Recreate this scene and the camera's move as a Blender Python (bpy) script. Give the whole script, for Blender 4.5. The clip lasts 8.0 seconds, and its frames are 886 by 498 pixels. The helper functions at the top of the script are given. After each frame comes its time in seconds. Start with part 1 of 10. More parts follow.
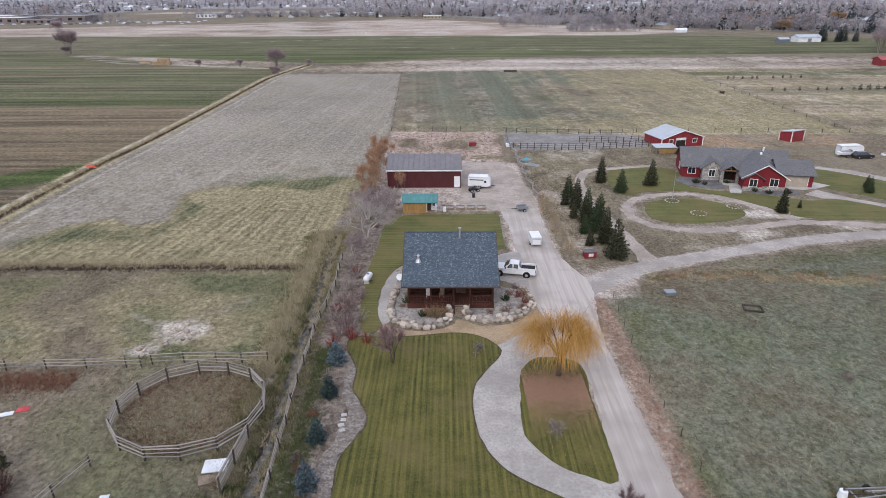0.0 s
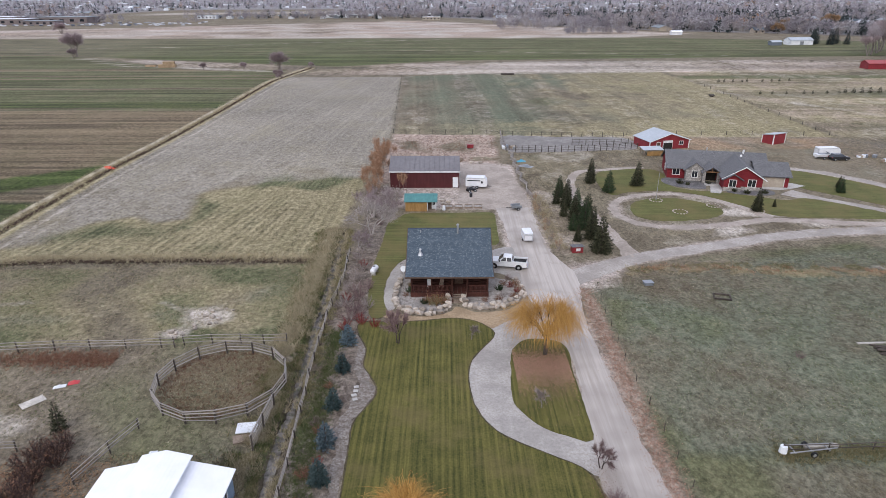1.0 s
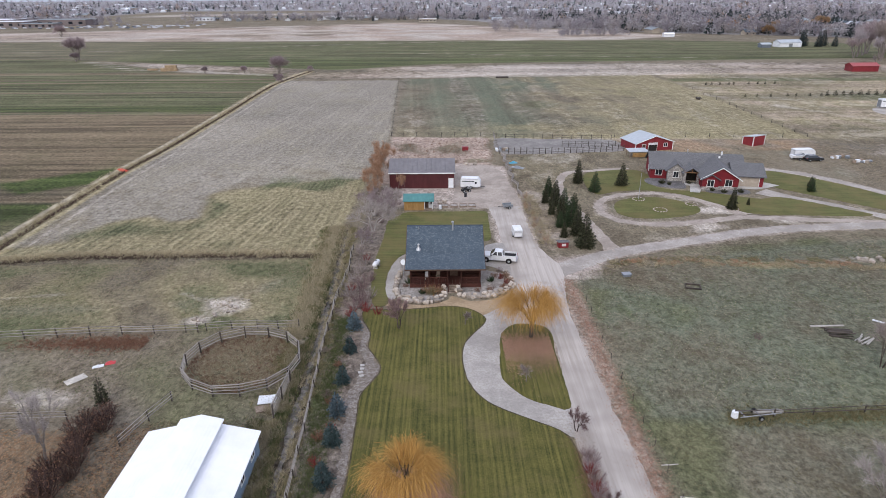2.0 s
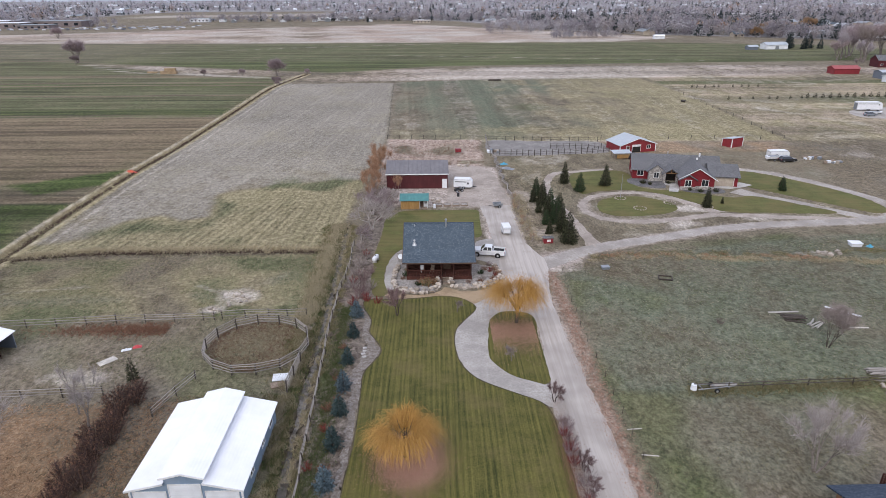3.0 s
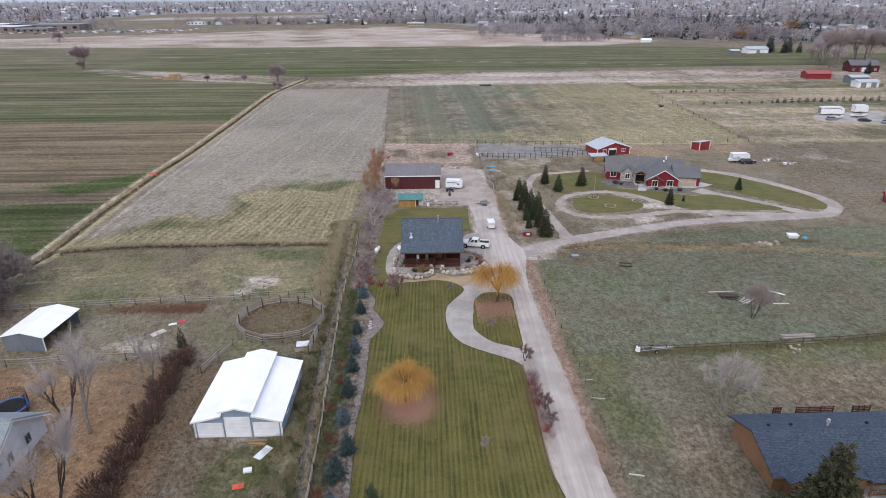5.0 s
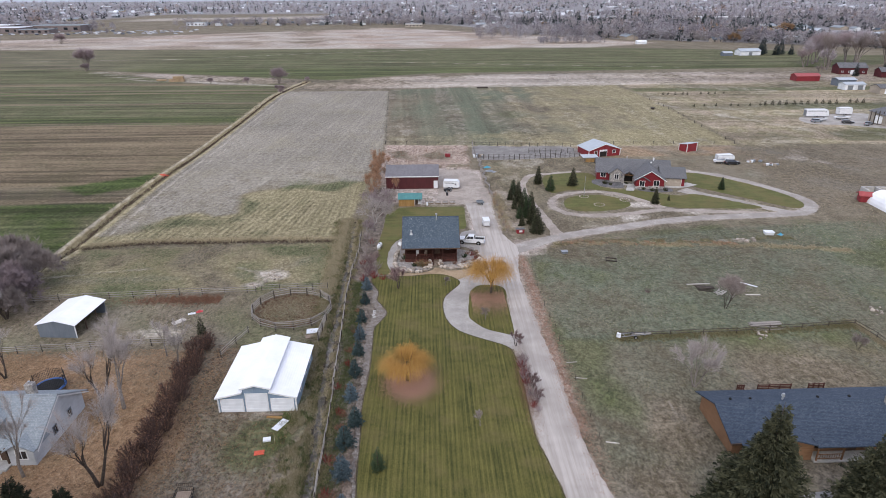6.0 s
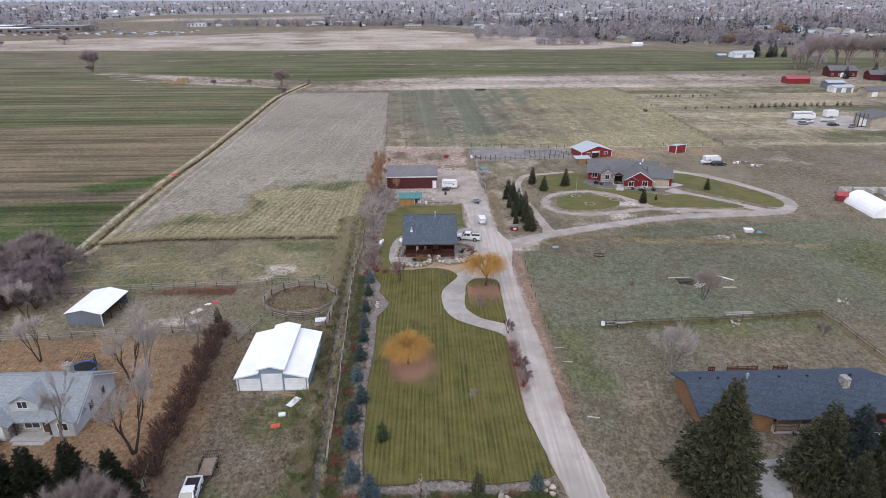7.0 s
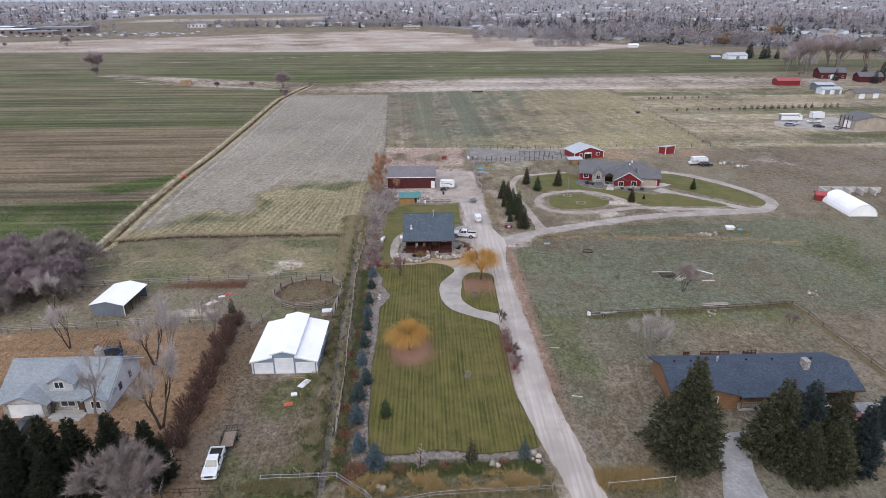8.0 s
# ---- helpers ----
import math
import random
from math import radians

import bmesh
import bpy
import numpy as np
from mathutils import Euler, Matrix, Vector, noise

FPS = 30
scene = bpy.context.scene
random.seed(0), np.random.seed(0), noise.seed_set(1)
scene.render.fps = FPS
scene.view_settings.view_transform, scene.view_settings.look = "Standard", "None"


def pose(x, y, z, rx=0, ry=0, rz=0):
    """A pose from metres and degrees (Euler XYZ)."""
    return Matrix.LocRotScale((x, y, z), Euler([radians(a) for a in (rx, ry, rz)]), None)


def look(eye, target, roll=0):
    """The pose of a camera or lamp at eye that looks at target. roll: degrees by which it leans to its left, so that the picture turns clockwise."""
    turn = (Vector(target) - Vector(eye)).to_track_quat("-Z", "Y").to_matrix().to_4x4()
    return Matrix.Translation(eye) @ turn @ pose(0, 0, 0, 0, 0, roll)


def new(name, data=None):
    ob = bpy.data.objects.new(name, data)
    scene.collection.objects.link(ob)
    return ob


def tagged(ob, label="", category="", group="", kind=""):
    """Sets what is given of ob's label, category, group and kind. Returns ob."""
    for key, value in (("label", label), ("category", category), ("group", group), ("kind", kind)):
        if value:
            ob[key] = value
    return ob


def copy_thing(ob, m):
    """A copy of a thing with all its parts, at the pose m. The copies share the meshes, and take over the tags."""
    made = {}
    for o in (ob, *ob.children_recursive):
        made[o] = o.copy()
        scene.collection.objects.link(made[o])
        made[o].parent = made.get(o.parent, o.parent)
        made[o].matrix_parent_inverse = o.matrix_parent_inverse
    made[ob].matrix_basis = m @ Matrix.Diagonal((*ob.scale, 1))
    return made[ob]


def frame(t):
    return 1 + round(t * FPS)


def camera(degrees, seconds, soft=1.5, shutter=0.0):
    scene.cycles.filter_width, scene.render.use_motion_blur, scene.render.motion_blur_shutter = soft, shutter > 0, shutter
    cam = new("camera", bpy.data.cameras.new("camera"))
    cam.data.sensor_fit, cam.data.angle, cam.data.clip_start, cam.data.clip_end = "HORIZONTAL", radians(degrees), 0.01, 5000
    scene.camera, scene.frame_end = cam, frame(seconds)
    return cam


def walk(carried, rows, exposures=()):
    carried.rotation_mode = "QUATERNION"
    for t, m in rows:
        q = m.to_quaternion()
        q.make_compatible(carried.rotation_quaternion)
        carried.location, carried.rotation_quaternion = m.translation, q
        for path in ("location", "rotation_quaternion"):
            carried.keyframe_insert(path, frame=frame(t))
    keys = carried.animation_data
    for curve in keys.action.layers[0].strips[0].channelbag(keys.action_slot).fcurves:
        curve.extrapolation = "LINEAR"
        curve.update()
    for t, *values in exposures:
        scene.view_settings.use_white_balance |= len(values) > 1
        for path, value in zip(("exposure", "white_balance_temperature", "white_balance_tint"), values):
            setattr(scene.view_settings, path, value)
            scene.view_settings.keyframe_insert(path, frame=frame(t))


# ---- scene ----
cam = camera(72.0, 8.0, 0.5)
PATH = [
    (0, (0.029, 1.765, 35.455), (0.017, 3.608, 34.679), -0.3),
    (0.5, (-0.022, -2.011, 36.592), (-0.032, -0.168, 35.816), -0.3),
    (1, (-0.039, -5.845, 37.838), (-0.047, -4.002, 37.062), -0.25),
    (1.5, (0.012, -9.687, 39.035), (0.008, -7.844, 38.26), -0.3),
    (3, (0.212, -21.424, 42.751), (0.231, -19.581, 41.975), -0.3),
    (3.5, (0.223, -25.361, 44.025), (0.252, -23.519, 43.248), -0.3),
    (4, (0.295, -29.262, 45.229), (0.329, -27.42, 44.452), -0.3),
    (4.5, (0.42, -33.268, 46.528), (0.455, -31.426, 45.751), -0.3),
    (6, (0.333, -45.177, 50.33), (0.375, -43.335, 49.552), -0.3),
    (6.5, (0.235, -49.074, 51.56), (0.28, -47.233, 50.781), -0.2),
    (7, (0.25, -52.959, 52.732), (0.296, -51.117, 51.953), -0.2),
    (7.5, (0.276, -56.9, 54.004), (0.324, -55.058, 53.224), -0.2),
    (8, (0.257, -60.802, 55.251), (0.307, -58.961, 54.471), -0.2),
]
walk(cam, [(t, look(eye, target, roll)) for t, eye, target, roll in PATH], exposures=[(0.0, 0.0), (8.0, 0.0)])

# ---- overcast daylight ----
world = bpy.data.worlds.new("overcast_sky")
scene.world = world
world.use_nodes = True
wn, wl = world.node_tree.nodes, world.node_tree.links
wn.clear()
sky = wn.new("ShaderNodeTexSky")
sky.sky_type, sky.sun_disc = "NISHITA", False
sky.sun_elevation, sky.sun_rotation = radians(32), radians(200)
sky.air_density, sky.dust_density, sky.ozone_density = 1.0, 5.0, 1.0
cloud = wn.new("ShaderNodeMix")
cloud.data_type = "RGBA"
cloud.inputs[0].default_value = 0.8
cloud.inputs[7].default_value = (7.5, 8.0, 10.15, 1)
wl.new(sky.outputs[0], cloud.inputs[6])
bg = wn.new("ShaderNodeBackground")
bg.inputs[1].default_value = 0.142
wout = wn.new("ShaderNodeOutputWorld")
wl.new(cloud.outputs[2], bg.inputs[0])
wl.new(bg.outputs[0], wout.inputs[0])

sun_data = bpy.data.lights.new("sun", "SUN")
sun_data.energy, sun_data.angle, sun_data.color = 1.1, radians(28), (1.0, 0.97, 0.93)
sun = new("sun", sun_data)
sun.matrix_world = look((-25, -70, 60), (0, 0, 0))


# ---- material helpers ----
def shader(name, rough=0.9, metal=0.0, spec=0.3):
    m = bpy.data.materials.new(name)
    m.use_nodes = True
    t = m.node_tree
    b = t.nodes["Principled BSDF"]
    b.inputs["Roughness"].default_value, b.inputs["Metallic"].default_value = rough, metal
    b.inputs["Specular IOR Level"].default_value = spec
    return m, t, b


def rgba(c):
    return (c[0], c[1], c[2], 1)


def node_noise(t, co, scale, detail=4.0, rough=0.6, stretch=None):
    if stretch:
        mp = t.nodes.new("ShaderNodeMapping")
        mp.inputs["Scale"].default_value = stretch
        t.links.new(co, mp.inputs["Vector"])
        co = mp.outputs[0]
    n = t.nodes.new("ShaderNodeTexNoise")
    n.inputs["Scale"].default_value, n.inputs["Detail"].default_value, n.inputs["Roughness"].default_value = scale, detail, rough
    t.links.new(co, n.inputs["Vector"])
    return n.outputs["Fac"]


def node_range(t, v, a, b, c=0.0, d=1.0):
    n = t.nodes.new("ShaderNodeMapRange")
    for i, x in enumerate((a, b, c, d)):
        n.inputs[i + 1].default_value = x
    t.links.new(v, n.inputs[0])
    return n.outputs[0]


def node_mix(t, f, a, b, mode="MIX"):
    n = t.nodes.new("ShaderNodeMix")
    n.data_type, n.blend_type = "RGBA", mode
    for i, v in ((0, f), (6, a), (7, b)):
        if isinstance(v, (int, float)):
            n.inputs[i].default_value = v
        elif isinstance(v, tuple):
            n.inputs[i].default_value = rgba(v)
        else:
            t.links.new(v, n.inputs[i])
    return n.outputs[2]


def node_math(t, op, a, b):
    n = t.nodes.new("ShaderNodeMath")
    n.operation = op
    for i, v in ((0, a), (1, b)):
        if isinstance(v, (int, float)):
            n.inputs[i].default_value = v
        else:
            t.links.new(v, n.inputs[i])
    return n.outputs[0]


def node_bump(t, b, height, strength=0.4, distance=0.03):
    n = t.nodes.new("ShaderNodeBump")
    n.inputs["Strength"].default_value, n.inputs["Distance"].default_value = strength, distance
    t.links.new(height, n.inputs["Height"])
    t.links.new(n.outputs[0], b.inputs["Normal"])


def place(t, local=False):
    if local:
        return t.nodes.new("ShaderNodeTexCoord").outputs["Object"]
    return t.nodes.new("ShaderNodeNewGeometry").outputs["Position"]


def surface(name, c1, c2, fine=3.0, broad=0.25, rough=0.9, metal=0.0, spec=0.3, bump=0.3, dist=0.02, stain=None, stain_at=0.62,
            vary=0.0, local=False, stretch=None, island=0.0):
    """Two-scale mottled surface: c1 to c2 by fine grain, broad tone changes, and stains."""
    m, t, b = shader(name, rough, metal, spec)
    co = place(t, local)
    f = node_noise(t, co, fine, 5.0, 0.65, stretch)
    g = node_noise(t, co, broad, 3.0, 0.6)
    col = node_mix(t, node_range(t, f, 0.37, 0.63), c1, c2)
    col = node_mix(t, node_range(t, g, 0.42, 0.6, 0.0, 0.55), col, tuple(0.72 * x for x in c1))
    if stain:
        s = node_noise(t, co, broad * 4, 6.0, 0.7)
        col = node_mix(t, node_range(t, s, stain_at, stain_at + 0.12, 0.0, 0.85), col, stain)
    if vary or island:
        r = t.nodes.new("ShaderNodeObjectInfo").outputs["Random"] if vary else t.nodes.new("ShaderNodeNewGeometry").outputs["Random Per Island"]
        k = vary or island
        h = t.nodes.new("ShaderNodeHueSaturation")
        t.links.new(col, h.inputs["Color"])
        t.links.new(node_range(t, r, 0, 1, 1 - k, 1 + k), h.inputs["Value"])
        col = h.outputs[0]
    t.links.new(col, b.inputs["Base Color"])
    if bump:
        node_bump(t, b, f, bump, dist)
    return m


def leafy(name, c1, c2, rough=0.85, spread=0.35):
    """Twigs, needles and leaves: tone changes from piece to piece."""
    m, t, b = shader(name, rough, 0.0, 0.15)
    r = t.nodes.new("ShaderNodeNewGeometry").outputs["Random Per Island"]
    o = t.nodes.new("ShaderNodeObjectInfo").outputs["Random"]
    col = node_mix(t, r, c1, c2)
    h = t.nodes.new("ShaderNodeHueSaturation")
    t.links.new(col, h.inputs["Color"])
    t.links.new(node_range(t, o, 0, 1, 1 - spread / 2, 1 + spread / 2), h.inputs["Value"])
    t.links.new(h.outputs[0], b.inputs["Base Color"])
    return m


# ---- mesh helpers ----
def part(name, bm, material, parent=None, label=""):
    me = bpy.data.meshes.new(name)
    bm.to_mesh(me)
    bm.free()
    me.materials.append(material)
    ob = new(name, me)
    ob.parent = parent
    return tagged(ob, label)


def mesh_part(name, verts, faces, material, parent=None, label=""):
    me = bpy.data.meshes.new(name)
    me.from_pydata(verts, [], faces)
    me.materials.append(material)
    ob = new(name, me)
    ob.parent = parent
    return tagged(ob, label)


def thing(name, x, y, z=0.0, turn=0.0, label="", category="", group="", kind=""):
    e = new(name)
    e.matrix_basis = pose(x, y, z, 0, 0, turn)
    return tagged(e, label, category, group, kind)


def box(bm, x0, x1, y0, y1, z0, z1, m=None, bevel=0.0):
    v = bmesh.ops.create_cube(bm, size=1.0)["verts"]
    for p in v:
        p.co = Vector(((x0 + x1) / 2 + p.co.x * (x1 - x0), (y0 + y1) / 2 + p.co.y * (y1 - y0), (z0 + z1) / 2 + p.co.z * (z1 - z0)))
    if bevel:
        es = list({e for p in v for e in p.link_edges})
        v = list({q for f in bmesh.ops.bevel(bm, geom=es, offset=bevel, segments=1, affect="EDGES")["faces"] for q in f.verts} | {p for p in v if p.is_valid})
    if m is not None:
        for p in v:
            p.co = m @ p.co
    return bm


def tube(bm, a, b, r0, r1=None, n=8, caps=True):
    a, b = Vector(a), Vector(b)
    r1 = r0 if r1 is None else r1
    q = (b - a).to_track_quat("Z", "Y")
    rings = []
    for c, r in ((a, r0), (b, r1)):
        rings.append([bm.verts.new(c + q @ Vector((r * math.cos(6.28319 * i / n), r * math.sin(6.28319 * i / n), 0))) for i in range(n)])
    for i in range(n):
        j = (i + 1) % n
        bm.faces.new((rings[0][i], rings[0][j], rings[1][j], rings[1][i]))
    if caps:
        bm.faces.new(rings[0][::-1])
        bm.faces.new(rings[1])
    return bm


def prism(bm, outline, axis, lo, hi):
    """A flat outline, given in the two other axes, drawn out along axis from lo to hi."""
    def at(p, s):
        return {"x": (s, p[0], p[1]), "y": (p[0], s, p[1]), "z": (p[0], p[1], s)}[axis]
    a = [bm.verts.new(at(p, lo)) for p in outline]
    b = [bm.verts.new(at(p, hi)) for p in outline]
    k = len(outline)
    for i in range(k):
        j = (i + 1) % k
        bm.faces.new((a[i], a[j], b[j], b[i]))
    bm.faces.new(a[::-1])
    bm.faces.new(b)
    bmesh.ops.recalc_face_normals(bm, faces=bm.faces)
    return bm


def slab(bm, corners, thick):
    """A sheet with four corners (roof slope, board) and a thickness straight down."""
    top = [bm.verts.new(c) for c in corners]
    low = [bm.verts.new((c[0], c[1], c[2] - thick)) for c in corners]
    bm.faces.new(top)
    bm.faces.new(low[::-1])
    for i in range(len(corners)):
        j = (i + 1) % len(corners)
        bm.faces.new((top[i], low[i], low[j], top[j]))
    bmesh.ops.recalc_face_normals(bm, faces=bm.faces)
    return bm


def B():
    return bmesh.new()


def spline(pts, step=0.7, closed=False):
    """A smooth line through the points, sampled about every step metres."""
    p = [np.array(q, float) for q in pts]
    n = len(p)
    out = []
    for i in range(n if closed else n - 1):
        if closed:
            a, b, c, d = p[i - 1], p[i], p[(i + 1) % n], p[(i + 2) % n]
        else:
            a, b, c, d = p[max(i - 1, 0)], p[i], p[i + 1], p[min(i + 2, n - 1)]
        k = max(1, int(np.linalg.norm((c - b)[:2]) / step))
        for s in range(k):
            u = s / k
            out.append(0.5 * (2 * b + (c - a) * u + (2 * a - 5 * b + 4 * c - d) * u * u + (3 * b - a - 3 * c + d) * u ** 3))
    if not closed:
        out.append(p[-1])
    return out


def sheet(name, outline, z, material, label, category, rough_edge=0.15, step=0.6, smooth=True, depth=0.08):
    """A flat surface with a wavering edge, a little above the ground."""
    pts = spline(outline, step, True) if smooth else [np.array(q, float) for q in outline]
    bm = B()
    top = []
    for q in pts:
        w = noise.noise_vector((q[0] * 0.9, q[1] * 0.9, z * 7)) + 0.5 * noise.noise_vector((q[0] * 2.7, q[1] * 2.7, 3))
        top.append(bm.verts.new((q[0] + w.x * rough_edge, q[1] + w.y * rough_edge, z)))
    low = [bm.verts.new((v.co.x, v.co.y, z - depth)) for v in top]
    f = bm.faces.new(top)
    for i in range(len(top)):
        j = (i + 1) % len(top)
        bm.faces.new((top[j], top[i], low[i], low[j]))
    f.normal_update()
    if f.normal.z < 0:
        for g in bm.faces:
            g.normal_flip()
    bmesh.ops.triangulate(bm, faces=[f])
    return tagged(part(name, bm, material), label, category, kind="structure")


def ribbon(name, rows, z, material, label, category, rough_edge=0.2, step=0.8):
    """A track along rows of (x, y, width)."""
    pts = spline(rows, step)
    verts, faces = [], []
    for i, q in enumerate(pts):
        a, b = pts[max(i - 1, 0)], pts[min(i + 1, len(pts) - 1)]
        d = (b - a)[:2]
        d = d / (np.linalg.norm(d) + 1e-9)
        s = np.array((d[1], -d[0]))
        for k, (u, h) in enumerate(((-1, -0.06), (-0.97, 0.0), (-0.4, 0.0), (0, 0.012), (0.4, 0.0), (0.97, 0.0), (1, -0.06))):
            e = 0.0 if k in (2, 3, 4) else rough_edge * (noise.noise((q[0] * 0.8 + u * 9, q[1] * 0.8, 5)) + 0.6 * noise.noise((q[0] * 2.5, q[1] * 2.5 + u * 5, 8)))
            w = q[:2] + s * (u * (q[2] / 2) + e)
            verts.append((w[0], w[1], z + h))
    for i in range(len(pts) - 1):
        for k in range(6):
            o = i * 7 + k
            faces.append((o, o + 1, o + 8, o + 7))
    ob = mesh_part(name, verts, faces, material)
    bm = B()
    bm.from_mesh(ob.data)
    bmesh.ops.recalc_face_normals(bm, faces=bm.faces)
    bm.faces.ensure_lookup_table()
    if sum(f.normal.z for f in bm.faces) < 0:
        for f in bm.faces:
            f.normal_flip()
    bm.to_mesh(ob.data)
    bm.free()
    return tagged(ob, label, category, kind="structure")


# ---- ground: one sheet, with the kinds of cover on it ----
def smooth(v):
    v = np.clip(v, 0, 1)
    return v * v * (3 - 2 * v)


def inside(X, Y, outline, soft):
    """1 inside the outline, 0 outside, fading over soft metres."""
    d = np.full(X.shape, 1e9)
    odd = np.zeros(X.shape, bool)
    k = len(outline)
    for i in range(k):
        (ax, ay), (bx, by) = outline[i], outline[(i + 1) % k]
        ex, ey = bx - ax, by - ay
        u = np.clip(((X - ax) * ex + (Y - ay) * ey) / (ex * ex + ey * ey + 1e-9), 0, 1)
        d = np.minimum(d, np.hypot(X - ax - u * ex, Y - ay - u * ey))
        if ay != by:
            c = ((ay > Y) != (by > Y)) & (X < ex * (Y - ay) / ey + ax)
            odd ^= c
    return smooth(0.5 + np.where(odd, d, -d) / soft)


def along(X, Y, line, half, soft):
    d = np.full(X.shape, 1e9)
    for (ax, ay), (bx, by) in zip(line[:-1], line[1:]):
        ex, ey = bx - ax, by - ay
        u = np.clip(((X - ax) * ex + (Y - ay) * ey) / (ex * ex + ey * ey + 1e-9), 0, 1)
        d = np.minimum(d, np.hypot(X - ax - u * ex, Y - ay - u * ey))
    return smooth(0.5 + (half - d) / soft)


def spot(X, Y, x, y, rx, ry, soft=0.5):
    return smooth((1 + soft - np.hypot((X - x) / rx, (Y - y) / ry)) / (2 * soft))


def waves(X, Y, s, seed):
    """Cheap smooth unevenness from a few sines."""
    rng = np.random.RandomState(seed)
    v = np.zeros(X.shape)
    for i in range(7):
        a, f, p = rng.uniform(0, 6.28), s * rng.uniform(0.5, 2.2), rng.uniform(0, 6.28)
        v += np.sin((X * math.cos(a) + Y * math.sin(a)) * f + p + 1.5 * np.sin((X * math.sin(a) - Y * math.cos(a)) * f * 0.7))
    return v / 7


CREEK = [(-17.5, 92), (-16.9, 77.7), (-16.1, 61.0), (-15.6, 47.5), (-15.2, 30.5), (-14.0, 14.5), (-13.3, 2.4), (-12.8, -12)]
HEDGE = [(-73, 338), (-80, 285), (-78.4, 211), (-77.6, 160), (-78.2, 129), (-77.2, 96), (-75.9, 74), (-80, 58), (-92, 40)]
CROSS = [(-75, 76.6), (-62, 79.4), (-49, 79.6), (-35, 79.9), (-19, 79.4)]

gx = np.concatenate([-130 - np.geomspace(4, 5200, 44)[::-1], np.arange(-130, 150, 0.7), 150 + np.geomspace(4, 5200, 46)])
gy = np.concatenate([-14 - np.geomspace(3, 2500, 26)[::-1], np.arange(-14, 180, 0.6), np.arange(180, 320, 1.6), np.arange(320, 700, 4.0),
                     700 + np.geomspace(6, 5200, 46)])
GX, GY = np.meshgrid(gx, gy)
creek = along(GX, GY, CREEK, 0.75, 1.3)
cross = along(GX, GY, CROSS, 0.3, 1.3)
hedge_ditch = along(GX, GY, HEDGE, 0.8, 1.5)
def offset(line, dx):
    return [(x + dx, y) for x, y in line]


def up(line, dy):
    return [(x, y + dy) for x, y in line]


banks = 0.5 * along(GX, GY, offset(HEDGE, -1.9), 0.6, 1.6) + 0.35 * along(GX, GY, offset(HEDGE, 1.7), 0.4, 1.4) + 0.22 * along(GX, GY, up(CROSS, 1.5), 0.4, 1.4)
GZ = banks - 0.85 * creek - 0.45 * cross - 0.45 * hedge_ditch + 0.05 * waves(GX, GY, 0.25, 1) * smooth(np.abs(GX - 4) / 60)
me = bpy.data.meshes.new("ground")
nx, ny = len(gx), len(gy)
idx = np.arange(nx * ny).reshape(ny, nx)
quads = np.stack([idx[:-1, :-1], idx[:-1, 1:], idx[1:, 1:], idx[1:, :-1]], -1).reshape(-1, 4)
me.vertices.add(nx * ny)
me.vertices.foreach_set("co", np.stack([GX, GY, GZ], -1).astype(np.float32).ravel())
me.loops.add(quads.size)
me.loops.foreach_set("vertex_index", quads.ravel().astype(np.int32))
me.polygons.add(len(quads))
me.polygons.foreach_set("loop_start", np.arange(0, quads.size, 4, dtype=np.int32))
me.update(calc_edges=True)

W = waves(GX, GY, 0.06, 2)
W2 = waves(GX, GY, 0.25, 3)
W3 = waves(GX, GY, 0.012, 4)
one = np.ones(GX.shape)
lane_w = waves(GX, GY * 0.06, 0.28, 6)

west_field = inside(GX, GY, [(-77, 80), (-19, 80), (-15.5, 170), (-21, 300), (-81, 300)], 2)
east_field = inside(GX, GY, [(-14.5, 166), (109, 164), (112, 260), (109, 315), (36, 313), (-21, 303)], 3)
crop = inside(GX, GY, [(-78, 73), (-78, 280), (-84, 330), (-130, 330), (-230, 400), (-330, 470), (-5000, 480), (-5000, 71)], 2)
far_crop = inside(GX, GY, [(-330, 470), (-230, 405), (-60, 345), (0, 375), (110, 385), (290, 395), (400, 430), (330, 520), (150, 575), (-5000, 590), (-5000, 470)], 6)
pale_track = inside(GX, GY, [(-85, 318), (-75, 304), (110, 315), (330, 325), (330, 372), (110, 372), (0, 366), (-60, 345), (-235, 405), (-130, 332)], 10)
far_tan = inside(GX, GY, [(-5000, 600), (-400, 585), (150, 560), (240, 620), (130, 760), (-50, 940), (-480, 720), (-5000, 700)], 20)
east_dry = inside(GX, GY, [(111, 164), (300, 164), (330, 320), (112, 318)], 6)
paddock = inside(GX, GY, [(-76, 54), (-18, 56), (-19, 79), (-75, 76)], 2)
lot = inside(GX, GY, [(-90, 34), (-34, 36), (-34, -14), (-17, -14), (-17, 56), (-90, 54)], 3)
leafyard = inside(GX, GY, [(-95, 33.5), (-36, 35), (-32, 22), (-28, 10), (-24, 0), (-22, -14), (-95, -14)], 5)
east_pasture = inside(GX, GY, [(20.5, 36), (160, 36), (170, 86), (100, 88), (60, 84), (28, 74), (20, 70)], 4)
south_yard = inside(GX, GY, [(21, -14), (90, -14), (77, 20), (69.5, 38), (28, 38), (20, 36)], 2.5)
neighbour = inside(GX, GY, [(16.5, 86), (32, 84), (100, 96), (125, 110), (130, 164), (15, 168)], 3)
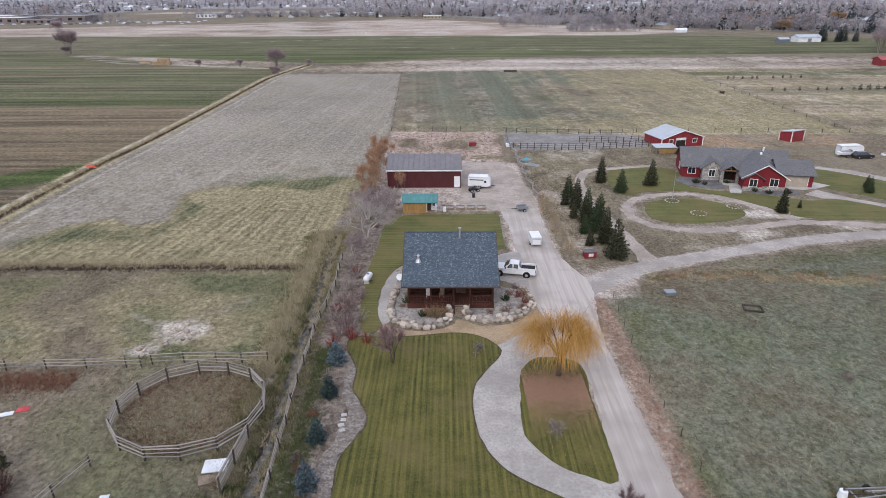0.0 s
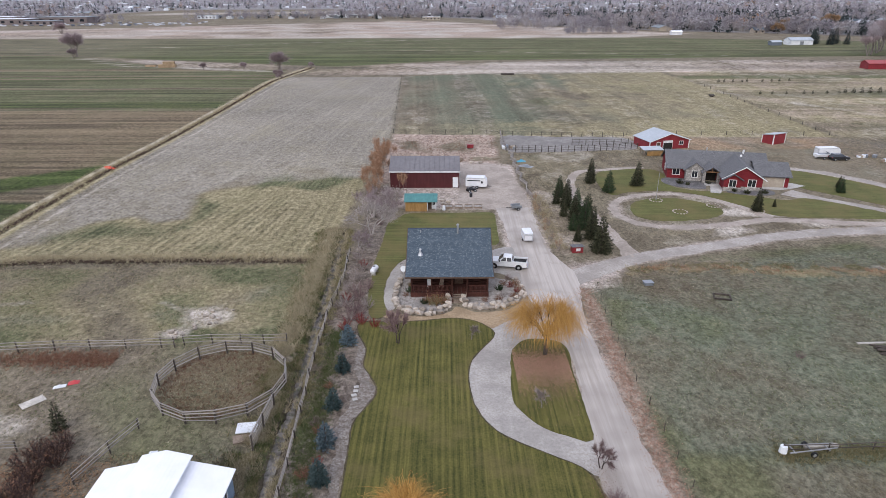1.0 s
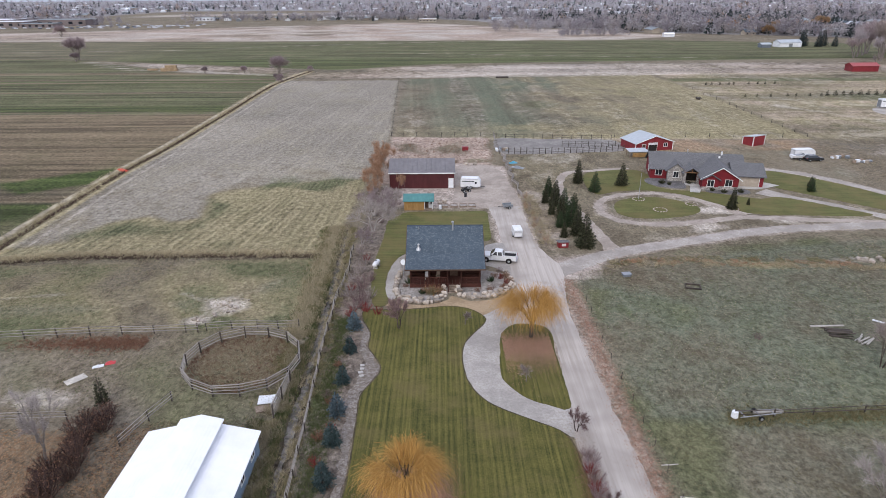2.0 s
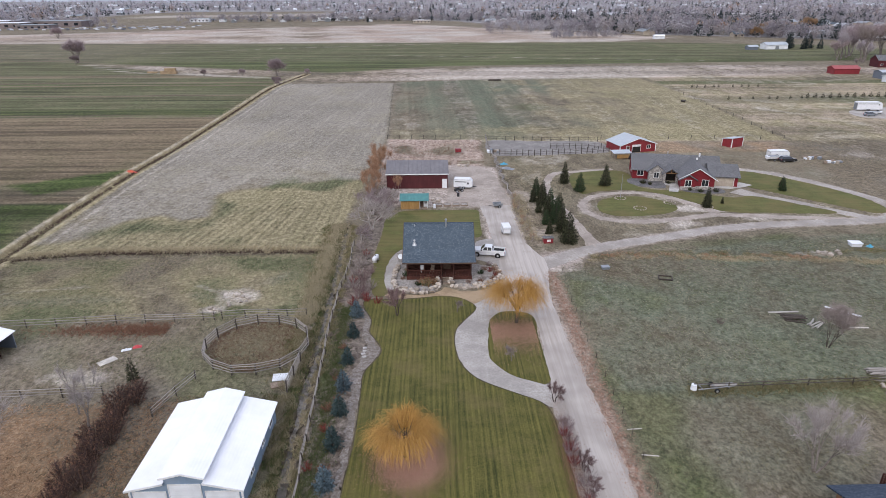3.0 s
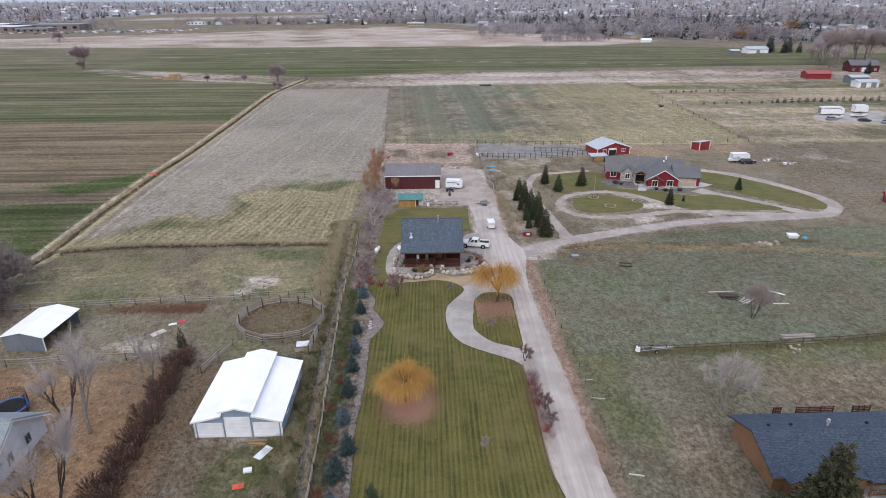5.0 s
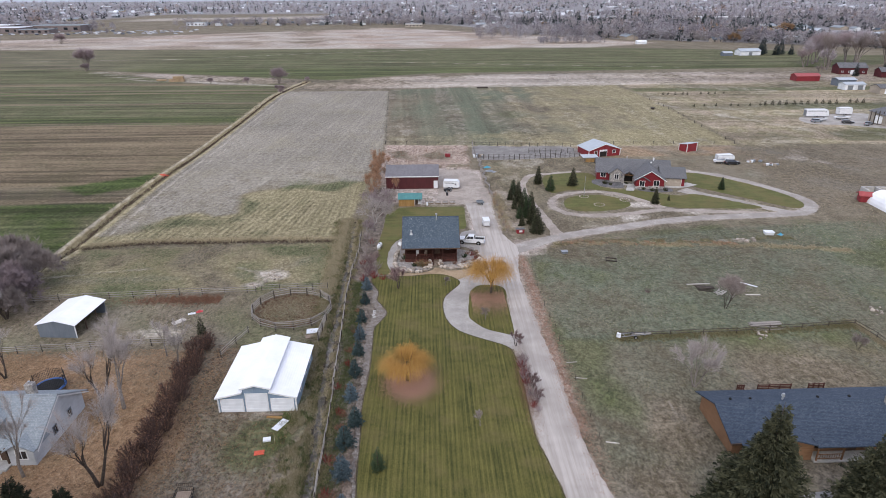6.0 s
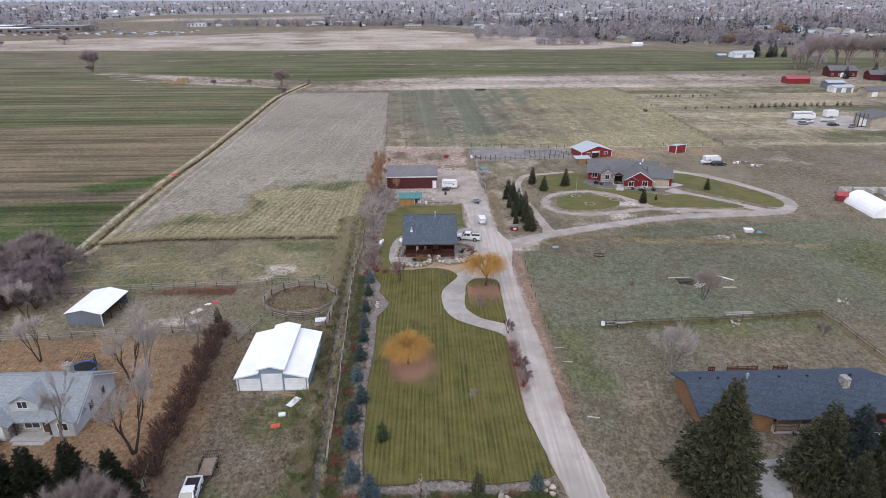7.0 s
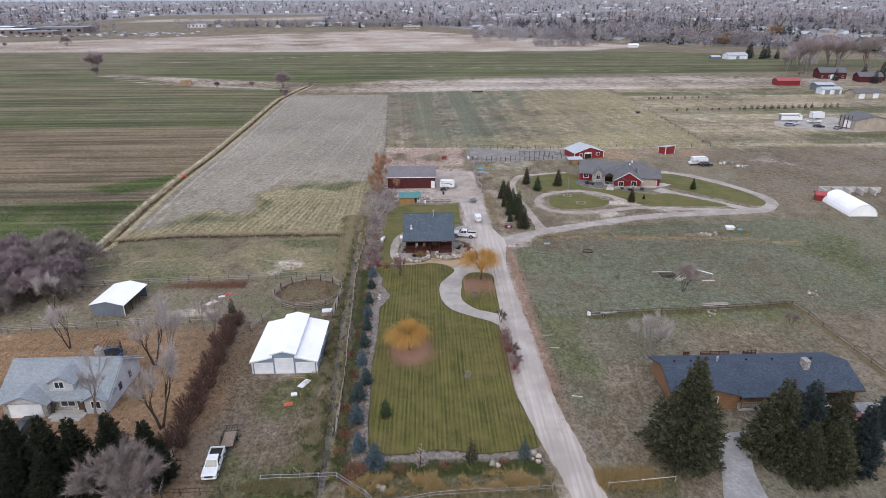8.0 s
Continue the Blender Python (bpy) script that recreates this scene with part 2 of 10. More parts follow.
bed = inside(GX, GY, [(-13, 2), (-14.3, 30), (-15, 58), (-14.5, 74), (-15, 118), (-9, 118), (-10, 96), (-11, 78), (-9.5, 62), (-9, 50), (-7, 46), (-9, 36), (-8, 2)], 1.2)
front_bed = inside(GX, GY, [(-13, -1.2), (-13, 2.5), (15, 2.8), (16.5, -1.4)], 1)
verge = inside(GX, GY, [(17.6, 14), (19.6, 14), (19.8, 40), (20.2, 62), (19.5, 70), (17.5, 62)], 1.2)
yard = inside(GX, GY, [(9.5, 84), (16.5, 82), (17.2, 112), (16, 136), (4, 139), (-12, 132), (-12, 104), (9, 103)], 2.5)
north_bed = inside(GX, GY, [(-15, 119), (3, 126), (13, 137), (14, 168), (-15, 170)], 3)
corral_yard = inside(GX, GY, [(16, 148), (50, 150), (50, 165), (16, 167)], 1.5)
lane = inside(GX, GY, [(17, 80), (22, 84), (22, 112), (18, 130), (16.6, 112)], 2)

grey_field = inside(GX, GY, [(-78.5, 82), (-66, 86.6), (-63.8, 96), (-57.4, 100), (-52, 96.5), (-47.5, 98.5), (-49, 107), (-50, 114), (-38, 121), (-17.5, 125), (-15.5, 170), (-21, 300), (-81, 300), (-78, 160)], 5)
green = np.clip(0.62 * east_pasture + 0.34 * east_pasture * (W + W2) + 0.85 * east_field * smooth(0.8 + 0.22 * lane_w + 0.4 * W - 0.011 * np.abs(GX - 22)) + 0.4 * neighbour * smooth(0.35 + W2 * 0.8 + 0.5 * W) + 0.45 * south_yard, 0, 1)
crop_green = np.zeros(GX.shape)
for lo, hi, v in ((66, 110, 1.0), (110, 124, 0.35), (208, 214, 1.0), (212, 262, 0.95), (262, 296, 0.8), (296, 306, 0.9), (306, 330, 0.8), (335, 420, 0.8), (420, 470, 0.6)):
    crop_green = np.maximum(crop_green, v * smooth((GY + 3 * W - lo) / 4) * smooth((hi - GY - 3 * W) / 4))
crop_green *= crop
far_green = far_crop * (0.5 + 0.5 * smooth((GX + 300) / 200) * smooth((600 - GY) / 100))
east_green = east_dry * np.maximum(smooth((GY - 286) / 4) * smooth((304 - GY) / 6), smooth((250 - GY) / 4) * smooth((GY - 228) / 5) * (0.45 + 0.5 * smooth((GX - 150) / 30)))
east_green = np.maximum(east_green, 0.8 * inside(GX, GY, [(150, 168), (240, 172), (240, 190), (170, 192), (152, 182)], 5))
cropland = np.clip(np.maximum(crop_green, far_green) + 0.85 * east_green, 0, 1)
olive = np.clip(0.75 * along(GX, GY, [(-66, 89), (-58, 92), (-50, 91)], 2.2, 9) + 0.75 * along(GX, GY, [(-46, 94), (-44.5, 100), (-45.3, 106), (-49, 110)], 0.8, 6) + 0.5 * west_field * (1 - grey_field) * smooth(0.3 + W2 + 0.6 * W) + 0.55 * west_field * spot(GX, GY, -30, 122, 14, 7) * smooth(0.5 + W2)
                + 0.8 * along(GX, GY, up(CROSS, -5), 2.2, 5) * smooth(0.6 + W2) + 0.7 * paddock * smooth(0.25 + W2 + 0.6 * W) + 0.6 * lot * smooth(0.4 + 1.1 * W2 + 0.6 * W) * (1 - leafyard) + 0.9 * along(GX, GY, [(-60, 57), (-40, 57.5), (-20, 58)], 0.7, 2.5) * smooth(0.5 + W2)
                + 0.75 * along(GX, GY, [(24, 74), (34, 77.5), (46, 81), (72, 86.5), (92, 88.5)], 1.6, 5) * smooth(0.55 + W2 + W) + 0.5 * south_yard * smooth((GY - 29 + 4 * W) / 7) * smooth(0.6 + W2 + 0.5 * W) + 0.75 * inside(GX, GY, [(20.5, 8), (26, 10), (29, 26), (29, 37), (21.5, 37), (20.5, 52), (24, 66), (21, 68), (19.6, 40)], 4) * smooth(0.45 + 0.9 * W2 + 0.5 * W)
                + 0.85 * inside(GX, GY, [(-27, -8), (-17.5, -8), (-17, 22), (-22, 19), (-28, 14)], 4) * smooth(0.55 + W2) + 0.6 * east_pasture * smooth(0.05 + 0.9 * W2 + 0.7 * W) + 0.65 * inside(GX, GY, [(98, 96), (108, 84), (150, 70), (150, 50), (92, 52), (84, 66), (100, 84)], 8) * smooth(0.4 + W2 + W)
                + 0.6 * east_field * spot(GX, GY, 38, 226, 8, 9) + 0.5 * inside(GX, GY, [(17, 116), (24, 116), (24, 146), (17.5, 146)], 4) * smooth(0.5 + W2), 0, 1)
brown_yard = np.clip(0.95 * south_yard * smooth(0.65 + 1.0 * W2 - 0.5 * W) * smooth((33 - GY + 4 * W) / 6) + 0.75 * inside(GX, GY, [(96, 98), (110, 96), (200, 110), (210, 162), (100, 160)], 8) * smooth(0.75 + W2) + 0.7 * lot * (1 - leafyard) * smooth(0.6 - 1.1 * W2 + 0.5 * W) + 0.45 * inside(GX, GY, [(-33, -10), (-26, -10), (-27, 36), (-34, 36)], 3) + 0.35 * neighbour * smooth(0.4 - W2), 0, 1)
brown_yard = brown_yard * (1 - 0.75 * inside(GX, GY, [(20, 8), (26, 10), (29.5, 22), (30, 38), (19, 38)], 4))
straw = np.clip(0.95 * along(GX, GY, HEDGE, 2.3, 1.2) + 0.9 * along(GX, GY, up(CROSS, 1.4), 1.0, 1.6) + 1.0 * along(GX, GY, [(27, 75.4), (36, 76), (48, 75.2), (62, 74.2), (76, 72.6), (88, 70)], 1.2, 3.4) * smooth(0.6 + W2) + 0.8 * paddock * smooth(0.65 + 0.7 * W2 + 0.4 * W) + west_field * (1 - grey_field) * 0.95 + 0.4 * grey_field * smooth((160 - GY) / 40) * smooth(0.2 - W2 + 0.6 * W)
                + 0.4 * neighbour * smooth(0.5 - W) + 0.2 * pale_track + 0.72 * east_dry * smooth(0.75 + 0.6 * W) + 0.7 * east_field * smooth(0.4 - 0.4 * lane_w + 0.4 * W2 + 0.012 * (GX - 40)) + 0.4 * east_field * smooth((192 - GY + 6 * W) / 10) + 0.3 * south_yard * smooth((26 - GY) / 10) * smooth(0.2 + W2), 0, 1)
grey = np.clip(grey_field * (0.92 - 0.45 * smooth((160 - GY) / 40) * smooth(0.2 - W2 + 0.6 * W)) + 0.5 * lot * smooth(0.3 - W2 * 1.2 + 0.6 * W) + 0.7 * along(GX, GY, [(-76, 60), (-50, 61.5), (-32, 63), (-24, 70)], 1.6, 5) * smooth(0.6 + W2) + 0.5 * inside(GX, GY, [(25, -6), (38, -6), (38, 26), (28, 26)], 6) * smooth(0.4 + W2) + 0.3 * neighbour * smooth(0.4 + W2) + 0.3 * east_pasture * smooth(-0.1 - W2 + 0.6 * W), 0, 1)
rosy = np.clip(0.45 * east_dry * smooth(0.5 - W2 + W) + 0.35 * inside(GX, GY, [(96, 96), (150, 96), (190, 160), (100, 162)], 8) * smooth(0.6 + W2) + 0.6 * inside(GX, GY, [(-80, 36), (-62, 37), (-58, 46), (-64, 54), (-80, 54)], 4) + 0.8 * far_tan * smooth(0.75 + 0.6 * W3 + 0.3 * W) + 0.5 * verge + 0.35 * lane + 0.95 * north_bed * smooth(0.8 + W2) + 0.6 * pale_track * smooth(0.6 * W + 0.6)
               + inside(GX, GY, [(51, 150), (108, 152), (108, 166), (50, 167)], 5) * 0.35, 0, 1)
tilled = np.clip(0.6 * inside(GX, GY, [(-12, -6.5), (15, -6.5), (15, -3), (-12, -3)], 1.5) + 0.55 * inside(GX, GY, [(31, 24), (31, 35.5), (68, 38), (68.5, 24)], 3) * smooth(0.6 + W2) + crop * np.where((GY > 124) & (GY < 208), 1, 0.75) * (1 - crop_green), 0, 1)
DRIVE = [(21, -40), (18.6, -4), (17.6, 2), (16.4, 9.6), (15.9, 15), (15.7, 26), (15.6, 34), (15.75, 46), (15.7, 54), (15, 61), (14.6, 68), (14.8, 74), (14.2, 80), (13.4, 86), (13.2, 95), (12.8, 104)]
ROAD = [(16, 71.5), (21, 75), (28.5, 79.6), (41, 84.2), (57.5, 89.6), (72, 91.6), (84, 92.4), (92, 94), (97, 99), (97.5, 106), (92.5, 117), (85.5, 127), (78, 131.6)]
LOOP = [(70, 95.5), (58, 97), (48, 94.2), (40, 93.4), (34.2, 95.4), (31.6, 100.5), (33, 107), (38, 111.4), (46, 112.4), (52, 109.5), (56.5, 103), (58.5, 98)]
bare = np.clip(0.75 * along(GX, GY, DRIVE, 2.3, 2.6) + 0.75 * along(GX, GY, ROAD, 2.0, 2.4) + 0.6 * along(GX, GY, LOOP, 1.4, 2.6) + 0.6 * spot(GX, GY, 20, 74, 6, 5) + 0.95 * yard * smooth(0.72 + W2 * 0.6) + 0.3 * corral_yard + 0.35 * lot * spot(GX, GY, -47, 46, 8, 5), 0, 1)
litter = np.clip(0.6 * inside(GX, GY, [(51, 149), (108, 150), (106, 163), (50, 165)], 5) * smooth(0.8 + W2) + leafyard * smooth(0.8 + W2 * 0.5 - 0.5 * spot(GX, GY, -26, 2, 6, 12)) + 0.12 * south_yard * smooth((30 - GY + 5 * W2) / 12), 0, 1)
mulch = np.clip(bed + front_bed + 0.6 * creek, 0, 1)
lush = np.clip(0.6 * inside(GX, GY, [(-17.5, -7), (-12.2, -7), (-12.4, 12), (-16.5, 12)], 2) * smooth(0.7 + W2) + 0.55 * along(GX, GY, [(23, 44), (27, 51), (24.5, 61)], 0.9, 4) * smooth(0.5 + W2) + 0.4 * along(GX, GY, [(30, 70), (46, 70.5), (66, 70)], 0.7, 3) * smooth(0.3 + W2) + 0.4 * spot(GX, GY, 26, 24, 4, 7) * smooth(0.4 + W2) + 0.5 * along(GX, GY, [(22, 72), (30, 76.5), (40, 80)], 0.8, 3) * smooth(0.5 + W2) + 0.5 * spot(GX, GY, 9, 141, 4, 2.5) + 0.6 * inside(GX, GY, [(-12.5, -2.8), (14.5, -2.8), (14.5, 0), (-12.5, 0)], 1.2) * smooth(0.7 + W2) + 0.55 * inside(GX, GY, [(-13.6, 0), (-11.6, 0), (-12.6, 56), (-14.2, 56)], 0.9) * smooth(0.5 + W2) + 0.75 * inside(GX, GY, [(-22, -8), (-17, -8), (-17, 26), (-19, 30)], 3) * smooth(0.5 + W2) + 0.35 * inside(GX, GY, [(34, 34), (46, 34), (64, 35), (64, 39), (34, 37)], 3) * smooth(0.4 + W2) + 0.8 * crop_green * (GY < 110) * smooth(0.75 + W2) + 0.6 * crop_green * (smooth((GY - 208) / 3) * smooth((232 - GY) / 8) + smooth((GY - 284) / 4) * smooth((306 - GY) / 5)) + 0.5 * far_crop * smooth((GX + 260) / 60) * smooth((425 - GY) / 25) + 0.9 * inside(GX, GY, [(-104, 122), (-80, 137), (-80, 122), (-93, 114)], 5) + along(GX, GY, [(-17, 56), (-18.3, 70), (-17.5, 82)], 0.9, 1.2) * 0.8 + 0.7 * along(GX, GY, offset(CREEK, -1.3), 0.4, 1.2) * smooth(0.5 + W2) + 0.45 * along(GX, GY, offset(CREEK, 1.1), 0.25, 0.8) * smooth(0.5 - W2)
               + 0.6 * along(GX, GY, [(-12.6, 8), (-13.2, 30), (-14.1, 50)], 0.35, 0.8) * smooth(0.4 + W2), 0, 1)
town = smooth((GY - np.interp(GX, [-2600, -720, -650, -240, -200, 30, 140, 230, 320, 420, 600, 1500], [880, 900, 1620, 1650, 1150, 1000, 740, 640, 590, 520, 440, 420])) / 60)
# the far_tan share of pale is raised to stand for distance haze
pale = np.clip(0.55 * along(GX, GY, [(29.9, 36.5), (30.6, 30), (31.0, 24), (32.2, 17)], 0.2, 1.0) * smooth(0.7 + W2) + 0.45 * along(GX, GY, offset(HEDGE, -1.7), 0.7, 0.9) + 0.35 * along(GX, GY, offset(HEDGE, 1.8), 0.4, 0.8) + 0.6 * inside(GX, GY, [(44, 88.5), (60, 93), (84, 94), (70, 97), (46, 93)], 2.5) * smooth(0.7 + W2) + 0.4 * along(GX, GY, [(-24.4, -9), (-23.2, 2), (-21.8, 10)], 0.25, 1.0) + 0.4 * along(GX, GY, [(-22.6, -9), (-21.4, 2), (-20.2, 10)], 0.25, 1.0) + 0.4 * inside(GX, GY, [(-27, 18.5), (-19, 18.5), (-19, 21), (-27, 21)], 2) + 0.6 * pale_track * smooth(0.5 + 0.7 * W3 + 0.5 * W) + 0.3 * east_dry * smooth(0.5 + W2 - W) + 0.25 * east_field * smooth(0.5 - lane_w) + 0.7 * far_tan * smooth(0.6 + W) + 0.3 * lane * smooth(0.5 + W2) + 0.3 * neighbour * smooth(0.3 + W2 - W) + 0.7 * inside(GX, GY, [(-620, 1230), (-620, 1400), (0, 1480), (60, 1300)], 40) + 0.75 * spot(GX, GY, 62, 101, 16, 2.4)
               + 0.6 * along(GX, GY, [(-76, 62), (-56, 66), (-38, 66), (-30, 62)], 0.5, 1.6) * smooth(0.4 + W2) + 0.7 * spot(GX, GY, -30, 62, 3.2, 3) + 0.7 * spot(GX, GY, -33, 58, 2.2, 1.2)
               + 0.25 * along(GX, GY, [(110, 252), (130, 215), (155, 180), (175, 160)], 2.5, 5) + 0.6 * along(GX, GY, [(-235, 402), (-180, 352), (-130, 338), (-85, 322)], 2.5, 4)
               + 0.7 * along(GX, GY, [(-330, 470), (-210, 480), (-120, 520), (20, 560)], 1.2, 4) + 0.6 * along(GX, GY, [(-60, 455), (40, 432), (180, 400)], 1.0, 4) + 0.55 * grey_field * along(GX, GY, offset(HEDGE, 4.6), 0.5, 1.2) + 0.45 * grey_field * along(GX, GY, offset(HEDGE, 7.2), 0.4, 1.2) + 0.5 * spot(GX, GY, -44, 41, 5, 2) + 0.5 * spot(GX, GY, 67, 76.5, 4, 1.5), 0, 1)
strip = along(GX, GY, HEDGE, 2.3, 0.8)
tilled, cropland, grey, lush, olive = (v * (1 - strip) for v in (tilled, cropland, grey, lush, olive))
for nm, ch in (("cover_a", (green, straw, grey, rosy)), ("cover_b", (tilled, bare, litter, mulch)), ("cover_d", (cropland, olive, brown_yard, 0 * one)), ("cover_c", (lush, np.clip(creek * 1.2 + 0.9 * cross + 0.6 * along(GX, GY, offset(HEDGE, 0.3), 0.2, 0.7), 0, 1), town, pale))):
    a = me.attributes.new(nm, "FLOAT_COLOR", "POINT")
    a.data.foreach_set("color", np.stack(ch, -1).astype(np.float32).ravel())
slant = np.interp(GX, [-60, -36, -19], [0.17, 0.2, -0.03])
u_rows = np.where(west_field > 0.02, (GX - slant * (GY - 82)) / 1.55, np.where(east_field > 0.02, (GX + 0.045 * (GY - 170)) / 5.5, np.where(crop > 0.02, GY / 5.2, np.where(far_crop > 0.02, (GY + 0.05 * GX) / 9.0, (GY - 0.02 * GX) / 7.0))))
m_rows = np.clip(1.7 * west_field * (1 - grey_field) * smooth(0.6 + 0.8 * W2) + 0.4 * grey_field + 0.4 * east_field + 0.7 * crop + 0.7 * far_crop + 0.3 * east_dry, 0, 3.6)
furrows = np.clip(crop + far_crop + 0.35 * east_dry + 0.4 * pale_track + 0.5 * far_tan, 0, 1)
for nm, v in (("row_place", u_rows), ("rows", m_rows), ("furrows", furrows)):
    a = me.attributes.new(nm, "FLOAT", "POINT")
    a.data.foreach_set("value", v.astype(np.float32).ravel())
lines = np.sin(GY * 1.25 + 0.8 * W) * 0.4 + np.sin(GY * 0.47 + 1.0 + W) * 0.5 + np.sin(GY * 0.21 + 2.2) * 0.5
tracks = sum(np.exp(-((GX + 0.045 * (GY - 170) - x0) / 0.55) ** 2) for x0 in (-9, -6.5, -1.5, 1, 9, 18, 20.5, 30, 41))
ruts = sum(np.exp(-((GX - 0.10 * (GY - 130) - x0) / 0.45) ** 2) for x0 in (-62, -59.6, -47, -38, -35.6, -27, -22))
tone = (0.03 * crop + 0.035 * far_crop * (GY < 480)) * lines + west_field * (0.03 * ruts * smooth((GY - 105) / 30) + 0.03 * W)
tone = tone - 0.035 * crop * smooth((128 - GY) / 8)
tone = tone + east_field * (0.022 * lane_w + 0.035 * tracks) + (0.035 * (paddock + lot) + 0.025 * (neighbour + south_yard)) * (W2 + W) + 0.018 * east_pasture * (W + W2) + 0.03 * (east_dry + pale_track) * np.sin(GY * 0.2 + W)
# shadow line of the hedge ditch put into tone, likewise the cross ditch
tone = tone - 0.16 * along(GX, GY, offset(HEDGE, 0.3), 0.3, 0.8) - 0.06 * along(GX, GY, offset(HEDGE, 3.2), 0.25, 0.9) + 0.05 * along(GX, GY, offset(HEDGE, 1.9), 0.6, 1.0) + 0.05 * along(GX, GY, offset(HEDGE, -1.5), 0.6, 1.0)
tone = tone - 0.14 * along(GX, GY, CROSS, 0.3, 0.8) * smooth(0.8 + W2) + 0.04 * along(GX, GY, [(x, y + 1.6) for x, y in CROSS], 0.5, 1.2) - 0.05 * along(GX, GY, [(x, y - 1.5) for x, y in CROSS], 0.4, 1.2)
tone = tone - 0.03 * along(GX, GY, offset(CREEK, -1.0), 0.3, 0.9) - 0.05 * along(GX, GY, offset(CREEK, -3.2), 0.6, 1.6) * smooth(0.5 + W2)
tone = tone - 0.05 * along(GX, GY, [(-15.2, 172), (-17.6, 221), (-21, 299)], 0.3, 1.0) + 0.03 * along(GX, GY, [(-14, 168.5), (16, 168), (52, 166.5), (108, 165)], 0.5, 1.5)
a = me.attributes.new("tone", "FLOAT", "POINT")
a.data.foreach_set("value", tone.astype(np.float32).ravel())
me.polygons.foreach_set("use_smooth", np.ones(len(quads), bool))


def ground_material():
    m, t, b = shader("ground_cover", 0.95, 0, 0.12)
    co = place(t)
    fine = node_noise(t, co, 0.95, 6.0, 0.8, (1.0, 0.75, 1))
    clod = node_noise(t, co, 0.3, 7.0, 0.72, (1.0, 0.7, 1))
    patch = node_noise(t, co, 0.08, 7.0, 0.68, (1.0, 0.6, 1))
    broad = node_noise(t, co, 0.02, 5.0, 0.6)
    lanes_x = node_noise(t, co, 1.0, 5.0, 0.65, (0.012, 0.3, 1))
    edge = node_math(t, "ADD", node_math(t, "MULTIPLY", clod, 0.55), node_math(t, "MULTIPLY", patch, 0.45))

    def attr(nm, out="Fac"):
        n = t.nodes.new("ShaderNodeAttribute")
        n.attribute_name = nm
        return n.outputs[out]

    masks = []
    for nm in ("cover_a", "cover_b", "cover_d", "cover_c"):
        sp = t.nodes.new("ShaderNodeSeparateColor")
        at = t.nodes.new("ShaderNodeAttribute")
        at.attribute_name = nm
        t.links.new(at.outputs["Color"], sp.inputs[0])
        masks += [sp.outputs[0], sp.outputs[1], sp.outputs[2], at.outputs["Alpha"]]
    col = node_mix(t, node_range(t, edge, 0.42, 0.58), (0.14, 0.115, 0.078), (0.23, 0.195, 0.14))
    # cover, its two tones, the tone of its patches
    tones = [((0.086, 0.1, 0.064), (0.16, 0.168, 0.118), (0.185, 0.168, 0.118)), ((0.2, 0.17, 0.092), (0.36, 0.31, 0.19), (0.16, 0.15, 0.075)),
             ((0.215, 0.19, 0.152), (0.31, 0.28, 0.23), (0.265, 0.235, 0.168)), ((0.28, 0.205, 0.162), (0.48, 0.39, 0.322), (0.32, 0.245, 0.18)),
             ((0.13, 0.098, 0.06), (0.205, 0.16, 0.102), (0.12, 0.104, 0.056)), ((0.34, 0.28, 0.235), (0.52, 0.45, 0.395), (0.24, 0.195, 0.16)),
             ((0.19, 0.115, 0.064), (0.35, 0.238, 0.148), (0.19, 0.15, 0.085)), ((0.095, 0.075, 0.058), (0.25, 0.212, 0.175), (0.12, 0.07, 0.046)),
             ((0.074, 0.08, 0.037), (0.142, 0.14, 0.073), (0.17, 0.142, 0.085)), ((0.066, 0.076, 0.036), (0.138, 0.14, 0.075), (0.18, 0.165, 0.095)),
             ((0.12, 0.096, 0.062), (0.215, 0.178, 0.128), (0.21, 0.19, 0.16)), None,
             ((0.045, 0.066, 0.018), (0.088, 0.112, 0.034), (0.11, 0.11, 0.05)), ((0.05, 0.04, 0.028), (0.14, 0.118, 0.085), (0.23, 0.2, 0.15)),
             # town ground comes first here, its pale greys holding some distance haze
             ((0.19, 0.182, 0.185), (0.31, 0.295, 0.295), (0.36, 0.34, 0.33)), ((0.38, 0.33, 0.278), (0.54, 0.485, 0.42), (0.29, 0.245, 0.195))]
    grain = node_math(t, "ADD", node_math(t, "MULTIPLY", clod, 0.3), node_math(t, "MULTIPLY", fine, 0.7))
    g = node_range(t, grain, 0.4, 0.6)
    p = node_range(t, patch, 0.48, 0.68, 0.0, 0.6)
    for tone3, mk in zip(tones, masks):
        if tone3 is None:
            continue
        c1, c2, c3 = tone3
        c = node_mix(t, p, node_mix(t, g, c1, c2), c3)
        f = node_math(t, "ADD", mk, node_math(t, "MULTIPLY", node_math(t, "SUBTRACT", edge, 0.5), 1.9))
        col = node_mix(t, node_math(t, "MULTIPLY", node_range(t, f, 0.2, 0.8), node_range(t, mk, 0.0, 0.15)), col, c)
    # blades, clods, mown rows, wheel marks and the ditches' painted shadow lines
    tuft = node_noise(t, co, 2.2, 5.0, 0.85, (1.0, 0.8, 1))
    v = node_math(t, "ADD", node_math(t, "MULTIPLY", tuft, 0.6), node_math(t, "ADD", node_math(t, "MULTIPLY", broad, 0.15), node_math(t, "MULTIPLY", fine, 0.25)))
    wob = node_math(t, "ADD", attr("row_place"), node_math(t, "MULTIPLY", node_math(t, "SUBTRACT", patch, 0.5), 0.6))
    row = node_math(t, "SINE", node_math(t, "MULTIPLY", wob, 6.28319), 0.0)
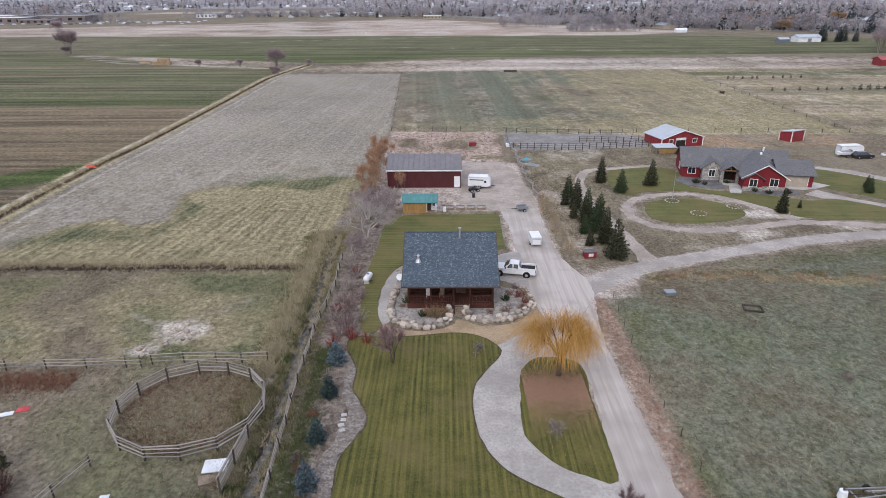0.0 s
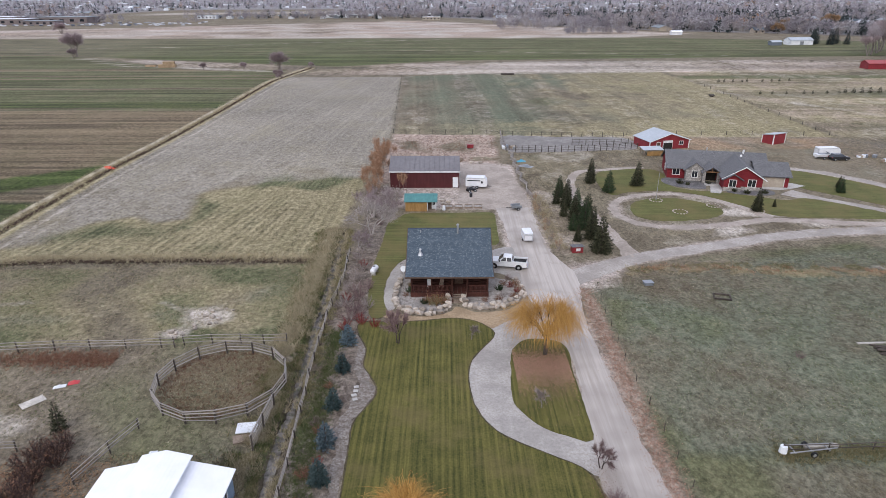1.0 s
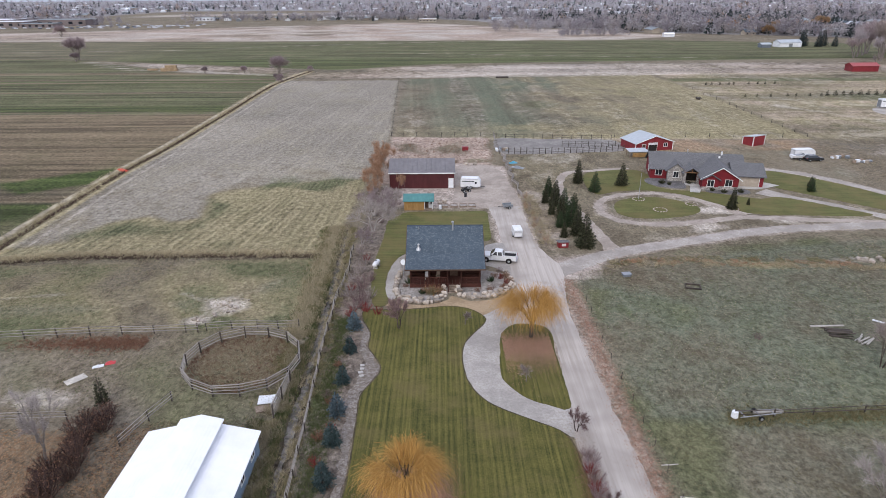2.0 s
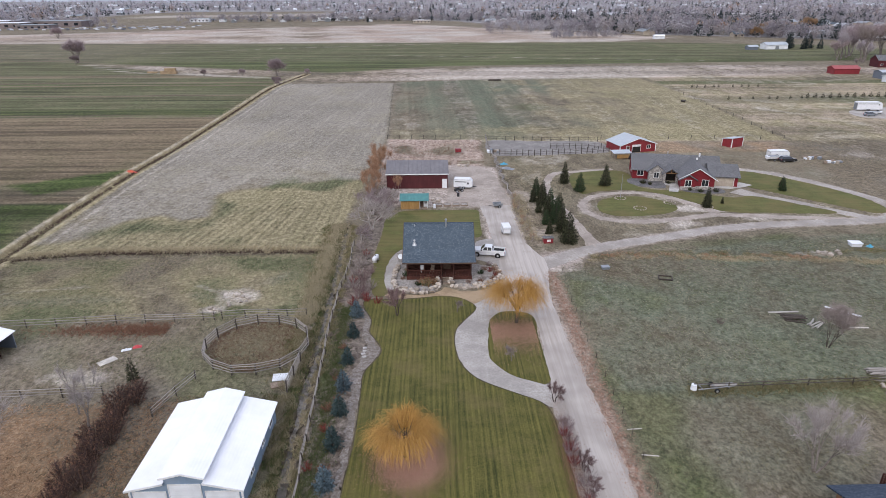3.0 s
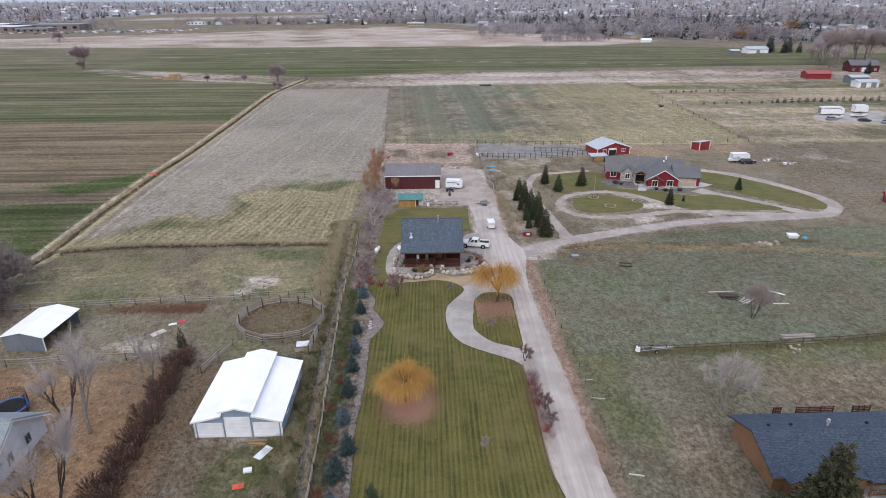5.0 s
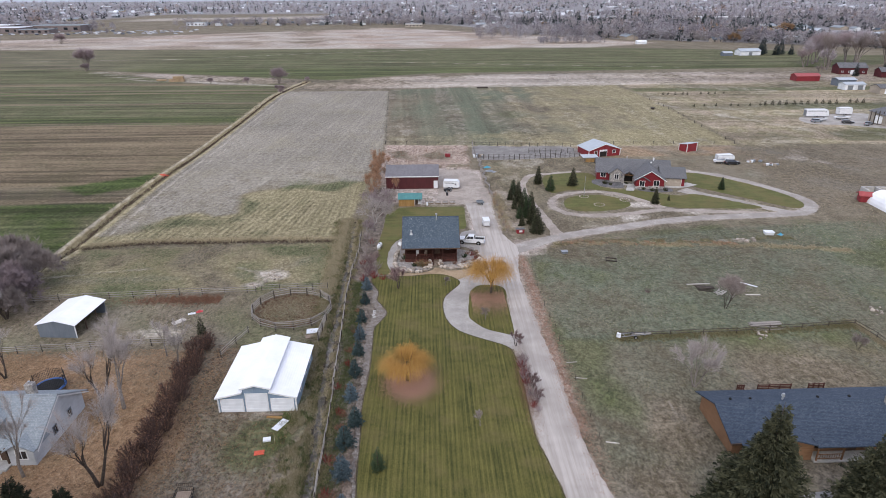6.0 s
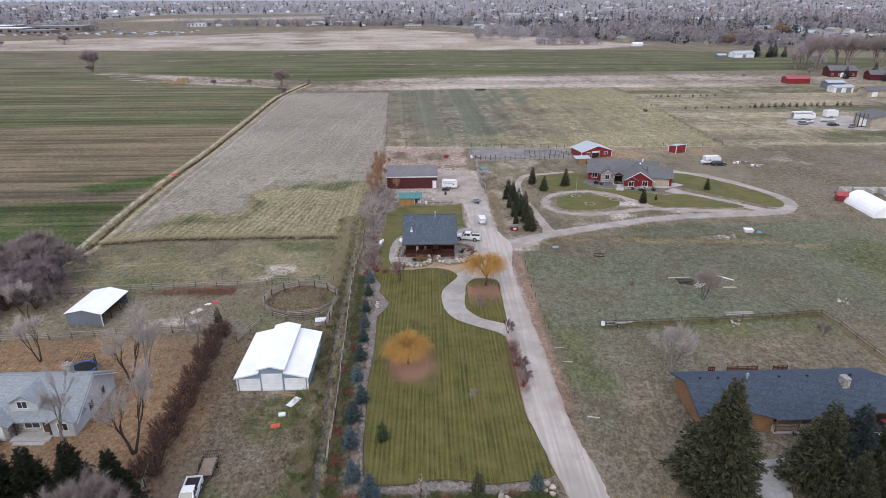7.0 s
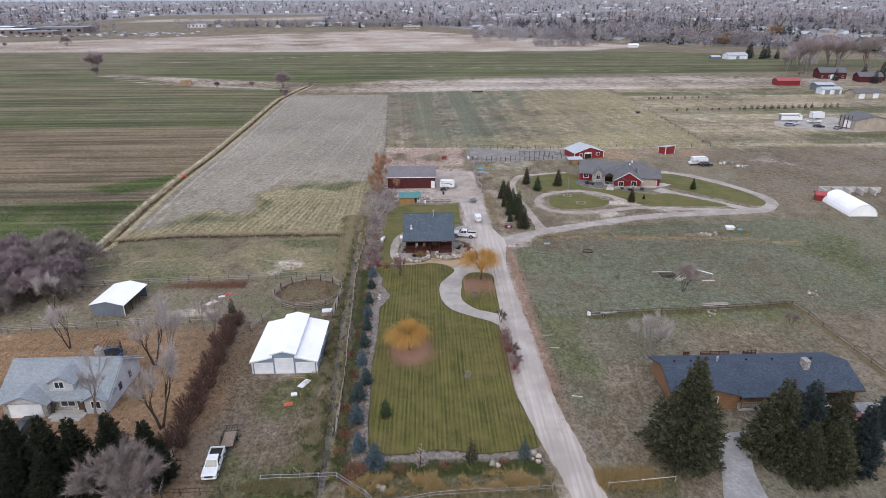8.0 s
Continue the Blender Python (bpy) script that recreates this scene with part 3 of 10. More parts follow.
    row2 = node_math(t, "SINE", node_math(t, "MULTIPLY", wob, 2.41), 0.0)
    rows = node_math(t, "ADD", node_math(t, "MULTIPLY", row, 0.02), node_math(t, "MULTIPLY", row2, 0.012))
    v = node_math(t, "ADD", v, node_math(t, "MULTIPLY", attr("rows"), rows))
    v = node_math(t, "ADD", v, node_math(t, "MULTIPLY", attr("furrows"), node_math(t, "MULTIPLY", node_math(t, "SUBTRACT", lanes_x, 0.5), 0.5)))
    v = node_math(t, "ADD", v, attr("tone"))
    h = t.nodes.new("ShaderNodeHueSaturation")
    t.links.new(col, h.inputs["Color"])
    t.links.new(node_range(t, v, 0.4, 0.6, 0.42, 1.47), h.inputs["Value"])
    t.links.new(h.outputs[0], b.inputs["Base Color"])
    node_bump(t, b, node_math(t, "ADD", edge, node_math(t, "MULTIPLY", tuft, 0.4)), 0.6, 0.2)
    return m


me.materials.append(ground_material())
tagged(new("ground", me), "dry autumn pasture, stubble and bare soil over flat farmland", "ground", kind="structure")

# ---- lawns and tracks ----
def lawn_material(name, c1, c2, axis, width, wear=0.5):
    m, t, b = shader(name, 0.9, 0, 0.2)
    co = place(t)
    fine = node_noise(t, co, 5.0, 5.0, 0.7)
    clod = node_noise(t, co, 0.3, 4.0, 0.6)
    lanes = node_noise(t, co, 1.0, 4.0, 0.7, (3.8, 0.07, 1) if axis == "X" else (0.07, 3.8, 1))
    w = t.nodes.new("ShaderNodeTexWave")
    w.wave_type, w.bands_direction, w.wave_profile = "BANDS", axis, "SIN"
    w.inputs["Scale"].default_value, w.inputs["Distortion"].default_value, w.inputs["Detail"].default_value, w.inputs["Detail Scale"].default_value = 0.314 / width, 0.6, 2.0, 0.5
    t.links.new(co, w.inputs["Vector"])
    f = node_math(t, "ADD", node_math(t, "MULTIPLY", w.outputs["Fac"], 0.1), node_math(t, "ADD", node_math(t, "MULTIPLY", fine, 0.42), node_math(t, "ADD", node_math(t, "MULTIPLY", clod, 0.3), node_math(t, "MULTIPLY", lanes, 0.62))))
    col = node_mix(t, node_range(t, f, 0.54, 0.88), c1, c2)
    worn = node_noise(t, co, 0.16, 5.0, 0.65)
    dark = node_noise(t, co, 0.42, 5.0, 0.7)
    col = node_mix(t, node_range(t, dark, 0.5, 0.7, 0.0, 0.3), col, tuple(0.8 * q for q in c1))
    col = node_mix(t, node_range(t, worn, wear, wear + 0.2, 0.0, 0.65), col, (0.155, 0.122, 0.05))
    t.links.new(col, b.inputs["Base Color"])
    node_bump(t, b, fine, 0.5, 0.04)
    return m


LAWN = lawn_material("mown_lawn", (0.034, 0.04, 0.01), (0.155, 0.137, 0.038), "X", 0.62)
LAWN2 = lawn_material("mown_lawn_crosswise", (0.054, 0.063, 0.017), (0.155, 0.152, 0.052), "Y", 0.7, 0.43)
GRAVEL = surface("pale_gravel", (0.31, 0.275, 0.24), (0.46, 0.42, 0.378), 3.0, 0.18, bump=0.5, dist=0.03, stain=(0.3, 0.26, 0.22), stain_at=0.55)
RUTTED = surface("rutted_gravel", (0.37, 0.326, 0.285), (0.5, 0.452, 0.405), 1.0, 0.1, bump=0.5, dist=0.04, stain=(0.33, 0.29, 0.252), stain_at=0.58, stretch=(1.5, 0.05, 1))
GREYGRAVEL = surface("grey_gravel", (0.33, 0.302, 0.27), (0.45, 0.418, 0.38), 3.5, 0.22, bump=0.25, dist=0.03, stain=(0.25, 0.225, 0.2))
SANDPATH = surface("sandy_path", (0.3, 0.215, 0.13), (0.42, 0.315, 0.2), 4.0, 0.4, bump=0.4, stain=(0.4, 0.34, 0.26))
BEDROCK = surface("bed_gravel", (0.24, 0.215, 0.19), (0.46, 0.425, 0.385), 6.0, 0.5, bump=0.7, dist=0.04, stain=(0.16, 0.125, 0.1), stain_at=0.52)
TAILDIRT = surface("yard_dirt", (0.31, 0.262, 0.218), (0.46, 0.4, 0.345), 3.0, 0.22, bump=0.5, dist=0.04, stain=(0.25, 0.2, 0.165), stain_at=0.55)
CONCRETE = surface("concrete", (0.42, 0.4, 0.37), (0.55, 0.53, 0.5), 3.0, 0.4, rough=0.8, bump=0.15, stain=(0.34, 0.32, 0.29))
STREAM = surface("creek_bed_stones", (0.1, 0.09, 0.078), (0.27, 0.25, 0.225), 2.2, 0.3, rough=0.8, bump=0.8, dist=0.06, stain=(0.1, 0.08, 0.06), stain_at=0.53)

front_lawn = [(-7.4, 1.9), (-8.2, 7), (-8.5, 14), (-8.9, 22), (-8.6, 29), (-8.8, 37), (-8.9, 41), (-8.1, 43.4), (-7.3, 45.2), (-7.2, 46.9), (-8.1, 49), (-9.1, 51.2), (-9.2, 54.5),
              (-10.6, 58), (-10.5, 60.5), (-6.5, 60.6), (-2.9, 60.9), (0.6, 61.5), (3.6, 60.8), (5.6, 58.6), (5.7, 57), (4.4, 54.8), (2.9, 52), (2.4, 49.1), (2.6, 45.2), (3.4, 42.3),
              (4.8, 40), (6.8, 38.4), (10, 36.4), (12.3, 34.5), (12.9, 30), (13, 24), (12.9, 15), (13.8, 9.6), (14.6, 4), (14.4, 2.4), (10, 1.7), (6.7, 1.5), (3, 2.2), (0, 2.2), (-3.5, 1.6)]
sheet("front_lawn", front_lawn, 0.05, LAWN, "mown yellow-green lawn with straight mowing stripes", "lawn", 0.12)
CUTEDGE = surface("dark_cut_soil", (0.05, 0.042, 0.02), (0.13, 0.105, 0.055), 4.0, 0.5, bump=0.5)
ribbon("lawn_cut_edge", [(x, y, 0.15) for x, y in front_lawn + front_lawn[:1]], 0.062, CUTEDGE, "dark cut soil edge round the lawn", "lawn edge", 0.08)
sheet("back_lawn", [(-10.4, 66), (-10.6, 73), (-10.9, 78.2), (-10.4, 86.2), (-10.2, 95.9), (-8.6, 98.8), (-6.8, 101), (-2, 101.3), (4, 101.3), (8.7, 101.1), (8.9, 96), (8.6, 86.3), (6.5, 85.6), (5.5, 82),
                    (0, 81), (-5, 81), (-7, 78.6), (-8.1, 74.5), (-8.5, 70.5), (-8.2, 66), (-7.4, 62.8), (-9.3, 61.5)], 0.05, LAWN2, "mown lawn behind the log house", "lawn", 0.12)
sheet("island_lawn", [(13.4, 38.8), (13.7, 44.3), (13.7, 49.9), (14.0, 53.7), (13, 56), (9.6, 56.4), (7.6, 54), (7.0, 49.9), (6.7, 45.1), (7.6, 42.5), (9.1, 40.6), (11.1, 39.4)], 0.05, LAWN,
      "small teardrop lawn inside the driveway loop", "lawn", 0.12)
sheet("loop_driveway", [(13.3, 34.2), (12.3, 34.5), (10, 36.4), (6.8, 38.4), (4.8, 40), (3.4, 42.3), (2.6, 45.2), (2.4, 49.1), (2.9, 52), (4.4, 54.8), (5.7, 57), (5.4, 59.2), (7.5, 61), (10.5, 63.5),
                        (14.6, 63), (14.5, 55.6), (13, 55.8), (9.8, 56.2), (7.7, 54), (7.1, 49.9), (6.8, 45.1), (7.7, 42.6), (9.2, 40.7), (11.2, 39.5), (13.6, 38.7), (14.6, 36)], 0.02, GREYGRAVEL,
      "grey gravel driveway loop curving round the lawn", "driveway", 0.15)
ribbon("main_driveway", [(21, -40, 4.4), (19.6, -12, 4.2), (18.6, -4, 4.2), (17.6, 2, 4.9), (16.4, 9.6, 5.1), (15.9, 15, 5.6), (15.7, 26, 5.4), (15.6, 34, 5.2), (15.7, 40, 4.3), (15.75, 46, 3.9), (15.7, 54, 3.6),
                         (15.0, 61, 5.0), (14.6, 68, 7.4), (14.8, 74, 8.2), (14.2, 80, 6.0), (13.4, 86, 5.8), (13.2, 95, 6.0), (12.8, 104, 6.8)], 0.045, RUTTED, "pale dusty gravel driveway running past the house", "driveway", 0.28)
sheet("parking_apron", [(6.4, 81), (6.5, 76), (9.5, 73), (12, 67), (16, 66), (17.6, 70), (17, 79), (13, 84), (9, 84.5)], 0.03, GREYGRAVEL, "grey gravel apron beside the log house", "driveway", 0.3)
sheet("barn_yard", [(2.9, 105), (9, 103.4), (15.7, 104), (16.2, 112), (15.4, 122), (14.4, 131), (11.5, 136), (5, 136), (2.9, 130), (2.9, 118)], 0.035, TAILDIRT, "bare gravel yard beside the metal barn", "yard", 0.5)
sheet("sandy_path", [(-9.0, 62.6), (-5.5, 60.9), (-2.9, 61.0), (0.6, 61.6), (3.6, 60.9), (5.5, 59), (8, 61), (11.5, 63), (13, 66.5), (11, 69), (9, 64.6), (6, 63.2), (3.6, 63.2), (1.4, 64.6), (0.4, 63), (-3, 61.9), (-6, 62.6), (-7.6, 63.6)], 0.036, SANDPATH, "sandy path round the rock garden", "path", 0.12)
sheet("gravel_path", [(-9.0, 62.8), (-7.4, 63.4), (-6.4, 65.0), (-6.2, 72), (-6.2, 79), (-7.4, 79.2), (-8.3, 76), (-8.4, 70), (-8.4, 66)], 0.034, GREYGRAVEL, "grey gravel path beside the log house", "path", 0.12)
sheet("house_bed", [(-5.8, 80), (-6.6, 74), (-6.6, 66.4), (-5.4, 64), (-2.9, 63), (0, 63.7), (1, 66), (2.4, 66), (4, 64.6), (6.2, 64.6), (9, 66), (10.3, 69), (9.6, 72), (6.4, 74), (6.2, 80)], 0.06, BEDROCK,
      "grey gravel planting bed round the log house", "planting bed", 0.1)
ribbon("neighbour_road", [(16, 71.5, 3.90), (21, 75, 4.06), (28.5, 79.6, 3.28), (41, 84.2, 2.96), (57.5, 89.6, 2.96), (72, 91.6, 3.12), (84, 92.4, 3.28), (92, 94, 3.28), (97, 99, 3.28), (97.5, 106, 2.81), (92.5, 117, 2.50), (85.5, 127, 2.18),
                          (78, 131.6, 2.03)], 0.03, GRAVEL, "pale gravel road curving round the pasture", "road", 0.4)
ribbon("house_approach", [(89, 93.5, 2.88), (84.5, 98, 3.04), (79, 104, 3.20), (73, 109, 3.68), (69.5, 113.5, 4.80)], 0.025, GRAVEL, "gravel approach to the red house", "driveway", 0.3)
ribbon("garden_track", [(29, 80.5, 3.31), (28.6, 86, 2.30), (27.8, 94, 2.02), (26.6, 104, 1.87), (26, 113, 1.87), (27.2, 122, 1.87), (30.5, 129, 2.16), (38, 131, 1.87), (46, 133, 1.87)], 0.022, TAILDIRT, "worn dirt track beside the spruce row", "track", 0.4)
ribbon("circle_drive", [(85, 93.8, 1.36), (70, 95.5, 2.21), (58, 97.0, 2.21), (48, 94.2, 2.21), (40, 93.4, 2.04), (34.2, 95.4, 1.87), (31.6, 100.5, 1.70), (33, 107, 1.70), (38, 111.4, 1.70), (46, 112.4, 1.70), (52, 109.5, 1.70), (56.5, 103, 2.04), (58.5, 98, 2.04)],
       0.024, TAILDIRT, "two-rut dirt drive circling the garden island", "track", 0.5)
sheet("circle_lawn", [(34.6, 101), (36.0, 106.2), (39.8, 109.0), (45, 109.6), (49.4, 107.2), (51.8, 103.2), (50.4, 99.6), (45.5, 97.2), (39.8, 96.6), (36.0, 97.8)], 0.05, LAWN2, "oval lawn inside the circle drive", "lawn", 0.2)
YARDGREY = surface("grey_corral_dirt", (0.19, 0.175, 0.16), (0.31, 0.29, 0.27), 1.6, 0.2, bump=0.5, dist=0.04, stain=(0.15, 0.13, 0.11), stain_at=0.56)
sheet("corral_ground", [(16.4, 149), (28, 148), (40, 149.4), (50, 151.4), (49.6, 164), (30, 165.6), (16.6, 166.8)], 0.025, YARDGREY, "trampled grey dirt inside the corral", "yard", 0.5)
sheet("neighbour_lawn", [(33.5, 112), (32.5, 120), (35, 128.5), (45, 131.5), (49, 128), (48, 117), (58, 112.6), (66, 108.5), (72, 109), (80, 102), (83.5, 97.4), (72, 97.8), (61, 99), (56, 106), (51, 112), (44, 114.6), (38, 113.8)], 0.05, LAWN2,
      "green lawn wrapped round the red house", "lawn", 0.3)
sheet("side_lawn", [(73, 118), (72, 127), (78, 130), (84, 126), (91, 116.5), (95.5, 107), (95.5, 100), (92, 97), (86.5, 102), (81, 108)], 0.05, LAWN2, "side lawn inside the road's curve", "lawn", 0.3)
sheet("ranch_driveway", [(33, -30), (33.8, -12), (34.6, -7.5), (36.2, -3.4), (37.2, 0), (38.5, 3.4), (42, 4.6), (48, 4.8), (54, 5.4), (57.5, 9.6), (66, 9.6), (69, 2), (72, -8), (74, -16), (69, -16), (65.5, -5), (61, 0.6), (55, 1.4), (47, 1.4), (42.5, 0.8), (40.6, -2.6), (40, -7), (39.6, -12), (39.4, -30)], 0.03, surface("worn_grey_concrete", (0.27, 0.265, 0.26), (0.38, 0.37, 0.36), 2.0, 0.3, rough=0.85, bump=0.2, stain=(0.2, 0.19, 0.18)),
      "pale concrete drive in front of the ranch house", "driveway", 0.05)
ribbon("creek_bed", [(x + 0.15 * math.sin(y * 0.6), y, 0.8 + 0.25 * math.sin(y * 0.37)) for x, y in spline(CREEK, 4.0)], -0.62, STREAM, "grey stony bed of a narrow muddy creek", "creek", 0.4)
EDGING = surface("pale_stone_edging", (0.17, 0.145, 0.122), (0.33, 0.3, 0.262), 5.0, 0.6, bump=0.8, dist=0.05, stain=(0.13, 0.1, 0.08), stain_at=0.47)
ribbon("bed_edging", [(-8.0, 2.2, 0.5), (-8.7, 8, 0.5), (-9.0, 14, 0.5), (-9.3, 22, 0.6), (-9.1, 29, 0.8), (-9.4, 37, 1.1), (-9.7, 41, 1.3), (-9.0, 43.4, 1.6), (-8.3, 46, 1.9), (-8.9, 48.8, 1.3), (-9.7, 51.5, 0.9), (-9.8, 54.5, 0.7), (-10.8, 57.5, 0.5)],
       0.03, EDGING, "pale stony strip along the lawn's edge", "edging", 0.7)
ribbon("front_edging", [(-6.5, 1.0, 1.0), (-3.5, 0.7, 1.1), (0, 1.2, 1.3), (4, 1.1, 1.3), (7, 0.5, 1.3), (10, 0.7, 1.3), (14, 1.2, 1.5)], 0.03, EDGING, "pale stony strip below the lawn", "edging", 0.25)


# ---- building materials ----
def shingle(name, c1, c2, speck, scale=4.0):
    """Asphalt shingles: courses of tabs with tones of their own."""
    m, t, b = shader(name, 0.9, 0, 0.25)
    co = place(t, True)
    br = t.nodes.new("ShaderNodeTexBrick")
    br.inputs["Scale"].default_value = 1.0
    br.inputs["Brick Width"].default_value, br.inputs["Row Height"].default_value, br.inputs["Mortar Size"].default_value = 0.34, 0.17, 0.012
    br.inputs["Color1"].default_value, br.inputs["Color2"].default_value, br.inputs["Mortar"].default_value = rgba(c1), rgba(c2), rgba(tuple((0.45 if c1[0] < 0.2 else 0.8) * v for v in c1))
    t.links.new(co, br.inputs["Vector"])
    v = t.nodes.new("ShaderNodeTexVoronoi")
    v.inputs["Scale"].default_value = scale
    t.links.new(co, v.inputs["Vector"])
    sp = t.nodes.new("ShaderNodeSeparateColor")
    t.links.new(v.outputs["Color"], sp.inputs[0])
    col = node_mix(t, node_range(t, sp.outputs[0], 0.78, 0.9, 0.0, 0.7), br.outputs[0], speck)
    g = node_noise(t, co, 0.35, 4.0, 0.6)
    col = node_mix(t, node_range(t, g, 0.4, 0.7, 0.0, 0.35), col, tuple(0.7 * x for x in c1))
    t.links.new(col, b.inputs["Base Color"])
    node_bump(t, b, br.outputs["Fac"], 0.4, 0.015)
    return m


def ribbed(name, c1, c2, rough=0.5, axis="X", pitch=0.3, metal=0.0):
    """Painted ribbed sheet steel, faded and streaked."""
    m, t, b = shader(name, rough, metal, 0.4)
    co = place(t, True)
    w = t.nodes.new("ShaderNodeTexWave")
    w.bands_direction = axis
    w.inputs["Scale"].default_value, w.inputs["Distortion"].default_value = 0.314 / pitch, 0.0
    t.links.new(co, w.inputs["Vector"])
    n = node_noise(t, co, 1.4, 4.0, 0.65, (1, 1, 0.25))
    g = node_noise(t, co, 0.25, 3.0)
    col = node_mix(t, node_range(t, n, 0.35, 0.7), c1, c2)
    col = node_mix(t, node_range(t, g, 0.4, 0.7, 0.0, 0.4), col, tuple(0.75 * x for x in c1))
    t.links.new(col, b.inputs["Base Color"])
    node_bump(t, b, w.outputs["Fac"], 0.35, 0.02)
    return m


def boards(name, c1, c2, pitch=0.2, axis="Z", rough=0.8):
    """Horizontal or upright boards with shadowed joints and weathered tones."""
    m, t, b = shader(name, rough, 0, 0.25)
    co = place(t, True)
    w = t.nodes.new("ShaderNodeTexWave")
    w.bands_direction, w.wave_profile = axis, "SAW"
    w.inputs["Scale"].default_value = 0.314 / pitch
    t.links.new(co, w.inputs["Vector"])
    n = node_noise(t, co, 2.0, 5.0, 0.7, (0.4, 0.4, 3) if axis == "Z" else (3, 3, 0.4))
    col = node_mix(t, node_range(t, n, 0.3, 0.7), c1, c2)
    g = node_noise(t, co, 0.5, 4.0)
    col = node_mix(t, node_range(t, g, 0.45, 0.7, 0.0, 0.5), col, tuple(0.65 * x for x in c1))
    t.links.new(col, b.inputs["Base Color"])
    node_bump(t, b, w.outputs["Fac"], 0.5, 0.02)
    return m


SHINGLE_BLUE = shingle("blue_grey_shingles", (0.06, 0.082, 0.105), (0.088, 0.115, 0.14), (0.19, 0.22, 0.235), 7.5)
SHINGLE_NAVY = shingle("slate_blue_shingles", (0.045, 0.062, 0.09), (0.07, 0.09, 0.12), (0.1, 0.12, 0.145), 7.0)
SHINGLE_GREY = shingle("grey_shingles", (0.125, 0.125, 0.13), (0.175, 0.172, 0.175), (0.2, 0.2, 0.2), 7.0)
SHINGLE_PALE = shingle("pale_grey_shingles", (0.235, 0.265, 0.285), (0.3, 0.33, 0.345), (0.35, 0.37, 0.38), 6.0)
LOGS = boards("stained_logs", (0.04, 0.016, 0.011), (0.075, 0.03, 0.02), 0.24)
DECKWOOD = surface("red_brown_deck_wood", (0.055, 0.019, 0.014), (0.105, 0.04, 0.028), 8.0, 0.8, bump=0.3, local=True)
STEPWOOD = surface("weathered_steps", (0.2, 0.15, 0.11), (0.34, 0.27, 0.21), 9.0, 0.8, bump=0.3, local=True)
MAROON = ribbed("maroon_sheet_steel", (0.065, 0.012, 0.014), (0.09, 0.02, 0.022))
ROOFSTEEL = ribbed("grey_roof_steel", (0.15, 0.14, 0.145), (0.2, 0.19, 0.195), 0.5)
PALESTEEL = ribbed("pale_blue_grey_roof_steel", (0.36, 0.4, 0.43), (0.45, 0.48, 0.51), 0.45)
TEAL = ribbed("teal_roof_steel", (0.06, 0.19, 0.19), (0.09, 0.25, 0.24), 0.45)
WHITESTEEL = ribbed("white_roof_steel", (0.86, 0.87, 0.88), (0.9, 0.9, 0.9), 0.4)
BLUEGREY = ribbed("blue_grey_wall_steel", (0.19, 0.26, 0.34), (0.24, 0.31, 0.39), 0.55)
DARKGREY = ribbed("slate_wall_steel", (0.13, 0.155, 0.185), (0.17, 0.195, 0.225), 0.55)
REDWOOD = boards("red_siding", (0.15, 0.014, 0.02), (0.215, 0.026, 0.032), 0.2)
REDSTEEL = ribbed("red_sheet_steel", (0.19, 0.016, 0.022), (0.26, 0.03, 0.036))
OCHRE = boards("ochre_planks", (0.27, 0.15, 0.05), (0.4, 0.25, 0.1), 0.18, "X")
TANSIDING = boards("tan_wood_siding", (0.19, 0.1, 0.052), (0.27, 0.155, 0.085), 0.2)
WHITESIDING = boards("white_lap_siding", (0.62, 0.64, 0.66), (0.72, 0.73, 0.74), 0.16)
TAN = surface("tan_wall", (0.36, 0.31, 0.25), (0.44, 0.385, 0.31), 2.0, 0.3, bump=0.1)
WHITE = surface("white_paint", (0.71, 0.735, 0.76), (0.79, 0.805, 0.82), 2.0, 0.5, rough=0.55, bump=0.05, local=True)
TRIM = surface("white_trim", (0.7, 0.7, 0.69), (0.8, 0.8, 0.79), 3.0, 0.6, rough=0.6, bump=0.05, local=True)
BROWNTRIM = surface("brown_trim", (0.08, 0.05, 0.035), (0.13, 0.085, 0.06), 4.0, 0.6, bump=0.1, local=True)
METAL = surface("galvanised_metal", (0.45, 0.46, 0.47), (0.6, 0.61, 0.62), 4.0, 0.6, rough=0.4, metal=0.6, bump=0.05, local=True)
# near-black for flat panels that stand in for shaded interiors
INTERIOR_SHADE = surface("painted_interior_shade", (0.018, 0.015, 0.013), (0.035, 0.03, 0.026), 2.0, 0.4, bump=0.1, local=True)
BLACK = surface("black_rubber", (0.015, 0.015, 0.016), (0.028, 0.028, 0.028), 9.0, 1.0, rough=0.8, local=True)
STONE = surface("rough_stone", (0.26, 0.245, 0.23), (0.5, 0.47, 0.43), 2.6, 0.8, bump=0.9, dist=0.06, stain=(0.16, 0.145, 0.13), stain_at=0.5, local=True)
PALESIDING = boards("pale_grey_siding", (0.42, 0.44, 0.46), (0.52, 0.54, 0.56))
GLASS = shader("window_glass", 0.08, 0.0, 0.8)[0]
GLASS.node_tree.nodes["Principled BSDF"].inputs["Base Color"].default_value = (0.02, 0.024, 0.03, 1)


def facing(face, at, u, z):
    """Local placement of a fitting on a wall: face is front, back, left or right, at is the wall's line."""
    return {"front": pose(u, at, z), "back": pose(u, at, z, 0, 0, 180), "left": pose(at, u, z, 0, 0, -90), "right": pose(at, u, z, 0, 0, 90)}[face]


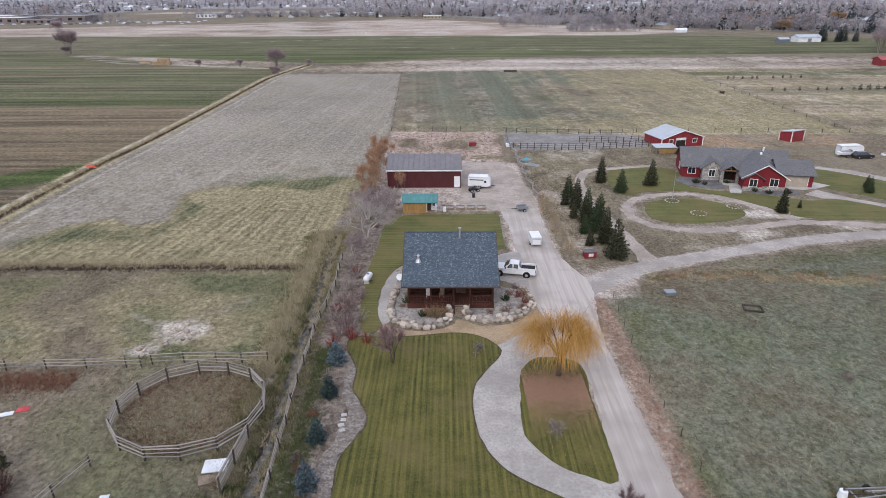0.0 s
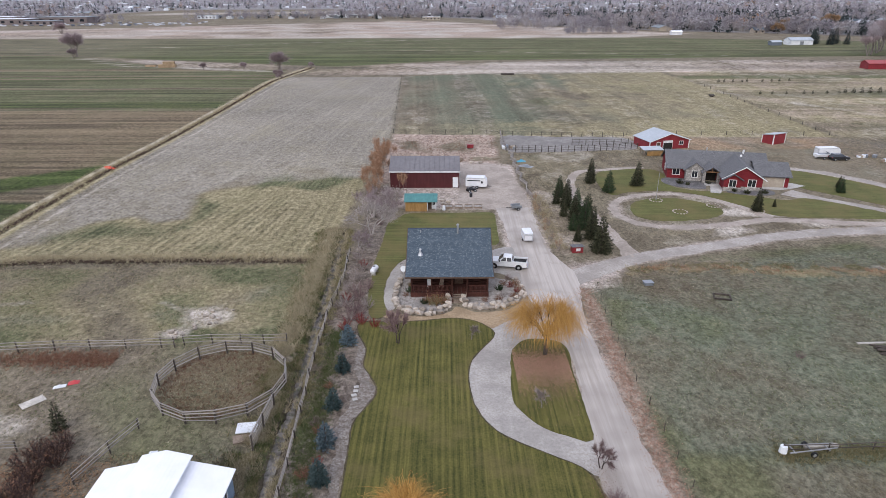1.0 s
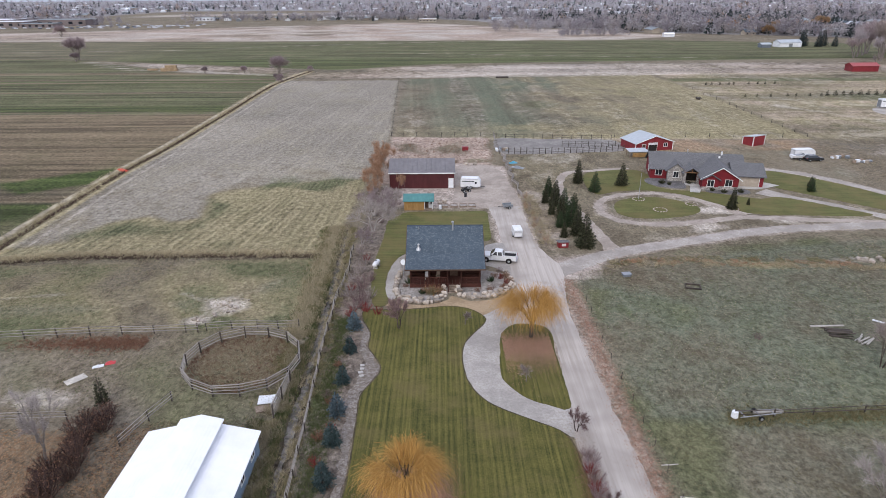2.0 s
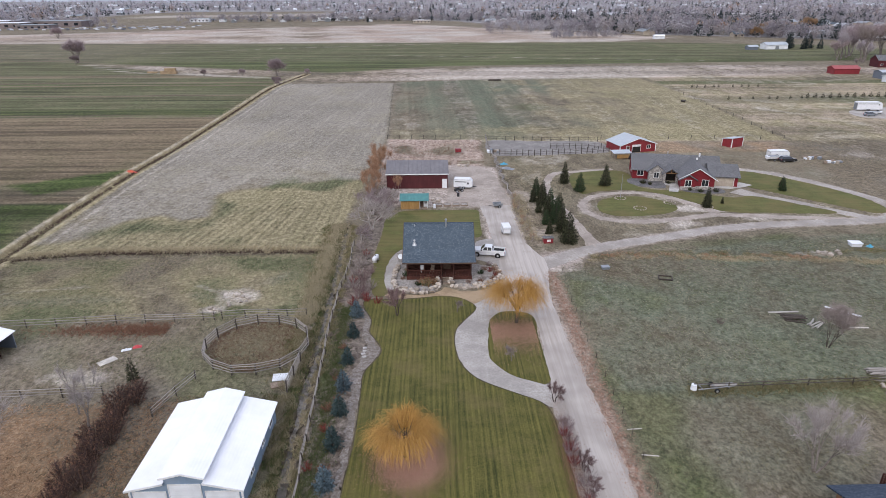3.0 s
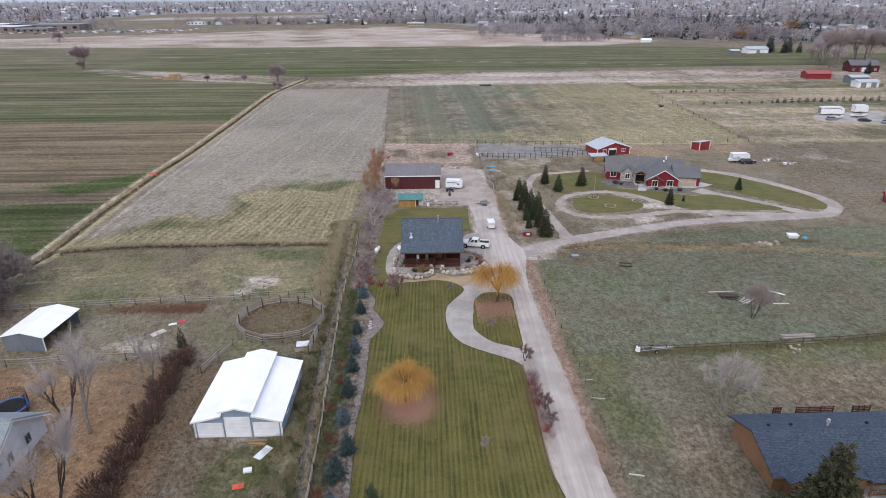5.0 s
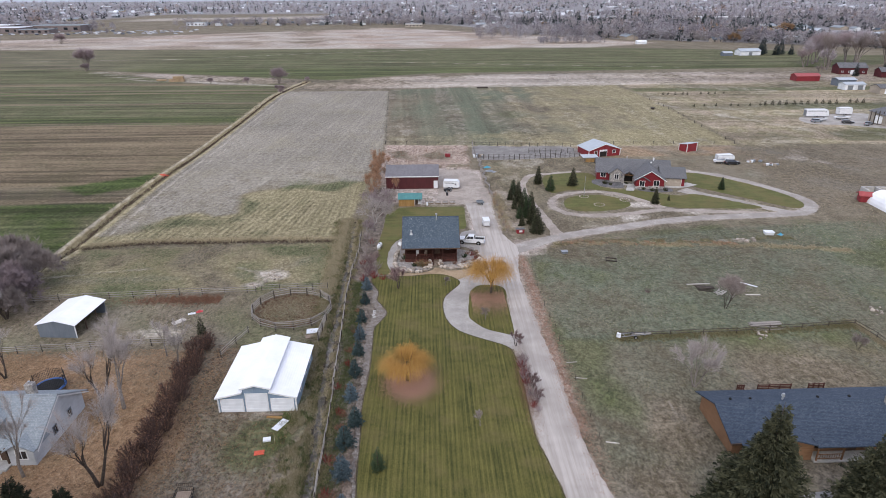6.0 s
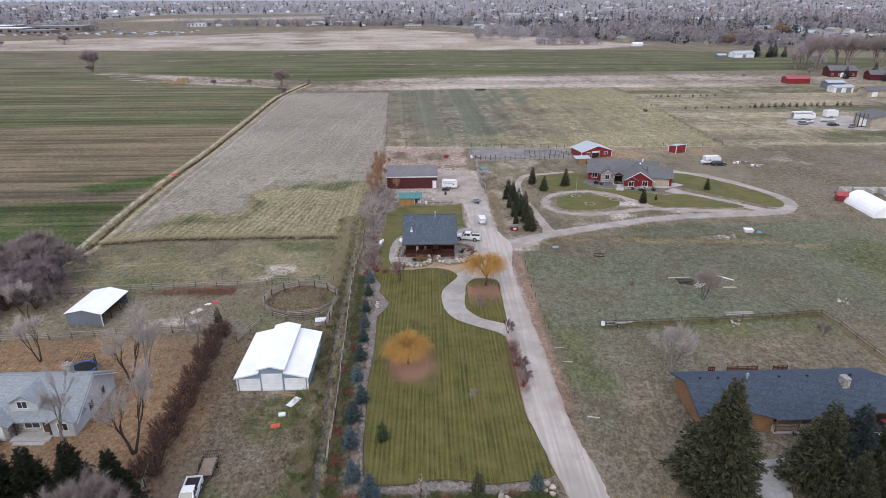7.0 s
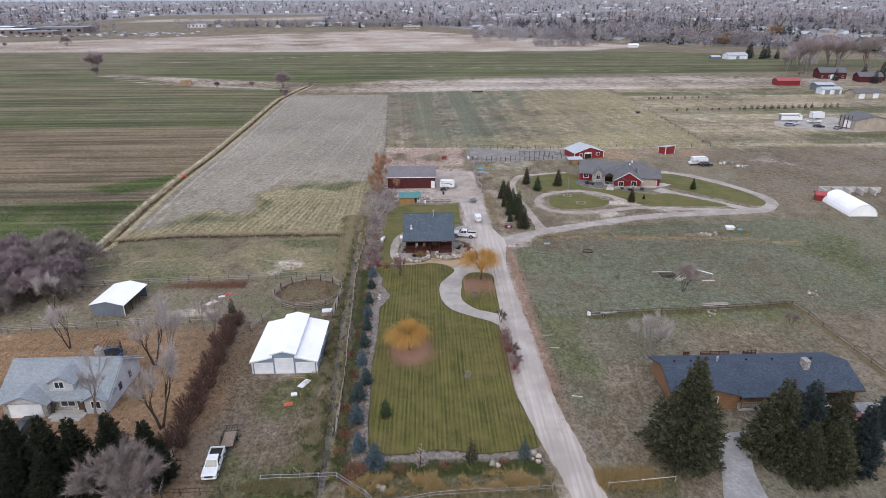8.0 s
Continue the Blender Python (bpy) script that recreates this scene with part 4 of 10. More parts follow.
def window(parent, face, at, u, z, w, h, trim=None, panes=2, name="window"):
    """Framed window, sill at z, with its panes set back in the frame."""
    trim = trim or TRIM
    bm = B()
    for x0, x1, z0, z1 in ((-w / 2 - 0.09, w / 2 + 0.09, h, h + 0.1), (-w / 2 - 0.12, w / 2 + 0.12, -0.1, 0), (-w / 2 - 0.09, -w / 2, 0, h), (w / 2, w / 2 + 0.09, 0, h)):
        box(bm, x0, x1, -0.07, 0.02, z0, z1)
    for i in range(1, panes):
        x = -w / 2 + w * i / panes
        box(bm, x - 0.03, x + 0.03, -0.06, 0.01, 0, h)
    f = part(name, bm, trim, parent)
    f.matrix_basis = facing(face, at, u, z)
    for i in range(panes):
        part("pane", box(B(), -w / 2 + w * i / panes + 0.03, -w / 2 + w * (i + 1) / panes - 0.03, -0.03, 0.0, 0.01, h - 0.01), GLASS, f)
    return f


def door(parent, face, at, u, z, w, h, material=None, trim=None, panels=0, name="door"):
    bm = box(B(), -w / 2, w / 2, -0.05, 0.02, 0, h)
    d = part(name, bm, material or WHITE, parent)
    d.matrix_basis = facing(face, at, u, z)
    for i in range(panels):
        z0 = h * i / panels + 0.03
        part("door_panel", box(B(), -w / 2 + 0.06, w / 2 - 0.06, -0.075, -0.052, z0, h * (i + 1) / panels - 0.03), material or WHITE, d)
    bm = B()
    for x0, x1, z0, z1 in ((-w / 2 - 0.1, -w / 2 - 0.003, 0, h + 0.1), (w / 2 + 0.003, w / 2 + 0.1, 0, h + 0.1), (-w / 2 - 0.003, w / 2 + 0.003, h + 0.003, h + 0.1)):
        box(bm, x0, x1, -0.085, 0.02, z0, z1)
    part("door_frame", bm, trim or TRIM, d)
    return d


def gable_walls(bm, x0, x1, y0, y1, h, rise, along_x=True, z0=0.0):
    if along_x:
        prism(bm, [(y0, z0), (y1, z0), (y1, h), ((y0 + y1) / 2, h + rise), (y0, h)], "x", x0, x1)
    else:
        prism(bm, [(x0, z0), (x1, z0), (x1, h), ((x0 + x1) / 2, h + rise), (x0, h)], "y", y0, y1)
    return bm


def gable_roof(bm, x0, x1, y0, y1, h, rise, along_x=True, over=0.4, end=0.35, thick=0.14, lift=0.06):
    """Two slopes with overhangs; the ridge runs along x or y."""
    a0, a1, b0, b1 = (x0, x1, y0, y1) if along_x else (y0, y1, x0, x1)
    mid, half = (b0 + b1) / 2, (b1 - b0) / 2
    drop = rise / half * over
    for s in (-1, 1):
        e = mid + s * (half + over)
        c = [(a0 - end, e, h - drop + lift), (a1 + end, e, h - drop + lift), (a1 + end, mid, h + rise + lift), (a0 - end, mid, h + rise + lift)]
        slab(bm, c if along_x else [(q[1], q[0], q[2]) for q in c], thick)
    return bm


# ---- the log house ----
def log_house():
    e = thing("log_house", 0.5, 72, 0, 0, "dark log house with a blue-grey shingle roof and front porch", "house")
    w = 5.25
    bm = B()
    prism(bm, [(-1.8, 0), (8.6, 0), (8.6, 3.6), (3.0, 6.75), (-1.8, 4.05)], "x", -w, w)
    part("wall", bm, LOGS, e, "dark reddish stained log walls")
    # proud log courses on the porch wall
    for i in range(9):
        z = 0.86 + i * 0.27
        part("log", tube(B(), (-w - 0.12, -1.83, z), (w + 0.12, -1.83, z), 0.13, None, 8), LOGS, e)
    for nm, a, b in (("porch_roof", (-5.3, 3.28), (-1.75, 4.2)), ("back_roof", (9.2, 3.35), (3.0, 7.0)), ("front_roof", (-1.75, 4.2), (3.0, 7.0))):
        r = part(nm, slab(B(), [(-5.85, a[0], a[1]), (5.85, a[0], a[1]), (5.85, b[0], b[1]), (-5.85, b[0], b[1])], 0.14), SHINGLE_BLUE, e, "blue-grey asphalt shingles with paler flecks")
    part("ridge_cap", prism(B(), [(2.8, 6.93), (3.0, 7.07), (3.2, 6.93), (3.0, 6.97)], "x", -5.86, 5.86), SHINGLE_NAVY, r)
    bm = B()
    box(bm, -5.9, 5.9, -5.36, -5.3, 3.08, 3.27)
    for s in (-1, 1):
        for a, b in (((-1.75, 4.2), (3.0, 7.0)), ((-5.3, 3.28), (-1.75, 4.2))):
            x0, x1 = sorted((s * 5.86, s * 5.92))
            slab(bm, [(x0, a[0], a[1] + 0.02), (x1, a[0], a[1] + 0.02), (x1, b[0], b[1] + 0.02), (x0, b[0], b[1] + 0.02)], 0.22)
    part("fascia", bm, BROWNTRIM, e)
    # vent stacks
    v = part("vent_stack", tube(tube(B(), (-4.0, -0.9, 4.5), (-4.0, -0.9, 5.35), 0.16, 0.13, 10), (-4.0, -0.9, 5.35), (-4.0, -0.9, 5.47), 0.22, 0.17, 10), METAL, e, "galvanised roof vent with a conical flashing")
    part("flashing", tube(B(), (-4.0, -0.9, 4.55), (-4.0, -0.9, 5.0), 0.42, 0.17, 10), METAL, v)
    c = part("chimney_pipe", tube(B(), (1.2, 2.2, 6.2), (1.2, 2.2, 7.75), 0.13, 0.13, 10), METAL, e, "tall galvanised flue pipe")
    part("cap", tube(tube(B(), (1.2, 2.2, 7.75), (1.2, 2.2, 7.9), 0.22, 0.2, 10), (1.2, 2.2, 7.9), (1.2, 2.2, 7.98), 0.2, 0.05, 10), METAL, c)
    part("plumbing_vent", tube(B(), (-4.05, 2.35, 6.4), (-4.05, 2.35, 7.0), 0.06, 0.06, 8), METAL, e)
    # porch
    for i in range(20):
        x0 = -w + i * 2 * w / 20
        part("porch_board", box(B(), x0 + 0.01, x0 + 2 * w / 20 - 0.01, -4.75, -1.95, 0.62, 0.7), DECKWOOD, e)
    part("porch_skirt", box(B(), -w, w, -4.7, -4.6, 0.06, 0.615), DECKWOOD, e)
    part("porch_beam", box(B(), -w, w, -4.65, -4.42, 3.1, 3.34), LOGS, e)
    for x in (-5.1, -2.4, 0.35, 2.35, 5.1):
        part("porch_post", tube(B(), (x, -4.52, 0.7), (x, -4.52, 3.12), 0.11, 0.1, 8), LOGS, e)
    for x0, x1 in ((-5.0, -2.5), (-2.3, 0.25), (2.45, 5.0)):
        bm = B()
        for z in (0.85, 1.6):
            box(bm, x0, x1, -4.57, -4.5, z, z + 0.08)
        k = int((x1 - x0) / 0.16)
        for i in range(1, k):
            x = x0 + (x1 - x0) * i / k
            box(bm, x - 0.022, x + 0.022, -4.555, -4.515, 0.93, 1.6)
        part("railing", bm, DECKWOOD, e, "red-brown turned porch railing")
    for s in (-1, 1):
        bm = B()
        for z in (0.85, 1.6):
            box(bm, s * 5.12 - 0.035, s * 5.12 + 0.035, -4.4, -2.0, z, z + 0.08)
        for i in range(1, 14):
            y = -4.4 + 2.4 * i / 14
            box(bm, s * 5.12 - 0.02, s * 5.12 + 0.02, y - 0.02, y + 0.02, 0.93, 1.6)
        part("railing", bm, DECKWOOD, e)
    for i in range(5):
        part("step", box(B(), 0.5, 2.2, -4.8 - 0.32 * (i + 1), -4.78 - 0.32 * i, 0.5 - 0.12 * i, 0.56 - 0.12 * i, None, 0.01), STEPWOOD, e, "weathered grey wooden porch step")
    for x in (0.42, 2.28):
        part("stringer", prism(B(), [(-6.5, 0.0), (-6.4, 0.0), (-4.72, 0.55), (-4.72, 0.72), (-6.5, 0.12)], "x", x - 0.05, x + 0.05), STEPWOOD, e)
        bm = tube(B(), (x, -6.35, 0.05), (x, -6.35, 1.05), 0.06, 0.05, 8)
        tube(bm, (x, -6.4, 1.0), (x, -4.6, 1.62), 0.045, 0.045, 8)
        part("handrail", bm, DECKWOOD, e)
    window(e, "front", -1.96, -3.2, 1.7, 1.7, 1.1, BROWNTRIM)
    window(e, "front", -1.96, 3.5, 1.75, 1.0, 0.95, TRIM)
    door(e, "front", -1.96, 1.3, 0.7, 0.95, 2.05, BROWNTRIM, BROWNTRIM, 2)
    window(e, "right", w, 2.0, 1.5, 1.2, 1.2, BROWNTRIM)
    window(e, "left", -w, 2.0, 1.5, 1.2, 1.2, BROWNTRIM)
    window(e, "right", w, 3.0, 4.3, 0.9, 1.0, BROWNTRIM)
    window(e, "back", 8.6, 0, 1.5, 1.5, 1.2, BROWNTRIM)
    # porch chairs stand on the boards
    return e


log_house()


def porch_chair(x, y, turn, material, label):
    e = thing("porch_chair", x, y, 0.7, turn, label, "chair", "chairs on the porch")
    part("seat", box(B(), -0.28, 0.28, -0.26, 0.26, 0.38, 0.43, None, 0.01), material, e)
    part("backrest", slab(B(), [(-0.28, 0.24, 0.45), (0.28, 0.24, 0.45), (0.28, 0.4, 1.05), (-0.28, 0.4, 1.05)], 0.05), material, e)
    for sx in (-0.25, 0.25):
        for sy in (-0.23, 0.23):
            part("leg", box(B(), sx - 0.03, sx + 0.03, sy - 0.03, sy + 0.03, 0, 0.38), material, e)
        part("armrest", box(B(), sx - 0.05, sx + 0.05, -0.28, 0.26, 0.6, 0.64), material, e)


porch_chair(-2.2, 68.9, 10, TRIM, "pale painted armchair on the log porch")
porch_chair(-0.6, 69.0, -12, STEPWOOD, "weathered wooden armchair on the log porch")


# ---- steel barn with a maroon skin ----
def metal_barn():
    e = thing("metal_barn", -4.35, 122.4, 0, 0, "maroon steel barn with a grey metal roof and white door", "barn")
    w, d, h, r = 7.1, 5.3, 3.7, 1.75
    part("wall", gable_walls(B(), -w, w, -d, d, h, r), MAROON, e, "ribbed maroon steel siding")
    roof = gable_roof(B(), -w, w, -d, d, h, r, True, 0.35, 0.3, 0.1, 0.05)
    s = r / d
    top = part("roof", roof, ROOFSTEEL, e, "grey standing-seam metal roof")
    for sy in (-1, 1):
        for i in range(15):
            x = -w - 0.2 + (2 * w + 0.4) * i / 14
            seam = tube(B(), (x, sy * (d + 0.33), h - s * 0.33 + 0.16), (x, sy * 0.03, h + r + 0.15), 0.03, 0.03, 4)
            part("seam", seam, ROOFSTEEL, top)
    part("fascia", box(B(), -w - 0.3, w + 0.3, -d - 0.42, -d - 0.352, h - 0.28, h - 0.03), TRIM, e)
    for x in (-w, w):
        part("corner_trim", box(B(), x - 0.08, x + 0.08, -d - 0.02, -d + 0.08, 0, h - 0.1), MAROON, e)
    door(e, "front", -d, w - 0.65, 0.1, 0.95, 2.1, WHITE, TRIM)
    door(e, "right", w, 1.5, 0.02, 3.4, 3.2, WHITE, TRIM, 4, "garage_door")
    window(e, "right", w, -3.2, 1.4, 1.0, 0.8)


metal_barn()


def garden_shed():
    e = thing("garden_shed", -4.6, 103.8, 0, 0, "small plank shed with a teal metal roof and porch", "shed")
    part("wall", box(B(), -2.9, 1.1, -1.6, 1.6, 0, 2.1), OCHRE, e, "ochre plank walls")
    part("back_room", box(B(), 1.1, 2.85, -0.5, 1.6, 0, 2.1), WHITESIDING, e, "white panelled porch wall")
    part("gable_infill", prism(B(), [(-1.6, 2.1), (1.6, 2.1), (0, 2.95)], "x", -2.9, 2.85), OCHRE, e)
    roof = gable_roof(B(), -2.9, 2.9, -1.6, 1.6, 2.1, 0.9, True, 0.3, 0.2, 0.07, 0.03)
    top = part("roof", roof, TEAL, e, "teal ribbed metal roof")
    for sy in (-1, 1):
        for i in range(10):
            x = -3.0 + 6.0 * i / 9
            part("seam", tube(B(), (x, sy * 1.88, 2.0), (x, sy * 0.03, 3.05), 0.022, 0.022, 4), TEAL, top)
    part("porch_floor", box(B(), 1.1, 2.9, -1.6, -0.5, 0, 0.18), STEPWOOD, e)
    for x in (1.2, 2.8):
        part("porch_post", box(B(), x - 0.06, x + 0.06, -1.55, -1.43, 0.18, 2.1), TRIM, e)
    door(e, "front", -0.5, 1.6, 0.18, 0.75, 1.85, BROWNTRIM)
    window(e, "front", -0.5, 2.4, 0.9, 0.5, 0.9)
    window(e, "left", -2.9, 0, 1.0, 0.8, 0.8, BROWNTRIM)


garden_shed()


# ---- white-roofed barn in the west lot ----
def white_barn():
    e = thing("white_barn", -22.35, 26.4, 0, 0, "blue-grey steel barn with a bright white raised-centre roof", "barn")
    w, d, c = 5.0, 6.0, 1.72
    part("side_bay", prism(B(), [(-w, 0), (-c, 0), (-c, 3.1), (-w, 2.35)], "y", -d, d), BLUEGREY, e, "blue-grey steel side bay")
    part("side_bay", prism(B(), [(c, 0), (w, 0), (w, 2.35), (c, 3.1)], "y", -d, d), BLUEGREY, e)
    part("centre_bay", prism(B(), [(-c + 0.004, 0), (c - 0.004, 0), (c - 0.004, 3.75), (0, 4.2), (-c + 0.004, 3.75)], "y", -d, d), BLUEGREY, e)
    for s in (-1, 1):
        bm = B()
        c4 = [(s * (w + 0.3), -d - 0.3, 2.36), (s * (w + 0.3), d + 0.3, 2.36), (s * (c + 0.01), d + 0.3, 3.2), (s * (c + 0.01), -d - 0.3, 3.2)]
        slab(bm, c4, 0.09)
        part("side_roof", bm, WHITESTEEL, e, "white ribbed steel lean-to roof")
    bm = B()
    for s in (-1, 1):
        slab(bm, [(s * (c + 0.3), -d - 0.3, 3.76), (s * (c + 0.3), d + 0.3, 3.76), (0, d + 0.3, 4.28), (0, -d - 0.3, 4.28)], 0.09)
    part("centre_roof", bm, WHITESTEEL, e, "white ribbed steel centre roof")
    for x in (-w, w):
        part("corner_trim", box(B(), x - 0.09, x + 0.09, -d - 0.03, -d + 0.1, 0, 2.3), TRIM, e)
    bm = B()
    for s in (-1, 1):
        slab(bm, [(s * (w + 0.3), -d - 0.36, 2.38), (s * (w + 0.3), -d - 0.302, 2.38), (s * c, -d - 0.302, 3.22), (s * c, -d - 0.36, 3.22)], 0.2)
        slab(bm, [(s * (c + 0.3), -d - 0.36, 3.78), (s * (c + 0.3), -d - 0.302, 3.78), (0, -d - 0.302, 4.3), (0, -d - 0.36, 4.3)], 0.2)
    part("barge_board", bm, TRIM, e)
    door(e, "front", -d, -3.2, 0.02, 2.8, 1.95, WHITE, TRIM, 4, "garage_door")
    door(e, "front", -d, 0, 0.02, 2.75, 2.75, WHITE, TRIM, 5, "garage_door")
    door(e, "front", -d, 3.25, 0.02, 2.8, 1.95, WHITE, TRIM, 4, "garage_door")
    for y in (-3, 1, 4):
        window(e, "right", w, y, 1.2, 0.9, 0.6)


white_barn()


def stock_shed():
    e = thing("stock_shed", -58.5, 44.2, 0, -4, "slate-grey open-sided shed with a white roof", "shed")
    w, d = 3.05, 4.2
    part("front_wall", prism(B(), [(-w, 0), (w, 0), (w, 2.4), (0, 3.1), (-w, 2.4)], "y", -d, -d + 0.15), DARKGREY, e, "slate-grey steel gable wall")
    part("back_wall", prism(B(), [(-w, 0), (w, 0), (w, 2.4), (0, 3.1), (-w, 2.4)], "y", d - 0.15, d), DARKGREY, e)
    part("side_wall", box(B(), -w, -w + 0.12, -d + 0.152, d - 0.152, 0, 2.4), DARKGREY, e)
    roof = gable_roof(B(), -w, w, -d, d, 2.4, 0.7, False, 0.25, 0.25, 0.08, 0.04)
    part("roof", roof, WHITESTEEL, e, "white ribbed steel roof")
    for y in (-1.4, 1.5):
        part("post", box(B(), w - 0.15, w, y - 0.08, y + 0.08, 0, 2.4), BROWNTRIM, e)
    part("header", box(B(), w - 0.12, w - 0.01, -d + 0.16, d - 0.16, 2.15, 2.38), TRIM, e)
    part("corner_trim", box(B(), w - 0.08, w + 0.03, -d - 0.03, -d + 0.1, 0, 2.35), TRIM, e)


stock_shed()


# ---- grey-roofed house in the west ----
def west_house():
    e = thing("west_house", -55.8, 17.3, 0, 0, "pale grey-roofed house with a stone garage front and a dormer", "house")
    part("wall", gable_walls(B(), -4.5, 10.3, -5.2, 4.8, 2.65, 3.0), PALESIDING, e, "pale grey lap siding")
    part("roof", gable_roof(B(), -4.5, 10.3, -5.2, 4.8, 2.65, 3.0, True, 0.7, 0.5, 0.16, 0.05), SHINGLE_PALE, e, "weathered pale grey shingles")
    part("ridge_cap", prism(B(), [(-0.36, 5.68), (-0.2, 5.78), (-0.04, 5.68), (-0.2, 5.71)], "x", -5.0, 10.8), SHINGLE_PALE, e)
    wing = part("garage_wing", gable_walls(B(), -3.6, 2.4, -6.6, -5.19, 2.5, 1.1, False), STONE, e, "brown stone-faced garage front")
    part("gable_siding", prism(B(), [(-3.3, 2.5), (2.1, 2.5), (-0.6, 3.48)], "y", -6.66, -6.603), PALESIDING, wing)
    part("garage_roof", gable_roof(B(), -3.6, 2.4, -6.6, -2.9, 2.5, 1.2, False, 0.5, 0.45, 0.14, 0.07), SHINGLE_PALE, e)
    door(e, "front", -6.6, -0.5, 0.02, 4.4, 2.15, WHITE, TRIM, 4, "garage_door")
    dm = part("dormer", gable_walls(B(), 2.0, 5.5, -4.6, 0.0, 4.5, 1.0, False, 2.9), PALESIDING, e, "gabled dormer with pale siding")
    part("dormer_roof", gable_roof(B(), 2.0, 5.5, -4.6, 0.2, 4.5, 1.0, False, 0.4, 0.35, 0.14, 0.05), SHINGLE_PALE, dm)
    for x in (1.86, 5.64):
        part("dormer_trim", box(B(), x - 0.03, x + 0.03, -4.98, -4.6, 4.28, 4.42), TRIM, dm)
    window(e, "front", -4.6, 3.6, 3.55, 1.2, 0.95)
    part("bay_wall", gable_walls(B(), 7.4, 10.29, -6.0, -5.19, 2.45, 0.7, False), PALESIDING, e)
    part("bay_roof", gable_roof(B(), 7.4, 10.29, -6.0, -3.6, 2.45, 0.8, False, 0.4, 0.4, 0.14, 0.07), SHINGLE_PALE, e)
    part("porch_wall", box(B(), 2.42, 7.38, -5.26, -5.202, 0.1, 2.5), STONE, e, "brown stone veneer")
    part("porch_floor", box(B(), 2.42, 7.38, -7.0, -5.28, 0, 0.25), CONCRETE, e)
    part("step", box(B(), 3.0, 7.0, -7.6, -7.01, 0, 0.12), CONCRETE, e)
    for x in (2.7, 7.1):
        part("porch_post", box(B(), x - 0.09, x + 0.09, -5.95, -5.77, 0.25, 2.4), BROWNTRIM, e)
    window(e, "front", -5.26, 4.6, 0.95, 1.9, 1.2)
    window(e, "front", -6.0, 8.9, 1.0, 1.2, 1.1)
    door(e, "front", -5.26, 6.4, 0.25, 0.95, 2.05, BROWNTRIM)
    window(e, "right", 10.3, -1.6, 1.1, 0.7, 1.0, DARKGREY)
    window(e, "right", 10.3, 1.6, 1.1, 0.7, 1.0, DARKGREY)
    part("rake_board", slab(B(), [(10.78, -5.9, 2.02), (10.84, -5.9, 2.02), (10.84, -0.2, 5.5), (10.78, -0.2, 5.5)], 0.16), TRIM, e)
    part("rake_board", slab(B(), [(10.78, 5.5, 2.02), (10.84, 5.5, 2.02), (10.84, -0.2, 5.5), (10.78, -0.2, 5.5)], 0.16), TRIM, e)
    ch = part("chimney", box(B(), 6.2, 7.2, 0.9, 1.7, 4.4, 6.3, None, 0.03), STONE, e)
    part("flue", tube(B(), (6.7, 1.3, 6.3), (6.7, 1.3, 6.6), 0.13, 0.13, 8), METAL, ch)


west_house()


